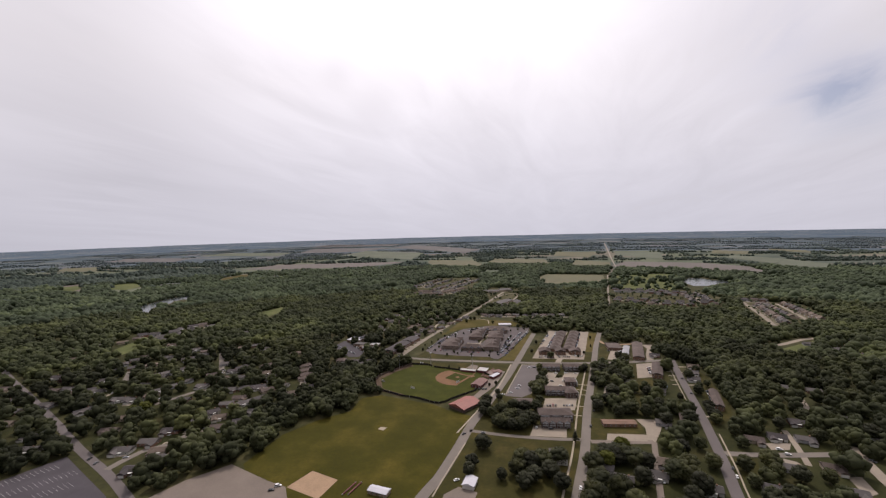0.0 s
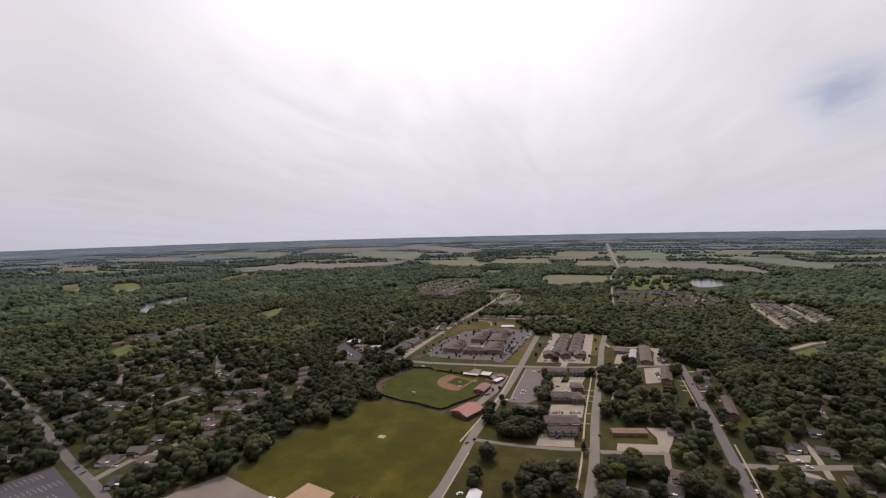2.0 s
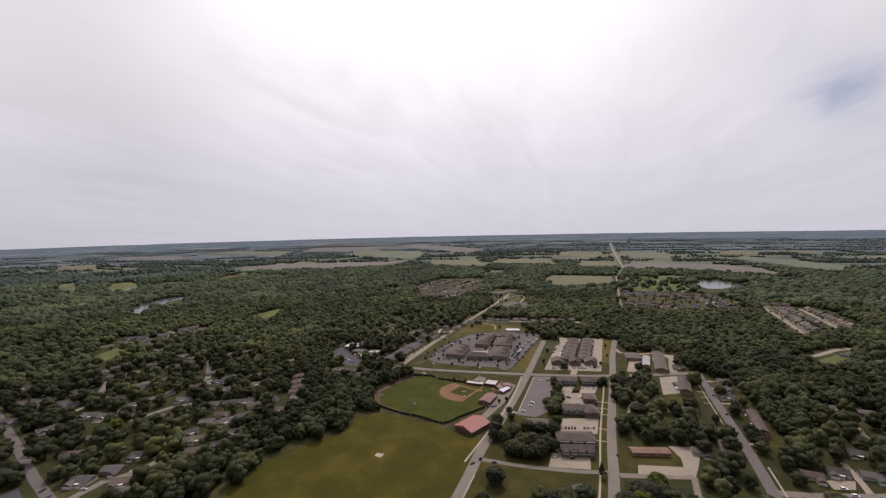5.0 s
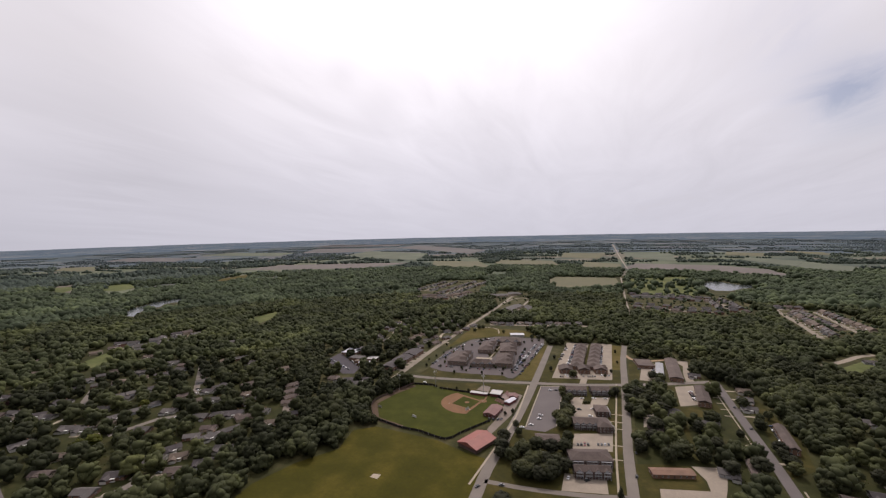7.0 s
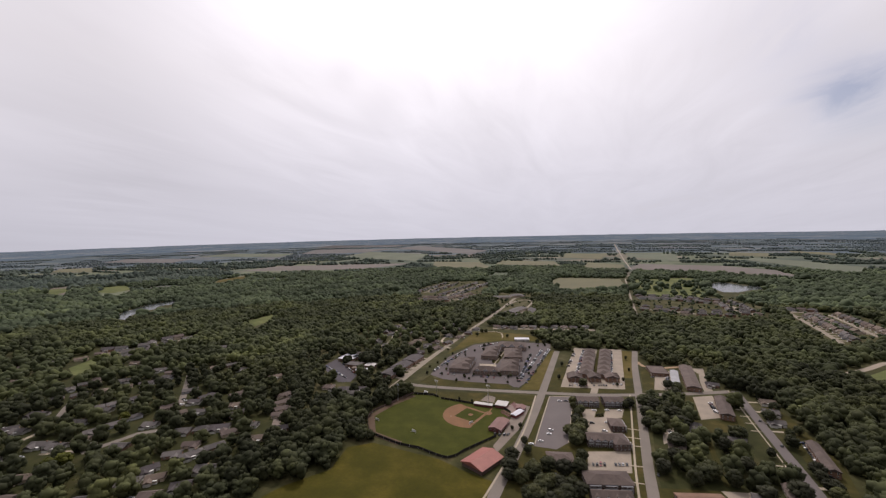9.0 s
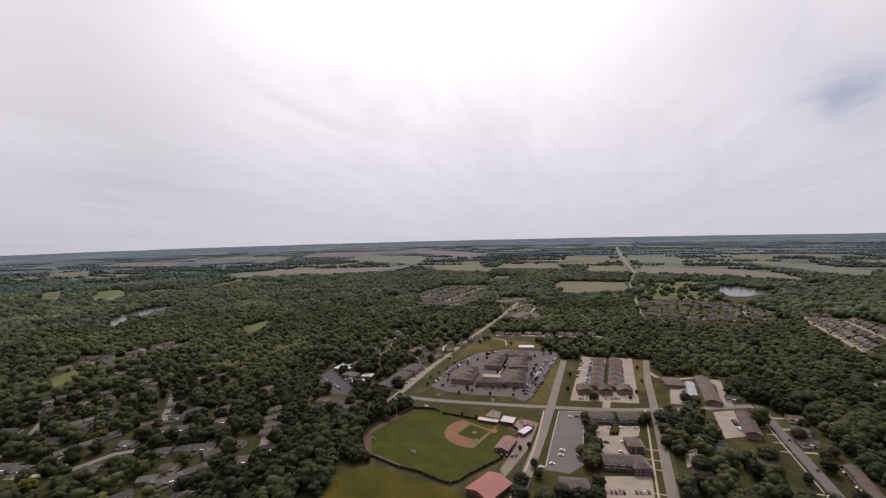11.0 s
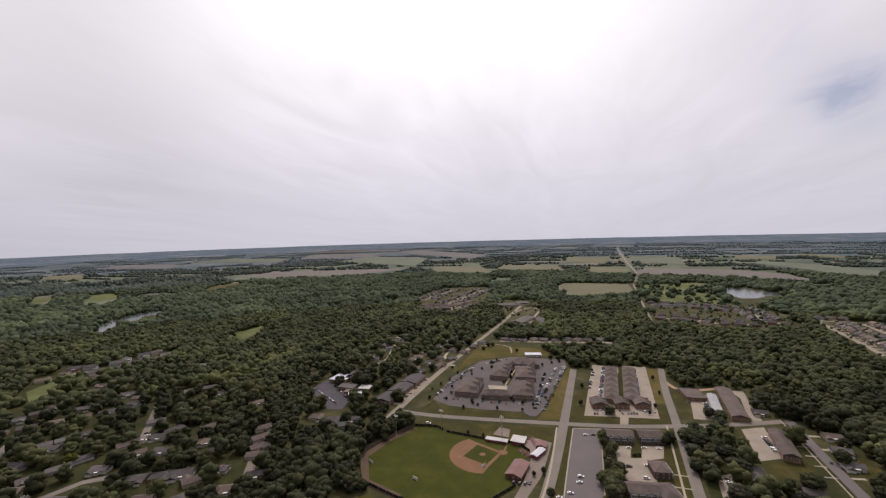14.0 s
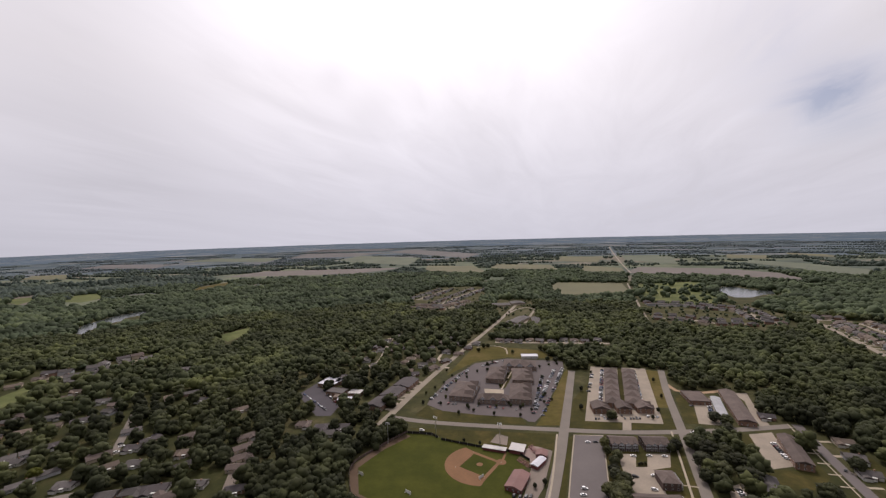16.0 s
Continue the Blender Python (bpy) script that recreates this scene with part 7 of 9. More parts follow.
road("drive", "pale concrete drive of an estate house", 5.0, [(274.5, 1308.6), (278.5, 1321.3)], concrete, 0.12, 0.5)
ESTATE_TREES.append((275.6, 1344.0, 6.0, 0.0))
house(292.0, 1322.0, -20.9, 2, 15.3, 12.1, "gable", True, "eastern estate", "on an estate street", "")
road("drive", "pale concrete drive of an estate house", 5.0, [(290.0, 1303.8), (293.5, 1315.3)], concrete, 0.12, 0.5)
ESTATE_TREES.append((280.5, 1322.6, 5.6, 0.0))
house(310.3, 1314.4, -20.3, 5, 15.7, 11.6, "gable", True, "eastern estate", "on an estate street", "")
road("drive", "pale concrete drive of an estate house", 5.0, [(305.2, 1299.1), (308.3, 1308.8)], concrete, 0.12, 0.5)
ESTATE_TREES.append((304.7, 1334.0, 6.5, 0.0))
road("street", "pale concrete street of a housing estate", 8.0, [(314.3, 1301.8), (324.6, 1250.6), (315.7, 1152.4), (347.4, 1141.2)], worn_concrete, 0.1, 30.0)
house(294.8, 1285.9, -258.4, 5, 14.2, 11.0, "hip", True, "eastern estate", "on an estate street", "")
road("drive", "pale concrete drive of an estate house", 5.0, [(311.9, 1293.1), (299.9, 1290.7)], concrete, 0.12, 0.5)
ESTATE_TREES.append((309.6, 1276.7, 7.6, 0.0))
house(299.7, 1268.9, -252.9, 1, 17.4, 11.0, "gable", True, "eastern estate", "on an estate street", "")
road("drive", "pale concrete drive of an estate house", 5.0, [(316.4, 1270.8), (305.9, 1268.7)], concrete, 0.12, 0.5)
ESTATE_TREES.append((310.6, 1269.7, 6.1, 0.0))
house(305.3, 1251.5, 87.0, 0, 14.9, 12.2, "gable", True, "eastern estate", "on an estate street", "")
ESTATE_TREES.append((315.5, 1245.6, 5.0, 0.0))
house(302.2, 1233.1, 81.3, 3, 17.2, 10.8, "hip", True, "eastern estate", "on an estate street", "")
road("drive", "pale concrete drive of an estate house", 5.0, [(318.7, 1230.0), (308.0, 1230.9)], concrete, 0.12, 0.5)
ESTATE_TREES.append((299.9, 1226.1, 5.9, 0.0))
house(298.9, 1213.7, 84.9, 2, 14.9, 10.0, "gable", True, "eastern estate", "on an estate street", "")
ESTATE_TREES.append((309.6, 1204.4, 6.5, 0.0))
house(298.4, 1190.0, 90.1, 1, 15.0, 11.9, "gable", True, "eastern estate", "on an estate street", "")
road("drive", "pale concrete drive of an estate house", 5.0, [(314.8, 1187.0), (304.3, 1188.0)], concrete, 0.12, 0.5)
ESTATE_TREES.append((296.8, 1196.9, 7.6, 0.0))
house(295.8, 1173.8, 86.5, 3, 17.2, 10.5, "gable", True, "eastern estate", "on an estate street", "")
road("drive", "pale concrete drive of an estate house", 5.0, [(313.2, 1169.9), (301.5, 1170.9)], concrete, 0.12, 0.5)
ESTATE_TREES.append((296.9, 1168.6, 7.5, 0.0))
house(312.8, 1129.0, -196.7, 2, 14.6, 11.8, "gable", True, "eastern estate", "on an estate street", "")
ESTATE_TREES.append((314.7, 1130.6, 6.9, 0.0))
house(333.1, 1124.7, -200.6, 1, 15.7, 11.6, "hip", True, "eastern estate", "on an estate street", "")
ESTATE_TREES.append((323.4, 1109.8, 9.0, 0.0))
house(337.8, 1297.7, -82.7, 5, 14.3, 12.1, "gable", True, "eastern estate", "on an estate street", "")
ESTATE_TREES.append((328.3, 1295.1, 6.0, 0.0))
house(341.1, 1275.9, -83.3, 3, 15.1, 11.1, "gable", True, "eastern estate", "on an estate street", "")
road("drive", "pale concrete drive of an estate house", 5.0, [(323.5, 1276.4), (334.4, 1278.6)], concrete, 0.12, 0.5)
ESTATE_TREES.append((333.5, 1278.3, 8.7, 0.0))
house(345.3, 1247.8, -95.7, 0, 17.4, 10.8, "gable", True, "eastern estate", "on an estate street", "")
ESTATE_TREES.append((345.0, 1245.6, 7.9, 0.0))
house(344.5, 1229.2, -92.8, 2, 14.2, 10.4, "hip", True, "eastern estate", "on an estate street", "")
road("drive", "pale concrete drive of an estate house", 5.0, [(327.0, 1233.2), (338.7, 1232.1)], concrete, 0.12, 0.5)
ESTATE_TREES.append((333.0, 1237.1, 7.4, 0.0))
house(341.1, 1207.1, -96.8, 6, 16.7, 12.0, "gable", True, "eastern estate", "on an estate street", "")
ESTATE_TREES.append((340.3, 1202.1, 6.4, 0.0))
house(338.8, 1187.0, -90.7, 0, 16.9, 11.3, "gable", True, "eastern estate", "on an estate street", "")
road("drive", "pale concrete drive of an estate house", 5.0, [(323.0, 1188.5), (332.8, 1187.6)], concrete, 0.12, 0.5)
ESTATE_TREES.append((329.5, 1198.8, 7.1, 0.0))
house(339.5, 1168.0, -100.9, 5, 16.0, 11.5, "gable", True, "eastern estate", "on an estate street", "")
road("drive", "pale concrete drive of an estate house", 5.0, [(321.2, 1169.5), (333.5, 1168.4)], concrete, 0.12, 0.5)
ESTATE_TREES.append((343.2, 1167.9, 7.5, 0.0))
house(324.2, 1171.8, -17.3, 6, 18.0, 11.9, "hip", True, "eastern estate", "on an estate street", "")
ESTATE_TREES.append((321.7, 1168.7, 6.0, 0.0))
house(341.9, 1163.3, -22.4, 1, 14.7, 11.7, "gable", True, "eastern estate", "on an estate street", "")
road("drive", "pale concrete drive of an estate house", 5.0, [(333.6, 1150.3), (336.6, 1158.8)], concrete, 0.12, 0.5)
ESTATE_TREES.append((344.3, 1157.3, 7.0, 0.0))
road("street", "pale concrete street of a housing estate", 7.0, [(111.5, 1165.6), (165.3, 1155.5), (208.9, 1121.1), (283.7, 1123.7)], worn_concrete, 0.1, 30.0)
house(114.9, 1144.3, -192.2, 5, 17.9, 11.6, "gable", True, "eastern estate", "on an estate street", "")
road("drive", "pale concrete drive of an estate house", 5.0, [(116.6, 1161.1), (114.6, 1150.4)], concrete, 0.12, 0.5)
ESTATE_TREES.append((104.2, 1136.7, 5.2, 0.0))
house(130.1, 1142.8, -184.9, 5, 17.1, 10.1, "gable", True, "eastern estate", "on an estate street", "")
road("drive", "pale concrete drive of an estate house", 5.0, [(135.8, 1157.5), (134.0, 1148.1)], concrete, 0.12, 0.5)
ESTATE_TREES.append((132.6, 1139.4, 5.5, 0.0))
house(141.6, 1138.6, -187.5, 1, 14.4, 12.2, "gable", True, "eastern estate", "on an estate street", "")
road("drive", "pale concrete drive of an estate house", 5.0, [(144.3, 1155.9), (142.2, 1144.6)], concrete, 0.12, 0.5)
ESTATE_TREES.append((136.2, 1133.7, 6.7, 0.0))
house(157.9, 1135.7, -190.1, 3, 15.1, 12.2, "gable", True, "eastern estate", "on an estate street", "")
road("drive", "pale concrete drive of an estate house", 5.0, [(159.7, 1153.0), (157.6, 1141.9)], concrete, 0.12, 0.5)
ESTATE_TREES.append((144.9, 1122.5, 8.5, 0.0))
house(159.5, 1131.4, -223.6, 5, 17.1, 11.1, "hip", True, "eastern estate", "on an estate street", "")
road("drive", "pale concrete drive of an estate house", 5.0, [(172.5, 1145.4), (164.4, 1135.1)], concrete, 0.12, 0.5)
ESTATE_TREES.append((161.6, 1115.7, 5.6, 0.0))
house(169.3, 1123.9, -223.3, 1, 15.8, 11.0, "hip", True, "eastern estate", "on an estate street", "")
road("drive", "pale concrete drive of an estate house", 5.0, [(183.3, 1136.9), (175.3, 1126.8)], concrete, 0.12, 0.5)
ESTATE_TREES.append((168.5, 1117.0, 7.4, 0.0))
house(181.3, 1116.4, -212.5, 1, 17.1, 11.3, "gable", True, "eastern estate", "on an estate street", "")
ESTATE_TREES.append((174.8, 1112.1, 7.1, 0.0))
house(192.1, 1107.2, -220.6, 1, 17.3, 12.5, "gable", True, "eastern estate", "on an estate street", "")
ESTATE_TREES.append((203.4, 1112.8, 8.2, 0.0))
house(221.6, 1100.5, -178.2, 5, 14.6, 12.4, "gable", True, "eastern estate", "on an estate street", "")
ESTATE_TREES.append((232.5, 1105.5, 5.8, 0.0))
house(233.2, 1100.0, -174.2, 0, 17.8, 11.0, "hip", True, "eastern estate", "on an estate street", "")
road("drive", "pale concrete drive of an estate house", 5.0, [(231.0, 1118.4), (231.4, 1105.9)], concrete, 0.12, 0.5)
ESTATE_TREES.append((239.4, 1110.5, 6.1, 0.0))
house(249.5, 1101.7, -182.5, 2, 17.9, 10.5, "gable", True, "eastern estate", "on an estate street", "")
ESTATE_TREES.append((251.0, 1110.8, 5.7, 0.0))
house(264.8, 1101.9, -173.5, 3, 15.8, 10.6, "gable", True, "eastern estate", "on an estate street", "")
ESTATE_TREES.append((272.1, 1087.0, 8.2, 0.0))
house(275.7, 1103.6, -177.3, 2, 16.4, 12.4, "hip", True, "eastern estate", "on an estate street", "")
road("drive", "pale concrete drive of an estate house", 5.0, [(276.6, 1120.0), (277.0, 1109.6)], concrete, 0.12, 0.5)
ESTATE_TREES.append((282.6, 1109.2, 8.6, 0.0))
house(123.4, 1184.5, -12.4, 2, 17.4, 12.3, "hip", True, "eastern estate", "on an estate street", "")
road("drive", "pale concrete drive of an estate house", 5.0, [(122.3, 1167.2), (124.3, 1178.2)], concrete, 0.12, 0.5)
ESTATE_TREES.append((128.4, 1178.0, 6.0, 0.0))
house(136.8, 1180.3, -12.0, 1, 14.2, 10.6, "hip", True, "eastern estate", "on an estate street", "")
ESTATE_TREES.append((127.5, 1180.6, 7.7, 0.0))
house(151.1, 1178.9, -5.5, 3, 16.2, 12.2, "gable", True, "eastern estate", "on an estate street", "")
ESTATE_TREES.append((146.6, 1186.9, 7.1, 0.0))
house(165.0, 1178.6, -5.3, 3, 16.1, 12.3, "hip", True, "eastern estate", "on an estate street", "")
road("drive", "pale concrete drive of an estate house", 5.0, [(163.5, 1159.4), (165.9, 1172.3)], concrete, 0.12, 0.5)
ESTATE_TREES.append((172.5, 1169.8, 5.7, 0.0))
house(184.4, 1165.9, -42.6, 5, 17.4, 10.4, "gable", True, "eastern estate", "on an estate street", "")
road("drive", "pale concrete drive of an estate house", 5.0, [(173.5, 1153.5), (180.0, 1161.7)], concrete, 0.12, 0.5)
ESTATE_TREES.append((185.5, 1162.0, 5.5, 0.0))
house(197.1, 1157.2, -42.9, 3, 15.5, 10.2, "gable", True, "eastern estate", "on an estate street", "")
road("drive", "pale concrete drive of an estate house", 5.0, [(187.1, 1142.8), (194.2, 1151.8)], concrete, 0.12, 0.5)
ESTATE_TREES.append((214.9, 1162.2, 7.9, 0.0))
house(206.9, 1147.6, -36.2, 0, 17.4, 10.6, "gable", True, "eastern estate", "on an estate street", "")
road("drive", "pale concrete drive of an estate house", 5.0, [(194.3, 1137.0), (200.6, 1144.9)], concrete, 0.12, 0.5)
ESTATE_TREES.append((204.5, 1147.3, 8.2, 0.0))
house(219.1, 1140.4, -32.5, 0, 15.9, 10.5, "gable", True, "eastern estate", "on an estate street", "")
road("drive", "pale concrete drive of an estate house", 5.0, [(209.7, 1124.8), (217.2, 1134.2)], concrete, 0.12, 0.5)
ESTATE_TREES.append((227.1, 1141.0, 5.9, 0.0))
house(218.2, 1141.0, -3.3, 3, 17.1, 10.9, "gable", True, "eastern estate", "on an estate street", "")
ESTATE_TREES.append((215.3, 1140.6, 8.4, 0.0))
house(233.7, 1143.1, -1.1, 0, 14.7, 10.4, "hip", True, "eastern estate", "on an estate street", "")
road("drive", "pale concrete drive of an estate house", 5.0, [(232.9, 1125.4), (232.5, 1137.1)], concrete, 0.12, 0.5)
ESTATE_TREES.append((227.7, 1147.3, 7.7, 0.0))
house(248.8, 1144.8, 3.0, 3, 17.2, 12.1, "hip", True, "eastern estate", "on an estate street", "")
road("drive", "pale concrete drive of an estate house", 5.0, [(252.3, 1126.1), (251.8, 1138.9)], concrete, 0.12, 0.5)
ESTATE_TREES.append((241.1, 1159.7, 5.7, 0.0))
house(262.4, 1143.9, -3.1, 3, 17.3, 11.8, "gable", True, "eastern estate", "on an estate street", "")
road("drive", "pale concrete drive of an estate house", 5.0, [(259.3, 1126.4), (258.9, 1137.8)], concrete, 0.12, 0.5)
ESTATE_TREES.append((266.0, 1147.7, 8.7, 0.0))
house(276.5, 1145.2, 6.5, 5, 14.7, 10.3, "gable", True, "eastern estate", "on an estate street", "")
road("drive", "pale concrete drive of an estate house", 5.0, [(280.1, 1127.1), (279.6, 1139.3)], concrete, 0.12, 0.5)
ESTATE_TREES.append((265.4, 1148.7, 8.6, 0.0))


def estate_row(a, b, side, step, seed, group):
    """Houses along one side of a straight street from a to b, each with a drive and a tree behind it; side is +1 for the right hand."""
    rng = random.Random(seed)
    a, b = Vector(a), Vector(b)
    t = (b - a).normalized()
    n = Vector((t.y, -t.x)) * side
    face = math.degrees(math.atan2(-n.x, n.y)) 
    for i in range(int((b - a).length / step)):
        p = a + t * (i + 0.5) * step
        c = p + n * (22.0 + rng.uniform(-1, 1.5))
        house(c.x, c.y, face + rng.uniform(-4, 4), rng.choice((0, 1, 1, 3, 4, 4, 5, 6)), rng.uniform(14.5, 17.5), rng.uniform(10.5, 12.5), rng.choice(("gable", "hip")), True, group, "on an estate street", "")
        q = p + t * rng.uniform(-2, 2)
        road("drive", "pale concrete drive of an estate house", 5.5, [tuple(q + n * 3.5), tuple(q + n * 14.5)], concrete, 0.12, 0.5)
        k = c + n * rng.uniform(11, 15) + t * rng.uniform(-7, 7)
        ESTATE_TREES.append((k.x, k.y, rng.uniform(5.5, 8.5), 0.0))


road("street", "pale concrete street of a housing estate", 8.5, [(412, 1185), (404, 1140), (385.5, 1016), (368, 918), (366, 903)], worn_concrete, 0.1, 5.0)
estate_row((368, 912), (407, 1160), 1, 19.5, 31, "far eastern estate")
road("street", "pale concrete street of a housing estate", 7.0, [(412, 1185), (470, 1178), (466, 1100), (444, 960)], worn_concrete, 0.104, 5.0)
estate_row((447, 975), (467, 1170), -1, 20.0, 32, "far eastern estate")
estate_row((446, 965), (467, 1170), 1, 20.0, 33, "far eastern estate")
estate_row((412, 1185), (470, 1178), -1, 19.0, 34, "far eastern estate")

road("street", "pale concrete street of a housing estate", 7.0, [(-492, 1216), (-389, 1216), (-336, 1345)], worn_concrete, 0.1, 5.0)
estate_row((-492, 1216), (-392, 1216), -1, 16.5, 35, "northern estate")
estate_row((-492, 1216), (-392, 1216), 1, 16.5, 36, "northern estate")
estate_row((-386, 1224), (-336, 1345), 1, 16.5, 37, "northern estate")
estate_row((-386, 1224), (-336, 1345), -1, 16.5, 38, "northern estate")
for x, y, turn, no in ((375, 735, 20, 0), (394, 752, 60, 4), (412, 775, 40, 1), (396, 798, 10, 0), (423, 802, 30, 5), (385, 704, 50, 3), (432, 772, 70, 6)):
    house(x, y, turn, no, 15, 9, "gable", True, "neighbourhood houses", "by a clearing", "")


def garden_trees(outline, count, seed):
    """Small garden trees strewn between the houses of an estate."""
    rng = random.Random(seed)
    xs, ys = [p[0] for p in outline], [p[1] for p in outline]
    for _ in range(count):
        x, y = rng.uniform(min(xs), max(xs)), rng.uniform(min(ys), max(ys))
        if in_poly(x, y, outline) and all(math.hypot(x - p, y - q) > 11.5 for p, q in HOUSE_SPOTS):
            ESTATE_TREES.append((x, y, rng.uniform(4.0, 7.5), 0.0))


def in_poly(x, y, pts):
    hit = False
    for k in range(len(pts)):
        a, b = pts[k], pts[(k + 1) % len(pts)]
        if (a[1] > y) != (b[1] > y) and x < (b[0] - a[0]) * (y - a[1]) / (b[1] - a[1]) + a[0]:
            hit = not hit
    return hit


ESTATES = (([(117, 1274), (212, 1400), (356, 1400), (395, 1234), (330, 1092), (225, 1066), (150, 1080), (96, 1090)], 230, 41, "gardens and lawns between the houses of the eastern estate"),
           ([(412, 1213), (531, 1186), (500, 1000), (440, 935), (373, 875), (352, 890), (362, 952), (384, 1056)], 90, 42, "gardens and lawns between the houses of the far estate"),
           ([(-599, 1489), (-574, 1690), (-403, 1733), (-338, 1506), (-362, 1140), (-461, 1145)], 50, 43, "thin lawns and bare lots of the northern estate"),
           ([(-287, 1356), (-281, 1400), (-176, 1400), (-143, 1109), (-182, 1036), (-220, 1052), (-262, 1234)], 90, 44, "grass between the northern terraces"))
for outline, count, seed, words in ESTATES:
    patch("lawn", words, outline, estate_ground, 0.02, None)
    BLOCKED.append((outline, 0.5))
    BLOCKED.append((toward_eye(outline, 0.022), 0.5))
    garden_trees(outline, count, seed)
building(-255.1, 1281.3, 53.5, 39.0, 18.3, "terraced_house", "low terrace with a grey roof beyond the main road", "terraced house", 4.5, 2, "gable", 2.2, siding_tan, shingle_grey, "s", 4.5, "northern terraces")
building(-212.7, 1316.9, 39.2, 39.7, 22.5, "terraced_house", "low terrace with a grey roof beyond the main road", "terraced house", 4.5, 2, "gable", 2.2, siding_tan, shingle_grey, "s", 4.5, "northern terraces")
building(-180.9, 1073.6, 26.8, 75.5, -16.5, "terraced_house", "low terrace with a grey roof beyond the main road", "terraced house", 4.5, 2, "gable", 2.2, siding_tan, shingle_grey, "s", 4.5, "northern terraces")
building(-172.8, 994.1, 29.5, 43.8, -9.6, "terraced_house", "low terrace with a grey roof beyond the main road", "terraced house", 4.5, 2, "gable", 2.2, siding_tan, shingle_grey, "s", 4.5, "northern terraces")
building(-139.7, 1066.6, 18.8, 74.3, 10.3, "terraced_house", "low terrace with a grey roof beyond the main road", "terraced house", 4.5, 2, "gable", 2.2, siding_tan, shingle_grey, "s", 4.5, "northern terraces")

# cars
car(-57.6, 551.1, 10, 0, False, "parked on the pavement")
car(-51.0, 552.9, 10, 1, False, "parked on the pavement")
car(-63.0, 480.3, 12, 0, True, "parked on the pavement")
car(-63.9, 472.5, 12, 0, False, "parked on the pavement")
car(-22.2, 536.4, 5, 0, False, "parked on the pavement")
car(-9.5, 539.9, 5, 0, False, "parked on the pavement")
car(2.5, 542.2, 5, 0, False, "parked on the pavement")
car(-25.4, 505.4, 10, 1, True, "parked on the pavement")
car(-14.7, 491.7, 5, 0, True, "parked on the pavement")
car(37.1, 593.2, 12, 0, False, "parked on the pavement")
car(52.5, 658.7, 30, 5, False, "parked on the pavement")
car(-41.8, 610.9, 90, 0, False, "parked on the pavement")
car(-21.7, 616.2, 90, 1, False, "parked on the pavement")
car(3.5, 619.9, 60, 0, True, "parked on the pavement")
car(8.3, 619.8, 60, 0, False, "parked on the pavement")
car(12.2, 620.8, 60, 2, False, "parked on the pavement")
car(-107.4, 458.6, 80, 1, True, "parked on the pavement")
car(-103.3, 459.8, 80, 5, True, "parked on the pavement")
car(-100.1, 461.4, 80, 1, False, "parked on the pavement")
car(-111.8, 458.8, 80, 1, True, "parked on the pavement")
car(-211.2, 535.1, 10, 0, True, "parked on the pavement")
car(-78.0, 449.7, 15, 0, False, "parked on the pavement")
car(-97.8, 349.4, 60, 1, False, "parked on the pavement")
car(-80.9, 355.8, 10, 5, False, "parked on the pavement")
car(-70.2, 457.1, 10, 0, False, "parked on the pavement")
car(-34.2, 379.0, 80, 0, False, "parked on the pavement")
car(-20.5, 379.5, 40, 1, False, "parked on the pavement")
car(-11.5, 510.6, 5, 0, False, "parked on the pavement")
car(14.9, 395.1, 85, 1, True, "parked on the pavement")
car(19.2, 430.7, 85, 1, False, "parked on the pavement")
car(-55.7, 408.8, 70, 2, False, "parked on the pavement")
car(-384.5, 220.7, 110, 5, False, "parked on the pavement")
car(-213.2, 231.8, 30, 1, False, "parked on the pavement")
car(-212.1, 237.6, 30, 0, True, "parked on the pavement")
car(3.8, 295.4, 85, 0, False, "parked on the pavement")
car(114.4, 340.2, 75, 0, False, "parked on the pavement")
car(115.3, 351.6, 75, 1, False, "parked on the pavement")
car(62.1, 319.2, 80, 0, False, "parked on the pavement")
car(161.6, 391.9, 5, 0, True, "parked on the pavement")
car(-353.2, 266.5, 20, 1, False, "parked on the pavement")
car(-85.0, 280.2, 40, 0, False, "parked on the pavement")
car(-21.2, 383.4, 85, 0, False, "parked on the pavement")
car(-24.8, 382.4, 85, 1, False, "parked on the pavement")
car(205.6, 378.1, 10, 2, False, "parked on the pavement")
car(220.8, 390.2, -50, 5, False, "parked on the pavement")
car(164.3, 384.6, 0, 0, True, "parked on the pavement")
stalls(-217.0, 602.3, -126.8, 605.5, 92, 0.35, 1, "parked on the lot")
stalls(-109.9, 592.9, -92.9, 747.5, 10, 0.55, 2, "parked on the lot")
stalls(-99.9, 595.5, -81.5, 760.9, 10, 0.5, 3, "parked on the lot")
stalls(-228.4, 608.3, -210.8, 724.6, -35, 0.5, 4, "parked on the lot")
stalls(-206.3, 731.1, -166.9, 775.4, 10, 0.5, 5, "parked on the lot")
stalls(-109.2, 618.2, -107.1, 723.7, 10, 0.6, 12, "parked on the lot")
stalls(-39.9, 646.3, -28.9, 762.9, 5, 0.85, 6, "parked on the lot")
stalls(2.8, 653.9, 11.0, 764.8, 5, 0.8, 7, "parked on the lot")
stalls(72.2, 675.2, 67.0, 644.0, -10, 0.9, 8, "parked on the lot")
stalls(-49.0, 601.7, 10.0, 617.4, 90, 0.45, 14, "parked on the lot")
stalls(-51.4, 672.3, -43.5, 739.2, 5, 0.3, 15, "parked on the lot")
stalls(96.5, 588.7, 95.3, 561.3, -30, 0.9, 9, "parked on the lot")
stalls(42.6, 508.0, 42.7, 492.3, 5, 0.7, 10, "parked on the lot")
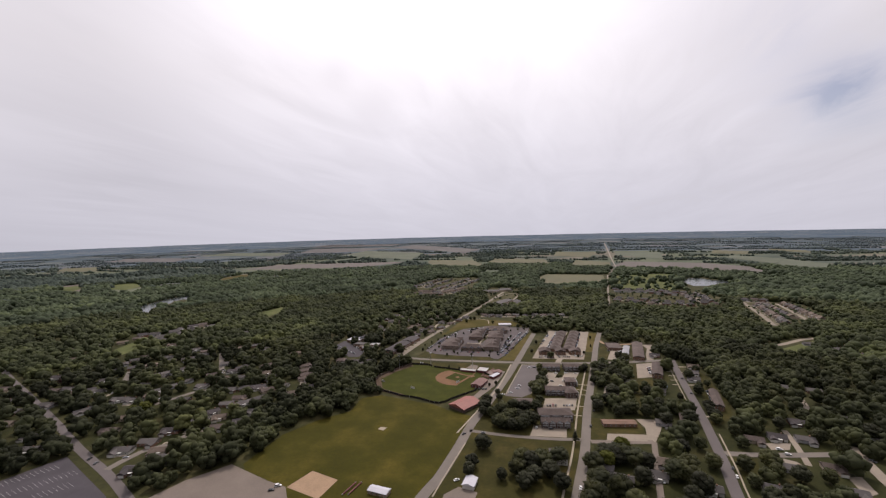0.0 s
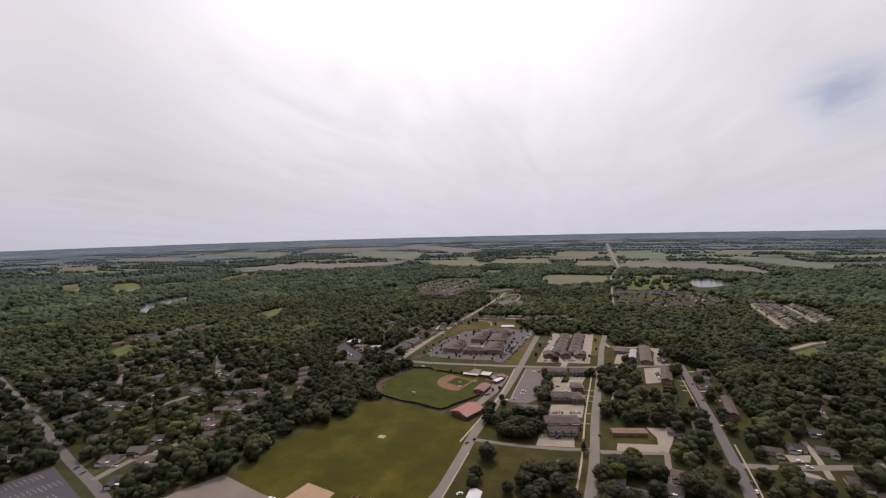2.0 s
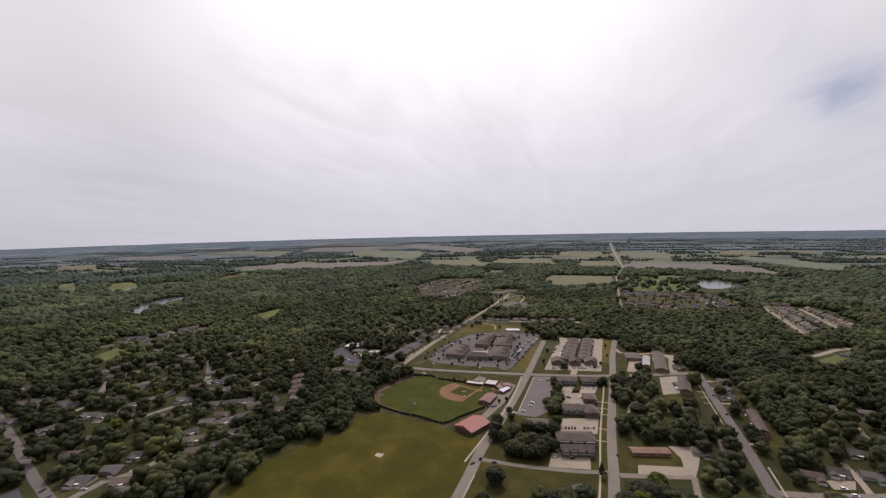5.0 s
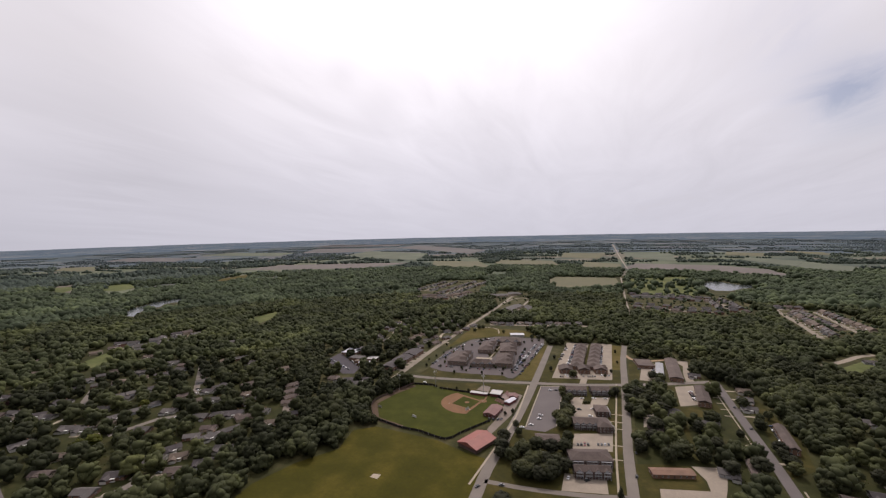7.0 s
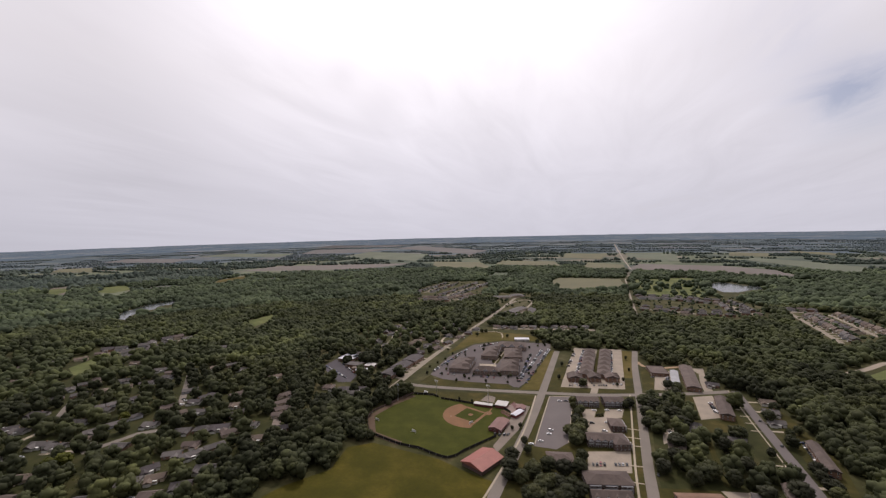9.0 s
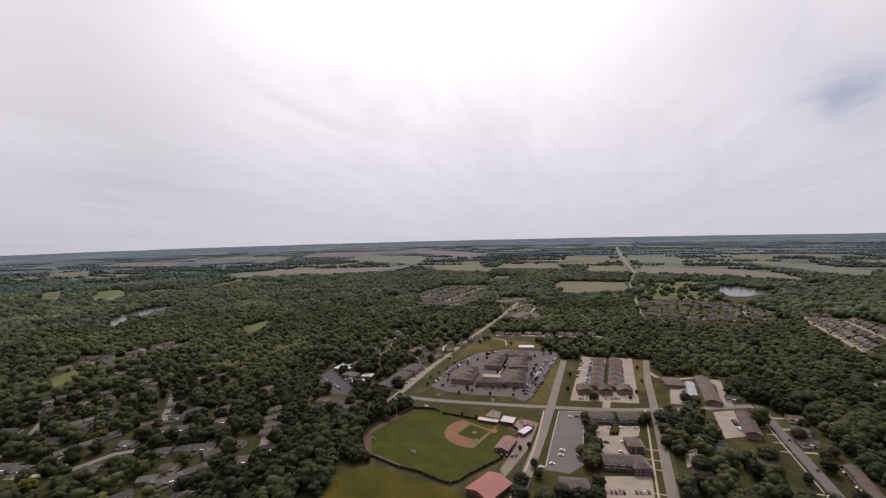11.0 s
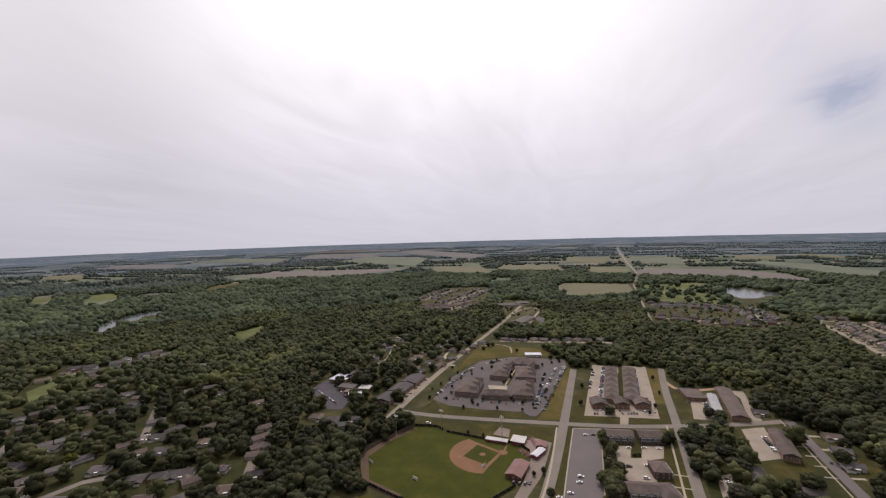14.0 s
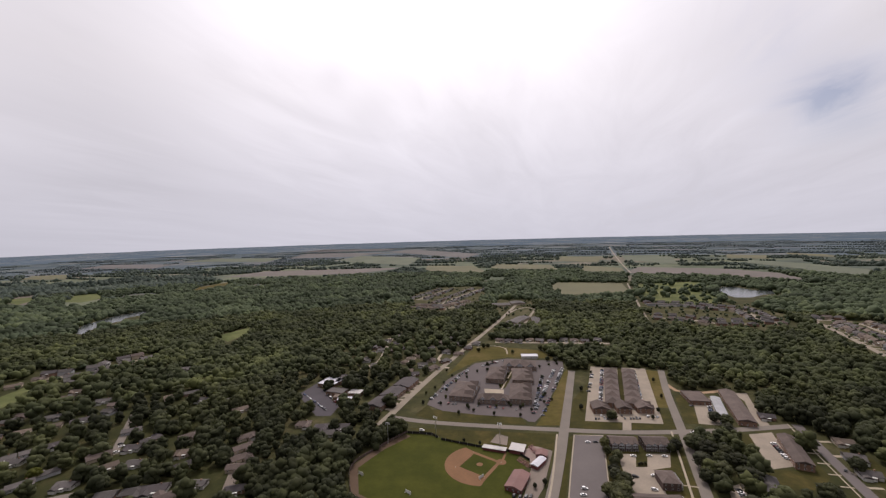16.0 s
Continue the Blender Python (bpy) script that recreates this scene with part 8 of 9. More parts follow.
stalls(145.8, 516.6, 138.5, 461.2, -10, 0.8, 11, "parked on the lot")
stalls(-28.5, 431.0, -0.3, 439.1, 90, 0.7, 13, "parked on the lot")
stalls(-386.1, 587.3, -328.4, 551.1, -30, 0.5, 16, "parked on the lot")
stalls(-376.4, 610.8, -320.8, 563.2, -30, 0.5, 17, "parked on the lot")
car(-592.0, 331.7, 15, 0, True, "parked in a yard")
car(-496.0, 235.5, 15, 0, True, "parked in a yard")
car(128.6, 554.2, 60, 1, False, "parked at the kerb")
car(126.2, 505.2, 60, 1, False, "parked at the kerb")

for x, y, turn, paint, van in ((-469, 427, 50, 0, True), (-476, 436, 50, 0, False), (-482, 439, 50, 1, False), (-369, 234, 30, 2, False), (-352, 264, 20, 0, True), (-361, 285, 20, 1, False), (-468, 338, 60, 0, False), (-574, 322, 20, 3, False),
                               (-502, 303, 20, 2, True), (-398, 224, 108, 1, False), (-545, 335, 100, 0, True), (-347, 293, 20, 5, False), (-430, 372, 20, 0, False), (-338, 434, 60, 0, True)):
    car(x, y, turn, paint, van, "parked by a garden house")

# rows of houses west of the playing field
house(-313.2, 733.0, 80.0, 4, 13.1, 8.3, "hip")
house(-306.7, 770.2, 76.3, 4, 17.7, 9.2, "gable")
house(-299.1, 813.2, 81.7, 6, 13.7, 9.6, "gable")
house(-292.5, 851.1, 83.2, 1, 15.7, 10.0, "gable")
house(-285.7, 889.5, 79.9, 6, 16.0, 8.5, "hip")
house(-278.5, 931.0, 76.3, 2, 15.3, 8.6, "gable")
house(-271.6, 670.5, 82.5, 0, 13.9, 8.7, "gable")
house(-262.5, 713.5, 74.2, 1, 17.5, 9.7, "gable")
house(-254.7, 750.2, 74.1, 5, 15.1, 8.9, "gable")
house(-245.7, 792.8, 75.6, 1, 13.9, 9.3, "hip")
house(-237.6, 830.9, 81.9, 2, 17.7, 9.3, "hip")
house(-230.8, 863.2, 75.2, 0, 17.0, 9.3, "hip")
house(-317.2, 509.4, 35.3, 0, 14.3, 8.2, "hip")
house(-305.0, 517.0, 26.8, 5, 17.6, 10.0, "gable")
house(-291.0, 525.7, 27.6, 4, 17.1, 8.8, "gable")
house(-378.7, 728.6, 102.8, 0, 17.3, 9.3, "gable")
house(-388.5, 767.5, 106.3, 4, 15.3, 9.1, "hip")
house(-396.4, 798.8, 105.6, 5, 15.0, 9.0, "gable")
house(-357.4, 784.2, 111.3, 1, 13.2, 9.1, "gable")
house(-372.5, 830.2, 106.6, 2, 15.3, 10.0, "hip")
house(-387.9, 877.6, 108.6, 3, 13.1, 9.8, "gable")
house(-515.2, 286.7, 72.8, 0, 17.7, 8.6, "gable")
house(-510.1, 299.6, 67.4, 1, 15.7, 8.1, "hip")
house(-505.8, 310.3, 66.6, 3, 14.5, 8.9, "gable")
house(-501.3, 321.6, 65.3, 5, 14.3, 9.5, "gable")
house(-496.5, 333.7, 73.1, 5, 16.6, 9.1, "gable")
house(-632.3, 394.0, 49.2, 2, 13.5, 9.2, "hip")
house(-619.4, 410.0, 46.8, 5, 14.4, 9.3, "gable")
house(-606.4, 426.2, 50.6, 4, 15.1, 9.3, "hip")
house(-591.2, 445.2, 50.2, 4, 13.9, 8.7, "gable")
house(-577.2, 462.6, 54.0, 6, 17.6, 8.9, "gable")
house(-567.2, 475.1, 47.3, 2, 14.0, 9.8, "gable")
house(-836.7, 460.7, 233.4, 1, 15.9, 8.2, "gable")
house(-818.3, 488.1, 232.7, 5, 16.7, 8.2, "gable")
house(-801.6, 512.8, 235.4, 4, 16.7, 9.9, "gable")
house(-784.5, 538.3, 238.0, 4, 14.5, 8.0, "hip")
house(-769.8, 560.2, 234.2, 0, 15.9, 8.9, "hip")
house(-754.6, 582.7, 238.1, 6, 14.9, 8.2, "gable")
house(-370.3, 321.5, 62.8, 6, 13.4, 9.2, "gable")
house(-363.2, 335.2, 59.4, 6, 17.4, 9.1, "hip")
house(-356.6, 348.0, 62.0, 0, 17.9, 8.7, "hip")
house(-348.2, 364.2, 59.4, 5, 16.0, 9.4, "hip")
house(-486.0, 385.8, 249.3, 3, 14.4, 8.1, "gable")
house(-479.8, 400.0, 241.7, 3, 13.2, 10.0, "gable")
house(-473.0, 415.3, 245.6, 1, 17.5, 9.7, "gable")
house(-465.4, 432.6, 248.0, 6, 13.3, 9.1, "gable")
house(-457.5, 450.6, 241.9, 2, 17.4, 8.5, "hip")
house(-591.0, 316.9, 53.5, 6, 14.9, 10.0, "gable")
house(-582.4, 329.1, 53.3, 2, 16.4, 8.2, "gable")
house(-573.8, 341.5, 50.1, 6, 17.1, 9.6, "gable")
house(-543.6, 537.6, 52.1, 4, 14.1, 8.6, "hip")
house(-529.2, 553.7, 51.4, 5, 17.0, 8.9, "gable")
house(-510.0, 575.2, 45.7, 6, 15.5, 9.1, "hip")
house(-356.8, 389.5, 238.5, 1, 16.9, 9.7, "gable")
house(-347.8, 401.9, 232.4, 2, 13.5, 9.0, "gable")
house(-339.5, 413.2, 230.5, 2, 17.1, 8.8, "gable")
house(-367.4, 303.7, 33.4, 0, 16.9, 9.4, "hip")
house(-352.4, 314.4, 39.7, 4, 13.1, 8.9, "gable")
house(-340.9, 322.6, 30.6, 1, 17.9, 9.6, "gable")
house(-322.9, 335.5, 33.5, 5, 16.7, 8.6, "hip")
house(-404.0, 378.2, 26.1, 5, 13.7, 9.0, "gable")
house(-389.4, 386.3, 32.5, 5, 15.1, 9.9, "hip")
house(-375.3, 394.1, 29.8, 6, 17.1, 9.9, "gable")
house(-357.6, 404.0, 25.5, 5, 17.5, 8.5, "hip")

# ---- the ball diamond ----
HOME, SECOND = Vector((-127.7, 500.2)), Vector((-160.5, 484.4))
OUT = (SECOND - HOME).normalized()
SIDE = Vector((-OUT.y, OUT.x))


def diamond():
    def at(u, v):
        p = HOME + OUT * u + SIDE * v
        return (p.x, p.y)

    def disc(u, v, r, n=24):
        return [at(u + r * math.cos(2 * math.pi * i / n), v + r * math.sin(2 * math.pi * i / n)) for i in range(n)]
    skin = [at(18.4 + 29 * math.cos(radians(a)), 29 * math.sin(radians(a))) for a in range(-78, 79, 6)]
    patch("infield", "rust-brown clay infield of a ball diamond", skin + [at(19.4, 21.6), at(2, 2.4), at(0, 0), at(2, -2.4), at(19.4, -21.6)], infield_clay, 0.085)
    patch("infield_turf", "green turf square inside the base lines", [at(3.6, 0), at(19.4, 16.8), at(35.4, 0), at(19.4, -16.8)], mown_turf, 0.11)
    patch("mound", "round clay pitching mound", disc(18.4, 0, 2.7), infield_clay, 0.14)
    patch("home_circle", "round clay patch at home plate", disc(0, 0, 4.2), infield_clay, 0.12)
    patch("base_path", "clay path from home plate to the dugout", [at(-9, -13), at(-7.6, -14), at(0, -1), at(-1, 1)], infield_clay, 0.1)
    for u, v in ((0, 0), (19.4, 19.4), (38.8, 0), (19.4, -19.4)):
        bm = bmesh.new()
        box(bm, -0.25, 0.25, -0.25, 0.25, 0.0, 0.1)
        ob = part("base", bm, paint_white, None)
        x, y = at(u, v)
        ob.matrix_world = pose(x, y, 0.12, 0, 0, 45)
        tagged(ob, "small white base plate on the clay", "base", "bases")
    # clay warning track along the outfield fence
    track = [(-220.9, 523.5), (-235.2, 494.6), (-243.6, 461.3), (-224.6, 429.0), (-190.9, 418.5)]
    ob = mesh_object("warning_track", *ribbon([Vector(p) for p in track], 7.0, 0.09), track_clay)
    tagged(ob, "brown clay warning track inside the outfield fence", "track", kind="structure")


diamond()


def fence_line(pts, height, mat, label, post_step=6.0):
    """A windscreened fence: an Empty with a panel between each two posts."""
    root = new("fence")
    tagged(root, label, "fence")
    line = curve(pts, post_step)
    post = None
    for i, p in enumerate(line):
        if post is None:
            bm = bmesh.new()
            bmesh.ops.create_cone(bm, cap_ends=True, segments=6, radius1=0.06, radius2=0.06, depth=height + 0.2, matrix=pose(0, 0, height / 2))
            post = bpy.data.meshes.new("post")
            bm.to_mesh(post)
            bm.free()
            post.materials.append(aluminium)
        shared("post", post, root, pose(p.x, p.y, 0))
        if i + 1 < len(line):
            q = line[i + 1]
            n = (q - p).length
            bm = bmesh.new()
            box(bm, 0.08, n - 0.08, -0.03, 0.03, 0.1, height)
            ob = part("panel", bm, mat, root)
            ob.matrix_local = pose(p.x, p.y, 0, 0, 0, math.degrees(math.atan2(q.y - p.y, q.x - p.x)))


fence_line([(-226.4, 427.7), (-189.4, 416.3), (-171.8, 415.0), (-141.9, 407.2), (-131.7, 422.0), (-109.9, 454.5)], 2.4, fence_dark, "dark windscreened fence round the ballpark outfield")
fence_line([(-223.8, 529.1), (-236.6, 497.6), (-246.5, 462.4), (-226.4, 427.7)], 2.2, brick_dark, "dark brown outfield fence of the ballpark")
fence_line([(-222.9, 526.8), (-198.7, 529.5), (-191.3, 525.3)], 2.4, fence_dark, "dark windscreened fence beside the bullpen")
fence_line([(-187.5, 522.7), (-148.0, 518.5), (-125.6, 518.1), (-113.9, 515.1), (-105.0, 507.5)], 2.2, fence_dark, "dark windscreened fence along the first base line")


def screen_frame(x, y, rot):
    """A white practice screen: a tube frame with a net panel."""
    root = new("practice_screen")
    root.matrix_world = pose(x, y, 0.1, 0, 0, rot)
    tagged(root, "white practice screen lying open on the turf", "screen", "practice screens")
    bm = bmesh.new()
    for q in ((-2.6, 2.6, -0.08, 0.08, 0.0, 0.16), (-2.6, 2.6, -0.08, 0.08, 2.0, 2.16), (-2.6, -2.44, -0.08, 0.08, 0.16, 2.0), (2.44, 2.6, -0.08, 0.08, 0.16, 2.0), (-2.6, -2.44, -1.4, -0.08, 0, 0.12), (2.44, 2.6, -1.4, -0.08, 0, 0.12)):
        box(bm, *q)
    part("frame", bm, trim_white, root)
    bm = bmesh.new()
    box(bm, -2.44, 2.44, -0.02, 0.02, 0.16, 2.0)
    part("net", bm, trim_white, root)


screen_frame(-139.2, 474.2, 60)
screen_frame(-187.1, 442.0, -20)
screen_frame(-232.9, 454.1, -20)
patch("worn_base", "pale worn patch on the playing field", [(-180.5, 337.5), (-174.0, 336.5), (-173.5, 342.5), (-180.0, 342.0)], pale_concrete, 0.07)


def bleachers(x, y, w, rot, rows=6):
    """Stepped seating: planks on a frame."""
    root = new("bleachers")
    root.matrix_world = pose(x, y, 0, 0, 0, rot)
    tagged(root, "stepped maroon bleachers beside the diamond", "bleachers", "bleachers")
    for i in range(rows):
        bm = bmesh.new()
        box(bm, -w / 2, w / 2, i * 0.75, i * 0.75 + 0.4, 0.35 + i * 0.32, 0.43 + i * 0.32)
        part("plank", bm, maroon, root)
    bm = bmesh.new()
    for k in range(4):
        xx = -w / 2 + 0.3 + k * (w - 0.7) / 3
        for i in range(rows):
            box(bm, xx, xx + 0.1, i * 0.75 + 0.1, i * 0.75 + 0.3, 0.0, 0.35 + i * 0.32)
    part("support", bm, maroon, root)


bleachers(-105.8, 524.7, 12, -60)
bleachers(-110.6, 501.2, 14, -40)
bleachers(-95.3, 520.2, 8, 0)


def tarp_roll(x, y, length, rot):
    """A rolled-up field cover, sagging a little, with end discs."""
    root = new("tarp_roll")
    root.matrix_world = pose(x, y, 0.55, 0, 0, rot)
    tagged(root, "long dark red rolled field cover lying on the grass", "field cover", "field covers")
    bm = bmesh.new()
    bmesh.ops.create_cone(bm, cap_ends=True, segments=14, radius1=0.55, radius2=0.55, depth=length, matrix=pose(0, 0, 0, 0, 90))
    part("roll", bm, maroon, root)
    for s in (-1, 1):
        bm = bmesh.new()
        bmesh.ops.create_cone(bm, cap_ends=True, segments=14, radius1=0.65, radius2=0.65, depth=0.12, matrix=pose(s * (length / 2 + 0.07), 0, 0.08, 0, 90))
        part("end_disc", bm, siding_grey, root)


def light_pole(x, y, h=20.0):
    root = new("light_pole")
    root.matrix_world = pose(x, y, 0)
    tagged(root, "tall grey steel floodlight pole beside the diamond", "light pole", "floodlights")
    bm = bmesh.new()
    bmesh.ops.create_cone(bm, cap_ends=True, segments=8, radius1=0.28, radius2=0.14, depth=h, matrix=pose(0, 0, h / 2))
    part("pole", bm, aluminium, root)
    bm = bmesh.new()
    box(bm, -2.0, 2.0, -0.1, 0.1, h - 0.6, h - 0.4)
    box(bm, -2.0, 2.0, -0.1, 0.1, h - 1.7, h - 1.5)
    part("crossarm", bm, aluminium, root)
    for k in range(6):
        bm = bmesh.new()
        box(bm, -1.9 + (k % 3) * 1.6, -1.3 + (k % 3) * 1.6, -0.5, -0.1, h - 1.0 - (k // 3) * 1.1, h - 0.5 - (k // 3) * 1.1)
        part("floodlight", bm, siding_grey, root)


def scoreboard(x, y, rot):
    root = new("scoreboard")
    root.matrix_world = pose(x, y, 0, 0, 0, rot)
    tagged(root, "pale scoreboard on two posts behind the outfield fence", "scoreboard")
    for sx in (-2.5, 2.5):
        bm = bmesh.new()
        bmesh.ops.create_cone(bm, cap_ends=True, segments=8, radius1=0.12, radius2=0.12, depth=5.0, matrix=pose(sx, 0, 2.5))
        part("post", bm, aluminium, root)
    bm = bmesh.new()
    box(bm, -4.0, 4.0, -0.4, -0.12, 2.6, 5.4)
    part("board", bm, white_metal, root)
    bm = bmesh.new()
    box(bm, -3.7, 3.7, -0.44, -0.405, 3.0, 4.2)
    part("score_panel", bm, fence_dark, root)


scoreboard(-241.3, 498.0, 60)
light_pole(-133.3, 527.9)
light_pole(-194.0, 526.6)
light_pole(-232.8, 504.1)
tarp_roll(-158.3, 249.2, 15, 82)
tarp_roll(-154.3, 250.4, 15, 82)

# ---- painted bays on the big parking lot ----
def bay_lines(a, b):
    """White bay lines along a row, each a thin strip."""
    a, b = Vector(a), Vector(b)
    n = int((b - a).length / 2.8)
    t = (b - a).normalized()
    s = Vector((-t.y, t.x))
    verts, faces = [], []
    for i in range(n + 1):
        p = a + t * i * 2.8
        v, f = ribbon([p - s * 5.0 + t * 1.4, p + s * 5.0 - t * 1.4], 0.16, 0.085, 0.01)
        faces += [tuple(k + len(verts) for k in q) for q in f]
        verts += v
    tagged(mesh_object("bay_markings", verts, faces, paint_white), "faded white parking bay lines on asphalt", "marking", kind="structure")


bay_lines((-424.8, 180.1), (-411.5, 209.8))
bay_lines((-404.3, 171.9), (-385.9, 209.5))
bay_lines((-379.4, 177.6), (-370.2, 196.9))

# ---- trees that stand singly ----
tree(-61.6, 385.0, 12, "green", "standing on a lawn", 1.49)
tree(-49.0, 372.3, 12, "green", "standing on a lawn", 1.49)
tree(-67.5, 371.0, 12, "green", "standing on a lawn", 1.38)
tree(-43.0, 391.1, 11, "green", "standing on a lawn", 1.38)
tree(-75.0, 328.8, 12, "dark", "standing on a lawn", 1.49)
tree(-78.0, 300.4, 10, "dark", "standing on a lawn", 1.26)
tree(-77.4, 288.6, 10, "dark", "standing on a lawn", 1.15)
tree(-52.5, 290.4, 9, "dark", "standing on a lawn", 1.15)
tree(-35.1, 284.8, 11, "dark", "standing on a lawn", 1.38)
tree(-42.3, 300.3, 12, "green", "standing on a lawn", 1.38)
tree(-32.6, 309.9, 13, "dark", "standing on a lawn", 1.49)
tree(-24.4, 316.3, 13, "green", "standing on a lawn", 1.49)
tree(-17.3, 303.3, 12, "dark", "standing on a lawn", 1.38)
tree(-29.1, 295.0, 11, "dark", "standing on a lawn", 1.38)
tree(-8.5, 290.0, 12, "dark", "standing on a lawn", 1.26)
tree(0.6, 359.2, 12, "conifer", "standing on a lawn", 1.38)
tree(-11.8, 325.0, 12, "green", "standing on a lawn", 1.49)
tree(-39.6, 313.8, 13, "green", "standing on a lawn", 1.38)
tree(13.7, 323.6, 12, "green", "standing on a lawn", 1.61)
tree(25.1, 338.4, 13, "dark", "standing on a lawn", 1.61)
tree(35.8, 341.3, 13, "green", "standing on a lawn", 1.61)
tree(45.6, 337.2, 13, "green", "standing on a lawn", 1.61)
tree(53.2, 334.5, 12, "dark", "standing on a lawn", 1.38)
tree(16.4, 300.8, 13, "green", "standing on a lawn", 1.61)
tree(13.5, 283.5, 13, "green", "standing on a lawn", 1.49)
tree(31.1, 335.7, 13, "dark", "standing on a lawn", 1.49)
tree(51.4, 434.5, 12, "green", "standing on a lawn", 1.49)
tree(42.2, 478.4, 12, "dark", "standing on a lawn", 1.49)
tree(52.2, 517.7, 12, "green", "standing on a lawn", 1.49)
tree(34.3, 453.4, 11, "dark", "standing on a lawn", 1.38)
tree(-38.4, 475.9, 12, "green", "standing on a lawn", 1.49)
tree(-40.3, 459.0, 11, "green", "standing on a lawn", 1.38)
tree(-40.5, 503.6, 9, "dark", "standing on a lawn", 1.15)
tree(-32.0, 605.9, 9, "green", "standing near the buildings", 1.49)
tree(-38.8, 548.1, 8, "conifer", "standing near the buildings", 1.15)
tree(-34.8, 489.4, 11, "green", "standing near the buildings", 1.38)
tree(-39.8, 464.7, 12, "green", "standing near the buildings", 1.49)
tree(-45.9, 475.6, 10, "green", "standing near the buildings", 1.38)
tree(13.6, 555.8, 9, "dark", "standing near the buildings", 1.38)
tree(-59.2, 676.9, 6, "dark", "standing near the buildings", 0.9)
tree(-61.2, 622.3, 6, "dark", "standing near the buildings", 0.9)
tree(15.7, 634.3, 5, "dark", "standing near the buildings", 0.9)
tree(28.5, 728.2, 6, "dark", "standing near the buildings", 0.72)
tree(26.9, 675.5, 5, "dark", "standing near the buildings", 0.72)
tree(71.2, 617.9, 10, "green", "standing near the buildings", 1.49)
tree(62.7, 622.5, 10, "dark", "standing near the buildings", 1.38)
tree(28.4, 561.8, 12, "green", "standing near the buildings", 1.49)
tree(37.4, 553.7, 12, "dark", "standing near the buildings", 1.49)
tree(47.3, 551.4, 12, "green", "standing near the buildings", 1.49)
tree(27.5, 531.6, 12, "dark", "standing near the buildings", 1.49)
tree(36.6, 520.8, 12, "green", "standing near the buildings", 1.49)
tree(54.1, 540.0, 11, "dark", "standing near the buildings", 1.38)
tree(24.4, 511.1, 10, "green", "standing near the buildings", 1.38)
tree(-232.1, 594.7, 5, "dark", "standing near the buildings", 0.9)
tree(-204.0, 688.4, 4, "dark", "standing near the buildings", 0.9)
tree(-215.3, 690.6, 4, "dark", "standing near the buildings", 0.9)
tree(-195.8, 715.7, 4, "dark", "standing near the buildings", 0.9)
tree(-211.9, 597.9, 4, "dark", "standing near the buildings", 0.9)
tree(-178.7, 594.6, 4, "dark", "standing near the buildings", 0.9)
tree(-150.5, 522.3, 4, "dark", "standing near the buildings", 0.81)
tree(-165.9, 523.9, 4, "dark", "standing near the buildings", 0.81)
tree(-98.1, 472.0, 4, "dark", "standing near the buildings", 0.99)
tree(-91.1, 477.8, 5, "dark", "standing near the buildings", 0.9)
tree(-83.7, 448.5, 7, "dark", "standing near the buildings", 1.08)
tree(-108.7, 469.0, 4, "dark", "standing near the buildings", 0.81)
tree(-233.2, 426.7, 8, "green", "standing near the buildings", 1.26)
tree(-88.6, 399.5, 13, "dark", "in a grove", 1.3)
tree(-79.1, 390.6, 11, "green", "in a grove", 1.3)
tree(-71.3, 401.8, 12, "green", "in a grove", 1.45)
tree(-60.6, 411.6, 12, "green", "in a grove", 1.4)
tree(-48.8, 410.2, 12, "dark", "in a grove", 1.4)
tree(-37.5, 415.4, 12, "green", "in a grove", 1.3)
tree(-63.1, 370.6, 11, "green", "in a grove", 1.3)
tree(-54.6, 369.3, 11, "dark", "in a grove", 1.3)
tree(-45.7, 378.6, 12, "green", "in a grove", 1.4)
tree(-72.2, 374.3, 10, "green", "in a grove", 1.2)
tree(-36.8, 386.9, 11, "dark", "in a grove", 1.2)
tree(-35.6, 434.1, 10, "green", "in a grove", 1.2)
tree(-56.2, 388.4, 12, "green", "in a grove", 1.4)
tree(-88.6, 391.5, 10, "dark", "in a grove", 1.1)
tree(-651.3, 339.2, 9, "plum", "beside a house", 1.2)
tree(-454.4, 297.3, 10, "bright", "beside a house", 1.3)
tree(-446.4, 304.7, 12, "bright", "beside a house", 1.3)
tree(-488.7, 378.4, 10, "bright", "beside a house", 1.2)
tree(149.9, 579.8, 10, "green", "beside a house", 1.2)
tree(129.5, 455.0, 8, "dark", "beside a house", 1.2)
tree(110.2, 482.1, 8, "dark", "beside a house", 1.0)
tree(128.4, 443.2, 9, "dark", "beside a house", 1.1)
tree(149.0, 530.9, 9, "green", "beside a house", 1.1)
tree(138.8, 521.7, 9, "green", "beside a house", 1.0)
tree(128.3, 430.4, 10, "green", "beside a house", 1.2)
tree(127.5, 433.0, 8, "green", "beside a house", 1.2)
tree(-123.9, 608.1, 4.5, "dark", "in the car park", 0.9)
tree(-113.2, 753.5, 4.5, "dark", "in the car park", 0.9)
tree(-89.9, 773.1, 4.5, "dark", "in the car park", 0.9)
tree(-188.6, 749.9, 4.5, "dark", "in the car park", 0.9)
tree(-217.1, 637.5, 4.5, "dark", "in the car park", 0.9)
tree(-138.0, 616.2, 4.5, "dark", "in the car park", 0.9)
tree(-171.0, 616.5, 4.5, "dark", "in the car park", 0.9)
tree(-120.4, 700.9, 4.5, "dark", "in the car park", 0.9)
tree(-100.1, 653.2, 4.5, "dark", "in the car park", 0.9)
tree(-148.9, 585.7, 4.5, "dark", "in the car park", 0.9)
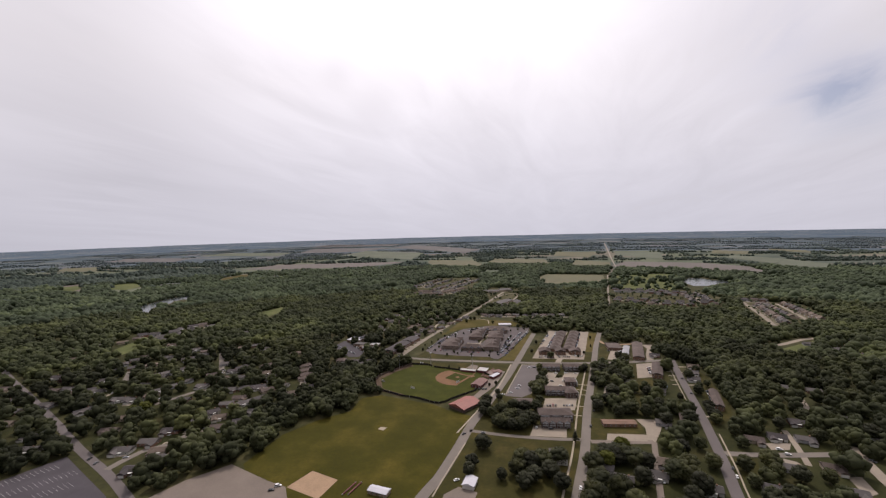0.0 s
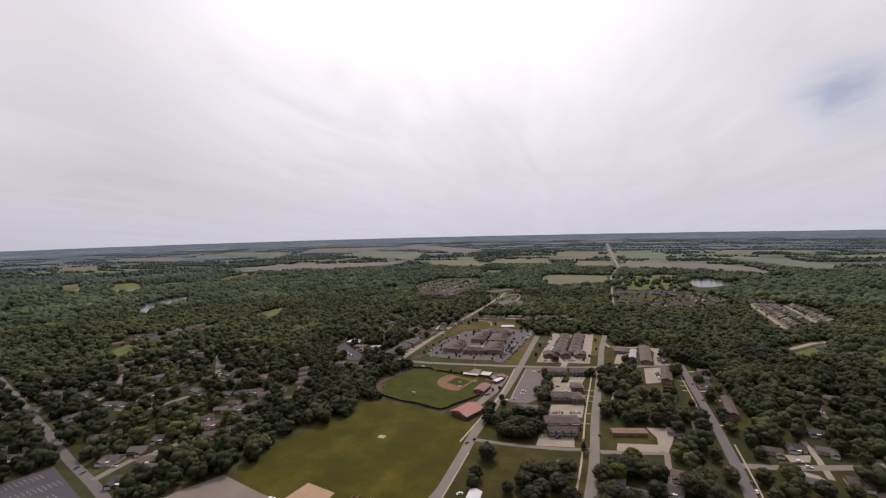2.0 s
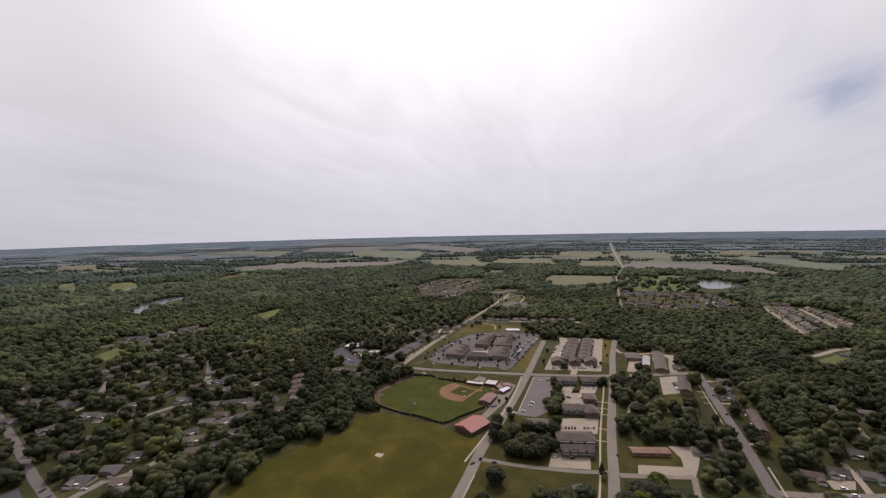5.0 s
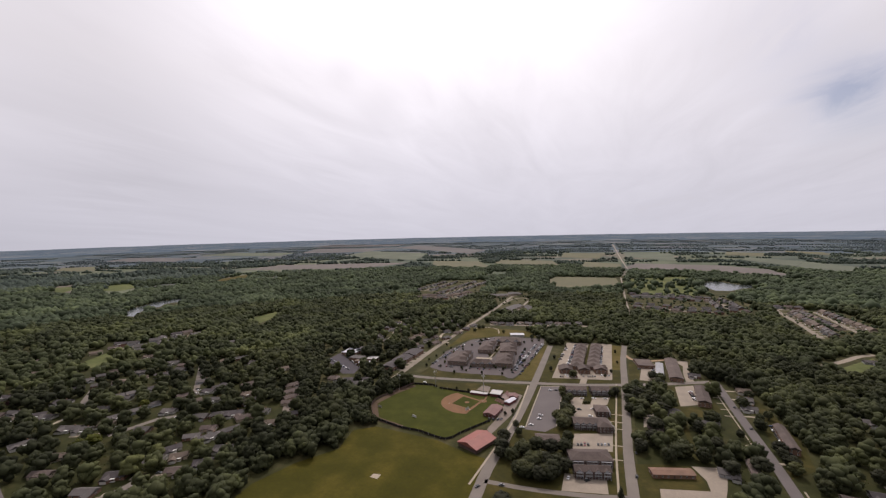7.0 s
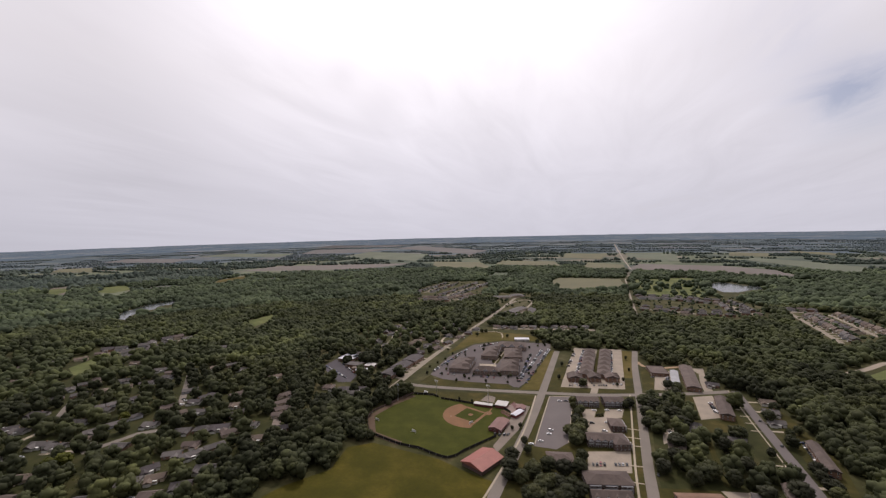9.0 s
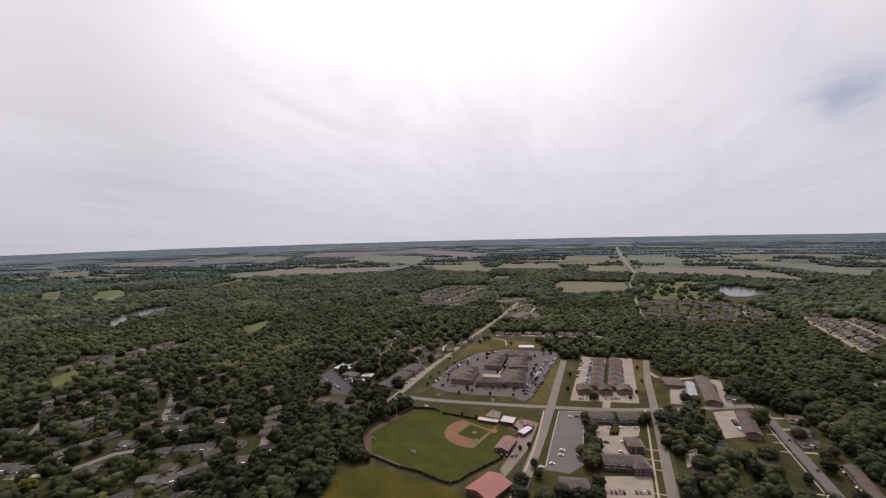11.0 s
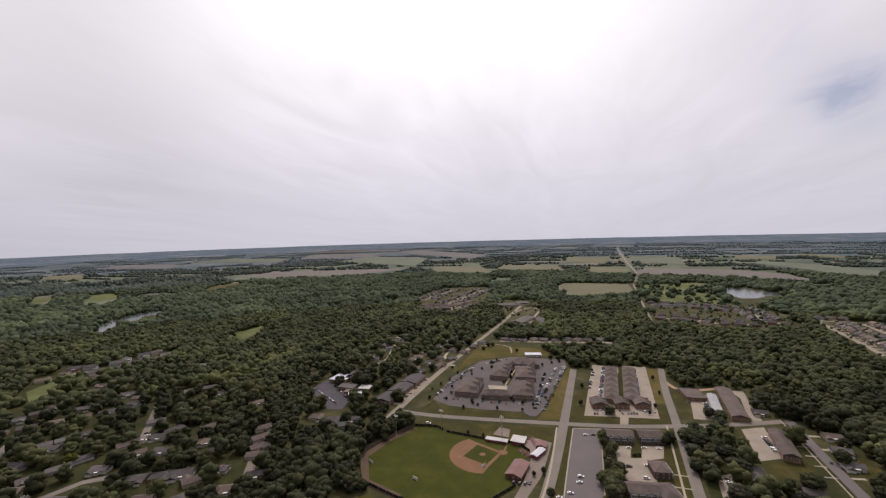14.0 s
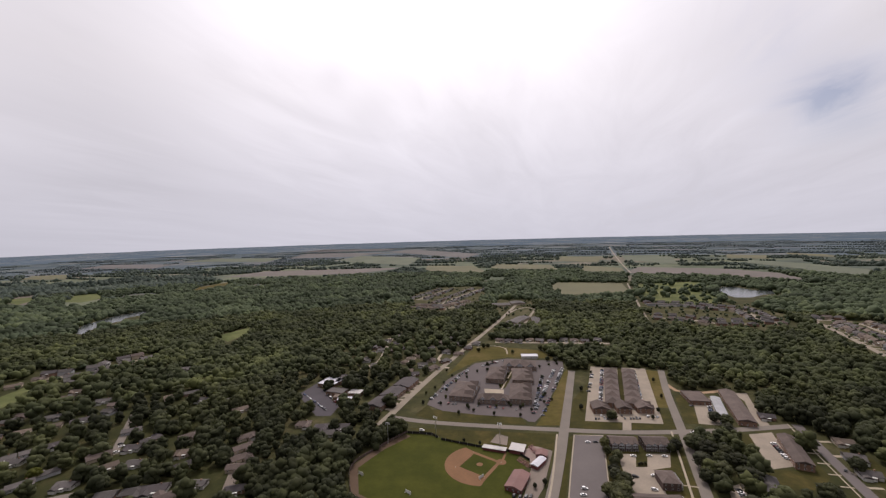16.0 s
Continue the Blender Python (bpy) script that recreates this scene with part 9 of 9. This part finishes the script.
tree(-185.8, 579.1, 4.5, "dark", "in the car park", 0.9)
tree(7.0, 615.0, 4.5, "dark", "in the car park", 0.9)
tree(-44.8, 743.5, 4.5, "dark", "in the car park", 0.9)
tree(136.0, 409.4, 11, "green", "beside a house", 1.1)
tree(83.7, 362.8, 12, "dark", "beside a house", 1.25)
tree(82.8, 338.3, 13, "green", "beside a house", 1.35)
tree(100.1, 375.4, 11, "green", "beside a house", 1.1)
tree(101.4, 347.5, 12, "green", "beside a house", 1.25)
tree(131.5, 441.0, 9, "dark", "beside a house", 1.35)
tree(185.3, 499.6, 11, "green", "beside a house", 1.1)
tree(201.0, 502.4, 12, "green", "beside a house", 1.25)
tree(206.4, 454.7, 13, "green", "beside a house", 1.35)
tree(178.1, 432.5, 11, "dark", "beside a house", 1.1)
tree(233.2, 471.5, 12, "green", "beside a house", 1.25)
tree(278.1, 521.1, 13, "green", "beside a house", 1.35)
tree(141.3, 345.8, 11, "green", "beside a house", 1.1)
tree(154.8, 344.0, 12, "dark", "beside a house", 1.25)
tree(142.6, 360.3, 13, "green", "beside a house", 1.35)
tree(206.1, 397.7, 11, "green", "beside a house", 1.1)
tree(198.7, 414.5, 12, "green", "beside a house", 1.25)
tree(243.6, 432.5, 13, "dark", "beside a house", 1.35)
tree(173.2, 348.1, 11, "green", "beside a house", 1.1)
tree(123.1, 350.5, 12, "green", "beside a house", 1.25)
tree(41.4, 536.5, 12, "green", "among back gardens", 1.2)
tree(53.6, 515.1, 13, "dark", "among back gardens", 1.35)
tree(23.4, 433.4, 11, "dark", "among back gardens", 1.25)
tree(42.1, 423.8, 12, "green", "among back gardens", 1.2)
tree(56.3, 437.8, 13, "green", "among back gardens", 1.35)
tree(83.8, 453.5, 11, "dark", "among back gardens", 1.25)
tree(78.0, 480.5, 12, "dark", "among back gardens", 1.2)
tree(95.1, 506.0, 13, "green", "among back gardens", 1.35)
tree(37.6, 452.9, 11, "green", "among back gardens", 1.25)
tree(83.3, 415.8, 12, "dark", "among back gardens", 1.2)
tree(131.0, 462.9, 10, "dark", "among back gardens", 1.35)
tree(133.1, 504.5, 11, "green", "among back gardens", 1.25)
tree(135.3, 553.4, 12, "green", "among back gardens", 1.2)
tree(104.8, 425.9, 13, "dark", "among back gardens", 1.35)
tree(64.2, 595.5, 11, "dark", "among back gardens", 1.25)
tree(68.2, 430.8, 12, "green", "among back gardens", 1.2)
tree(-89.9, 417.5, 12, "dark", "by a street", 1.2)
tree(-79.0, 434.6, 7, "green", "by a street", 1.2)
tree(-60.8, 387.4, 12, "green", "by a street", 1.2)
tree(-50.8, 388.2, 12, "dark", "by a street", 1.2)
tree(-67.5, 372.8, 12, "green", "by a street", 1.2)
tree(-35.9, 526.0, 9, "green", "by a street", 1.2)
tree(-37.0, 465.1, 10, "green", "by a street", 1.2)
tree(-39.7, 496.3, 10, "dark", "by a street", 1.2)
tree(-32.3, 549.6, 7, "dark", "by a street", 1.2)

# trees on the grass north of the apartment complex
for x, y, h in ((-213, 842, 8), (-206, 846, 7), (-104, 790, 7), (-92, 785, 8), (-80, 812, 8), (-160, 818, 6), (-216, 816, 7), (-118, 846, 9), (-98, 838, 9)):
    tree(x, y, h, tree_rng.choice(("green", "dark", "green")), "standing on rough grass", 1.2)
road("footpath", "curving pale path across the grass", 2.2, [(-224, 842), (-200, 858), (-176, 846), (-168, 812)], pale_concrete, 0.1, 0.5)
for x, y, h in ((-18, 524, 3.0), (-15, 525, 3.0), (-20, 523, 2.6), (-44, 545, 9), (-43, 533, 8), (-39, 517, 9), (15, 562, 9), (9, 551, 8)):
    tree(x, y, h, tree_rng.choice(("green", "dark")), "by a parking court", 1.1)
# young trees round the apartment complex and its lot
for x, y, h in ((-214, 670, 5), (-208, 702, 5), (-196, 716, 4.5), (-183, 724, 6), (-186, 747, 5), (-183, 762, 5), (-154, 754, 6), (-181, 599, 5.5), (-172, 590, 4.5), (-228, 662, 5), (-234, 643, 5), (-239, 624, 4.5),
                (-122, 615, 5), (-102, 648, 5), (-101, 767, 5), (-100, 630, 4.5), (-135, 612, 5), (-239, 710, 5), (-122, 590, 4.5), (-170, 607, 4.5), (-150, 606, 4.5), (-212, 618, 5), (-109, 668, 5), (-108, 690, 5.5),
                (-107, 712, 5), (-156, 668, 5), (-150, 690, 5), (-152, 712, 5), (-225, 690, 5), (-112, 606, 4.5), (-92, 640, 4), (-88, 690, 4)):
    tree(x, y, h * 0.8, tree_rng.choice(("green", "dark", "green")), "by the apartment lot", 1.05)

# ---- woods and garden trees ----
CELL, GX, GY, NX, NY = 4.0, -2000.0, 100.0, 900, 700


def blocked_grid():
    grid = np.zeros((NY, NX), bool)
    for pts, keep in BLOCKED:
        p = np.array(pts)
        x0, y0 = p.min(0) - keep
        x1, y1 = p.max(0) + keep
        i0, i1 = max(int((x0 - GX) / CELL), 0), min(int((x1 - GX) / CELL) + 2, NX)
        j0, j1 = max(int((y0 - GY) / CELL), 0), min(int((y1 - GY) / CELL) + 2, NY)
        if i0 >= i1 or j0 >= j1:
            continue
        X, Y = np.meshgrid(GX + (np.arange(i0, i1) + 0.5) * CELL, GY + (np.arange(j0, j1) + 0.5) * CELL)
        inside, near = np.zeros(X.shape, bool), np.full(X.shape, 1e9)
        for k in range(len(p)):
            a, b = p[k], p[(k + 1) % len(p)]
            if a[1] != b[1]:
                inside ^= ((a[1] > Y) != (b[1] > Y)) & (X < (b[0] - a[0]) * (Y - a[1]) / (b[1] - a[1]) + a[0])
            e = b - a
            t = np.clip(((X - a[0]) * e[0] + (Y - a[1]) * e[1]) / max(e @ e, 1e-6), 0, 1)
            near = np.minimum(near, np.hypot(X - a[0] - t * e[0], Y - a[1] - t * e[1]))
        grid[j0:j1, i0:i1] |= inside | (near < keep)
    return grid


PARK = [(172.7, 1829.0), (315.2, 1916.6), (446.7, 1964.6), (530.7, 1947.8), (377.8, 1723.5), (334.0, 1482.6), (283.2, 1365.4), (198.6, 1353.1), (136.1, 1424.2)]
ZONES = [
    ([(-263.0, 545.0), (-262.0, 700.0), (-242.0, 900.0), (-150.0, 900.0), (-180.0, 760.0), (-235.0, 590.0), (-225.0, 560.0)], 0.0),
    ([(-240.0, 424.0), (-130.0, 398.0), (-118.0, 415.0), (-222.0, 447.0)], 0.0),
    ([(-112.0, 160.0), (-108.0, 400.0), (-140.0, 400.0), (-112.0, 430.0), (-100.0, 520.0), (-90.0, 560.0), (-78.0, 760.0), (45.0, 760.0), (22.0, 520.0), (8.0, 400.0), (-2.0, 160.0)], 0.0),
    ([(32.8, 561.6), (122.1, 603.5), (114.8, 526.0), (110.4, 460.1), (94.8, 401.6), (67.1, 302.4), (20.0, 220.0), (8.0, 285.7), (19.1, 433.4)], 0.55),
    ([(-415.3, 229.4), (-738.0, 367.5), (-900.1, 543.0), (-753.7, 651.7), (-551.2, 567.6), (-361.1, 470.9), (-302.2, 407.6), (-310.0, 368.4), (-306.8, 338.1), (-297.6, 277.5)], 0.85),
    ([(87.2, 490.2), (128.7, 500.8), (149.4, 437.0), (129.0, 389.4), (110.7, 314.7), (0.0, 200.0), (8.0, 285.7), (10.7, 357.2), (61.3, 371.0)], 0.75),
    ([(-440.0, 222.0), (-565.0, 262.0), (-750.0, 322.0), (-790.0, 290.0), (-620.0, 215.0), (-470.0, 190.0)], 0.7),
    ([(148.9, 449.0), (278.5, 592.4), (366.8, 634.7), (282.5, 461.2), (224.3, 346.8), (139.5, 322.8), (100.0, 230.0)], 0.8),
    ([(-328.7, 490.5), (-437.1, 643.3), (-457.5, 846.7), (-291.7, 1115.7), (-237.7, 1055.5), (-262.6, 565.1)], 0.8),
    ([(-710.8, 355.9), (-1133.0, 536.6), (-951.7, 580.8), (-780.9, 477.4)], 0.85),
]
FAR_FIELDS = [b[0] for b in BLOCKED if max(p[1] for p in b[0]) > 1700 or min(p[0] for p in b[0]) < -1700]
FAR_FIELDS.append([(85, 1050), (140, 1881), (215, 2330), (250, 3020), (330, 4276), (520, 7157), (590, 7157), (385, 4276), (292, 3020), (240, 2330), (165, 1881), (105, 1050)])


def hides_field(x, y):
    """Whether a tree there would stand in, or between the flight and, an open field."""
    for k in (0.0, 0.03, 0.06):
        if any(in_poly(x + (x - MID.x) * k, y + (y - MID.y) * k, f) for f in FAR_FIELDS):
            return True
    return False


def swell(x, y):
    """Stands of taller and lower trees."""
    return 1.0 + 0.32 * noise.noise((x / 75, y / 75, 6.0)) + 0.22 * noise.noise((x / 210, y / 210, 2.0))


def plant_woods():
    grid = blocked_grid()
    rng = np.random.default_rng(3)
    singles, near_woods, mid_woods = [], [], []
    held = {}
    for p in TREE_SPOTS:
        held.setdefault((int(p[0] // 16), int(p[1] // 16)), []).append(p)

    def crowded(x, y, gap):
        i, j = int(x // 16), int(y // 16)
        return any(math.hypot(x - p, y - q) < gap for u in (-1, 0, 1) for v in (-1, 0, 1) for p, q in held.get((i + u, j + v), ()))

    step = 9.3
    for j in range(int(1300 / step)):
        for i in range(int(3400 / step)):
            x, y = -1850 + (i + rng.uniform(-0.1, 1.1)) * step, 130 + (j + rng.uniform(-0.1, 1.1)) * step
            chance, size = rng.uniform(), rng.uniform()
            d = math.hypot(x - MID.x, y - MID.y)
            if d > 1250 or abs(off_axis(x, y)) > radians(60) or d < 130:
                continue
            if 300 < y < 640 and -7.0 < 117.0 + (y - 410.0) * 0.078 - x < 13.0:      # open verges of the residential street
                continue
            if grid[min(max(int((y - GY) / CELL), 0), NY - 1), min(max(int((x - GX) / CELL), 0), NX - 1)]:
                continue
            keep = 0.93
            for zone, k in ZONES:
                if in_poly(x, y, zone):
                    keep = k
                    break
            keep *= 0.9 + 0.25 * noise.noise((x / 60, y / 60, 3.0)) if keep < 0.9 else 1.0
            if in_poly(x, y, PARK):
                keep = 0.16
            gap = (8.8 if x > 0 else 11.2) + 3.0 * size if keep < 0.9 else 5.0
            if chance < keep and not crowded(x, y, gap):
                held.setdefault((int(x // 16), int(y // 16)), []).append((x, y))
                (singles if d < 520 else near_woods).append((x, y, ((12.0 if x > 0 else 10.8) + 4.8 * size if keep < 0.9 else (8.2 + 6.5 * size) * swell(x, y)), d))
    singles.sort(key=lambda s: s[3])
    near_woods += singles[98:]
    kinds = random.Random(4)
    for x, y, h, d in singles[:98]:
        tree(x, y, h, kinds.choice(("green", "green", "green", "dark", "dark", "green", "bright")), "in a neighbourhood grove", round(kinds.uniform(1.05, 1.4), 2))
    step = 15.0
    for j in range(int(2500 / step)):
        for i in range(int(5200 / step)):
            x, y = -2900 + (i + rng.uniform(-0.2, 1.2)) * step, 200 + (j + rng.uniform(-0.2, 1.2)) * step
            size, chance = rng.uniform(), rng.uniform()
            d = math.hypot(x - MID.x, y - MID.y)
            if d < 1240 or d > 2450 or abs(off_axis(x, y)) > radians(57):
                continue
            gi, gj = int((x - GX) / CELL), int((y - GY) / CELL)
            if 0 <= gi < NX and 0 <= gj < NY and grid[gj, gi]:
                continue
            open_land = noise.noise((x / 260, y / 200, 9.0)) + 0.5 * noise.noise((x / 90, y / 90, 4.0))
            if open_land > 0.42 + (0.0 if d > 1700 else 0.25):
                continue
            if (in_poly(x, y, PARK) and chance > 0.12) or (y > 1000 and hides_field(x, y)):
                continue
            mid_woods.append((x, y, (8.2 + 6.0 * size) * swell(x, y), d))
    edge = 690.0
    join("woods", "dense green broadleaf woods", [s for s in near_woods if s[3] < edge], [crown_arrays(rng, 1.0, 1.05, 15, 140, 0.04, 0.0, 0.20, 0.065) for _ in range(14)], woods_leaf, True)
    join("woods", "dense green broadleaf woods beyond the town", [s for s in near_woods if s[3] >= edge], [crown_arrays(rng, 1.0, 1.22, 6, 14, 0.03, 0.0, 0.24) for _ in range(14)], outer_hazed_leaf, True)
    join("far_woods", "dense green woods farther off", mid_woods, [crown_arrays(rng, 1.0, 1.85, 2, 0, 0.0, 0.0, 0.33) for _ in range(14)], mid_hazed_leaf, False)
    join("garden_trees", "small green garden trees on the housing estates", ESTATE_TREES, [crown_arrays(rng, 1.0, 1.05, 4, 6, 0.10, 0.0, 0.27) for _ in range(10)], mid_hazed_leaf, False)
    # woods of the far country
    near_out, far_out = [], []
    for _ in range(26000):
        a = rng.uniform(-radians(56), radians(56))
        d = 2350 * math.exp(rng.uniform(0, 0.70))
        x, y = MID.x - d * math.sin(a + HEADING), MID.y + d * math.cos(a + HEADING)
        w = noise.noise((x / 800, y / 330, 1.5)) + 0.6 * noise.noise((x / 260, y / 150, 2.5)) + 0.40 * math.sin(a)
        if w < 0.30 + 0.20 * (d - 2350) / 2000 or hides_field(x, y):
            continue
        p, k = land(x, y)
        near_out.append((p.x, p.y, rng.uniform(9, 14) * k, d, p.z))
    # hedges and shelter belts along the edges of the fields
    for _ in range(480):
        a, d = rng.uniform(-radians(56), radians(56)), 2400 * math.exp(rng.uniform(0, 1.6))
        x, y = MID.x - d * math.sin(a + HEADING), MID.y + d * math.cos(a + HEADING)
        long = rng.uniform(150, 600) * (1.0 + d / 9000)
        turn = radians(-3.8) + (0 if rng.uniform() < 0.75 else math.pi / 2) + rng.normal(0, 0.05)
        step = 11.5 * (1 + d / 9000)
        for i in range(int(long / step)):
            u = i * step + rng.uniform(-3, 3)
            px, py = x + math.cos(turn) * u, y + math.sin(turn) * u + rng.normal(0, 2)
            if hides_field(px, py):
                continue
            p, k = land(px, py)
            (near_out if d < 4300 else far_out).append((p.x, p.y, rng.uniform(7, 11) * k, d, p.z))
    clumps = [crown_arrays(rng, 1.0, 2.2, 1, 0, 0.1, 0.0, 0.42) for _ in range(10)]
    # haze is part of both leaf colours, more so toward the horizon
    join("distant_woods", "distant woods and hedgerows, coloured paler with haze", near_out, clumps, far_hazed_leaf, False)
    join("distant_woods", "woods and shelter belts near the horizon, coloured with haze", far_out, clumps, haze_leaf, False)


def join(name, label, spots, kinds, mat, turn):
    rng = np.random.default_rng(8)
    vs, fs, tones, n = [], [], [], 0
    for s in spots:
        v, f = kinds[rng.integers(len(kinds))]
        a = rng.uniform(0, 2 * math.pi)
        c, q = math.cos(a) * s[2], math.sin(a) * s[2]
        wide = rng.uniform(0.85, 1.12)
        out = np.empty_like(v)
        out[:, 0], out[:, 1] = (v[:, 0] * c - v[:, 1] * q) * wide + s[0], (v[:, 0] * q + v[:, 1] * c) * wide + s[1]
        out[:, 2] = v[:, 2] * s[2] + (s[4] if len(s) > 4 else 0.0)
        vs.append(out)
        fs.append(f + n)
        shade = 0.5 + 0.55 * noise.noise((s[0] / 55, s[1] / 55, 7.0)) + 0.55 * noise.noise((s[0] / 190, s[1] / 190, 5.0)) + rng.uniform(-0.28, 0.28)
        tones.append(np.full(len(v), min(max(shade, 0.0), 1.0), dtype=np.float32))
        n += len(v)
    ob = new(name, array_mesh(name, np.concatenate(vs), np.concatenate(fs), mat))
    ob.data.attributes.new("tone", "FLOAT", "POINT").data.foreach_set("value", np.concatenate(tones))
    if not turn:
        ob.data.polygons.foreach_set("use_smooth", [True] * len(ob.data.polygons))
    tagged(ob, label, "woods", kind="stuff")


plant_woods()
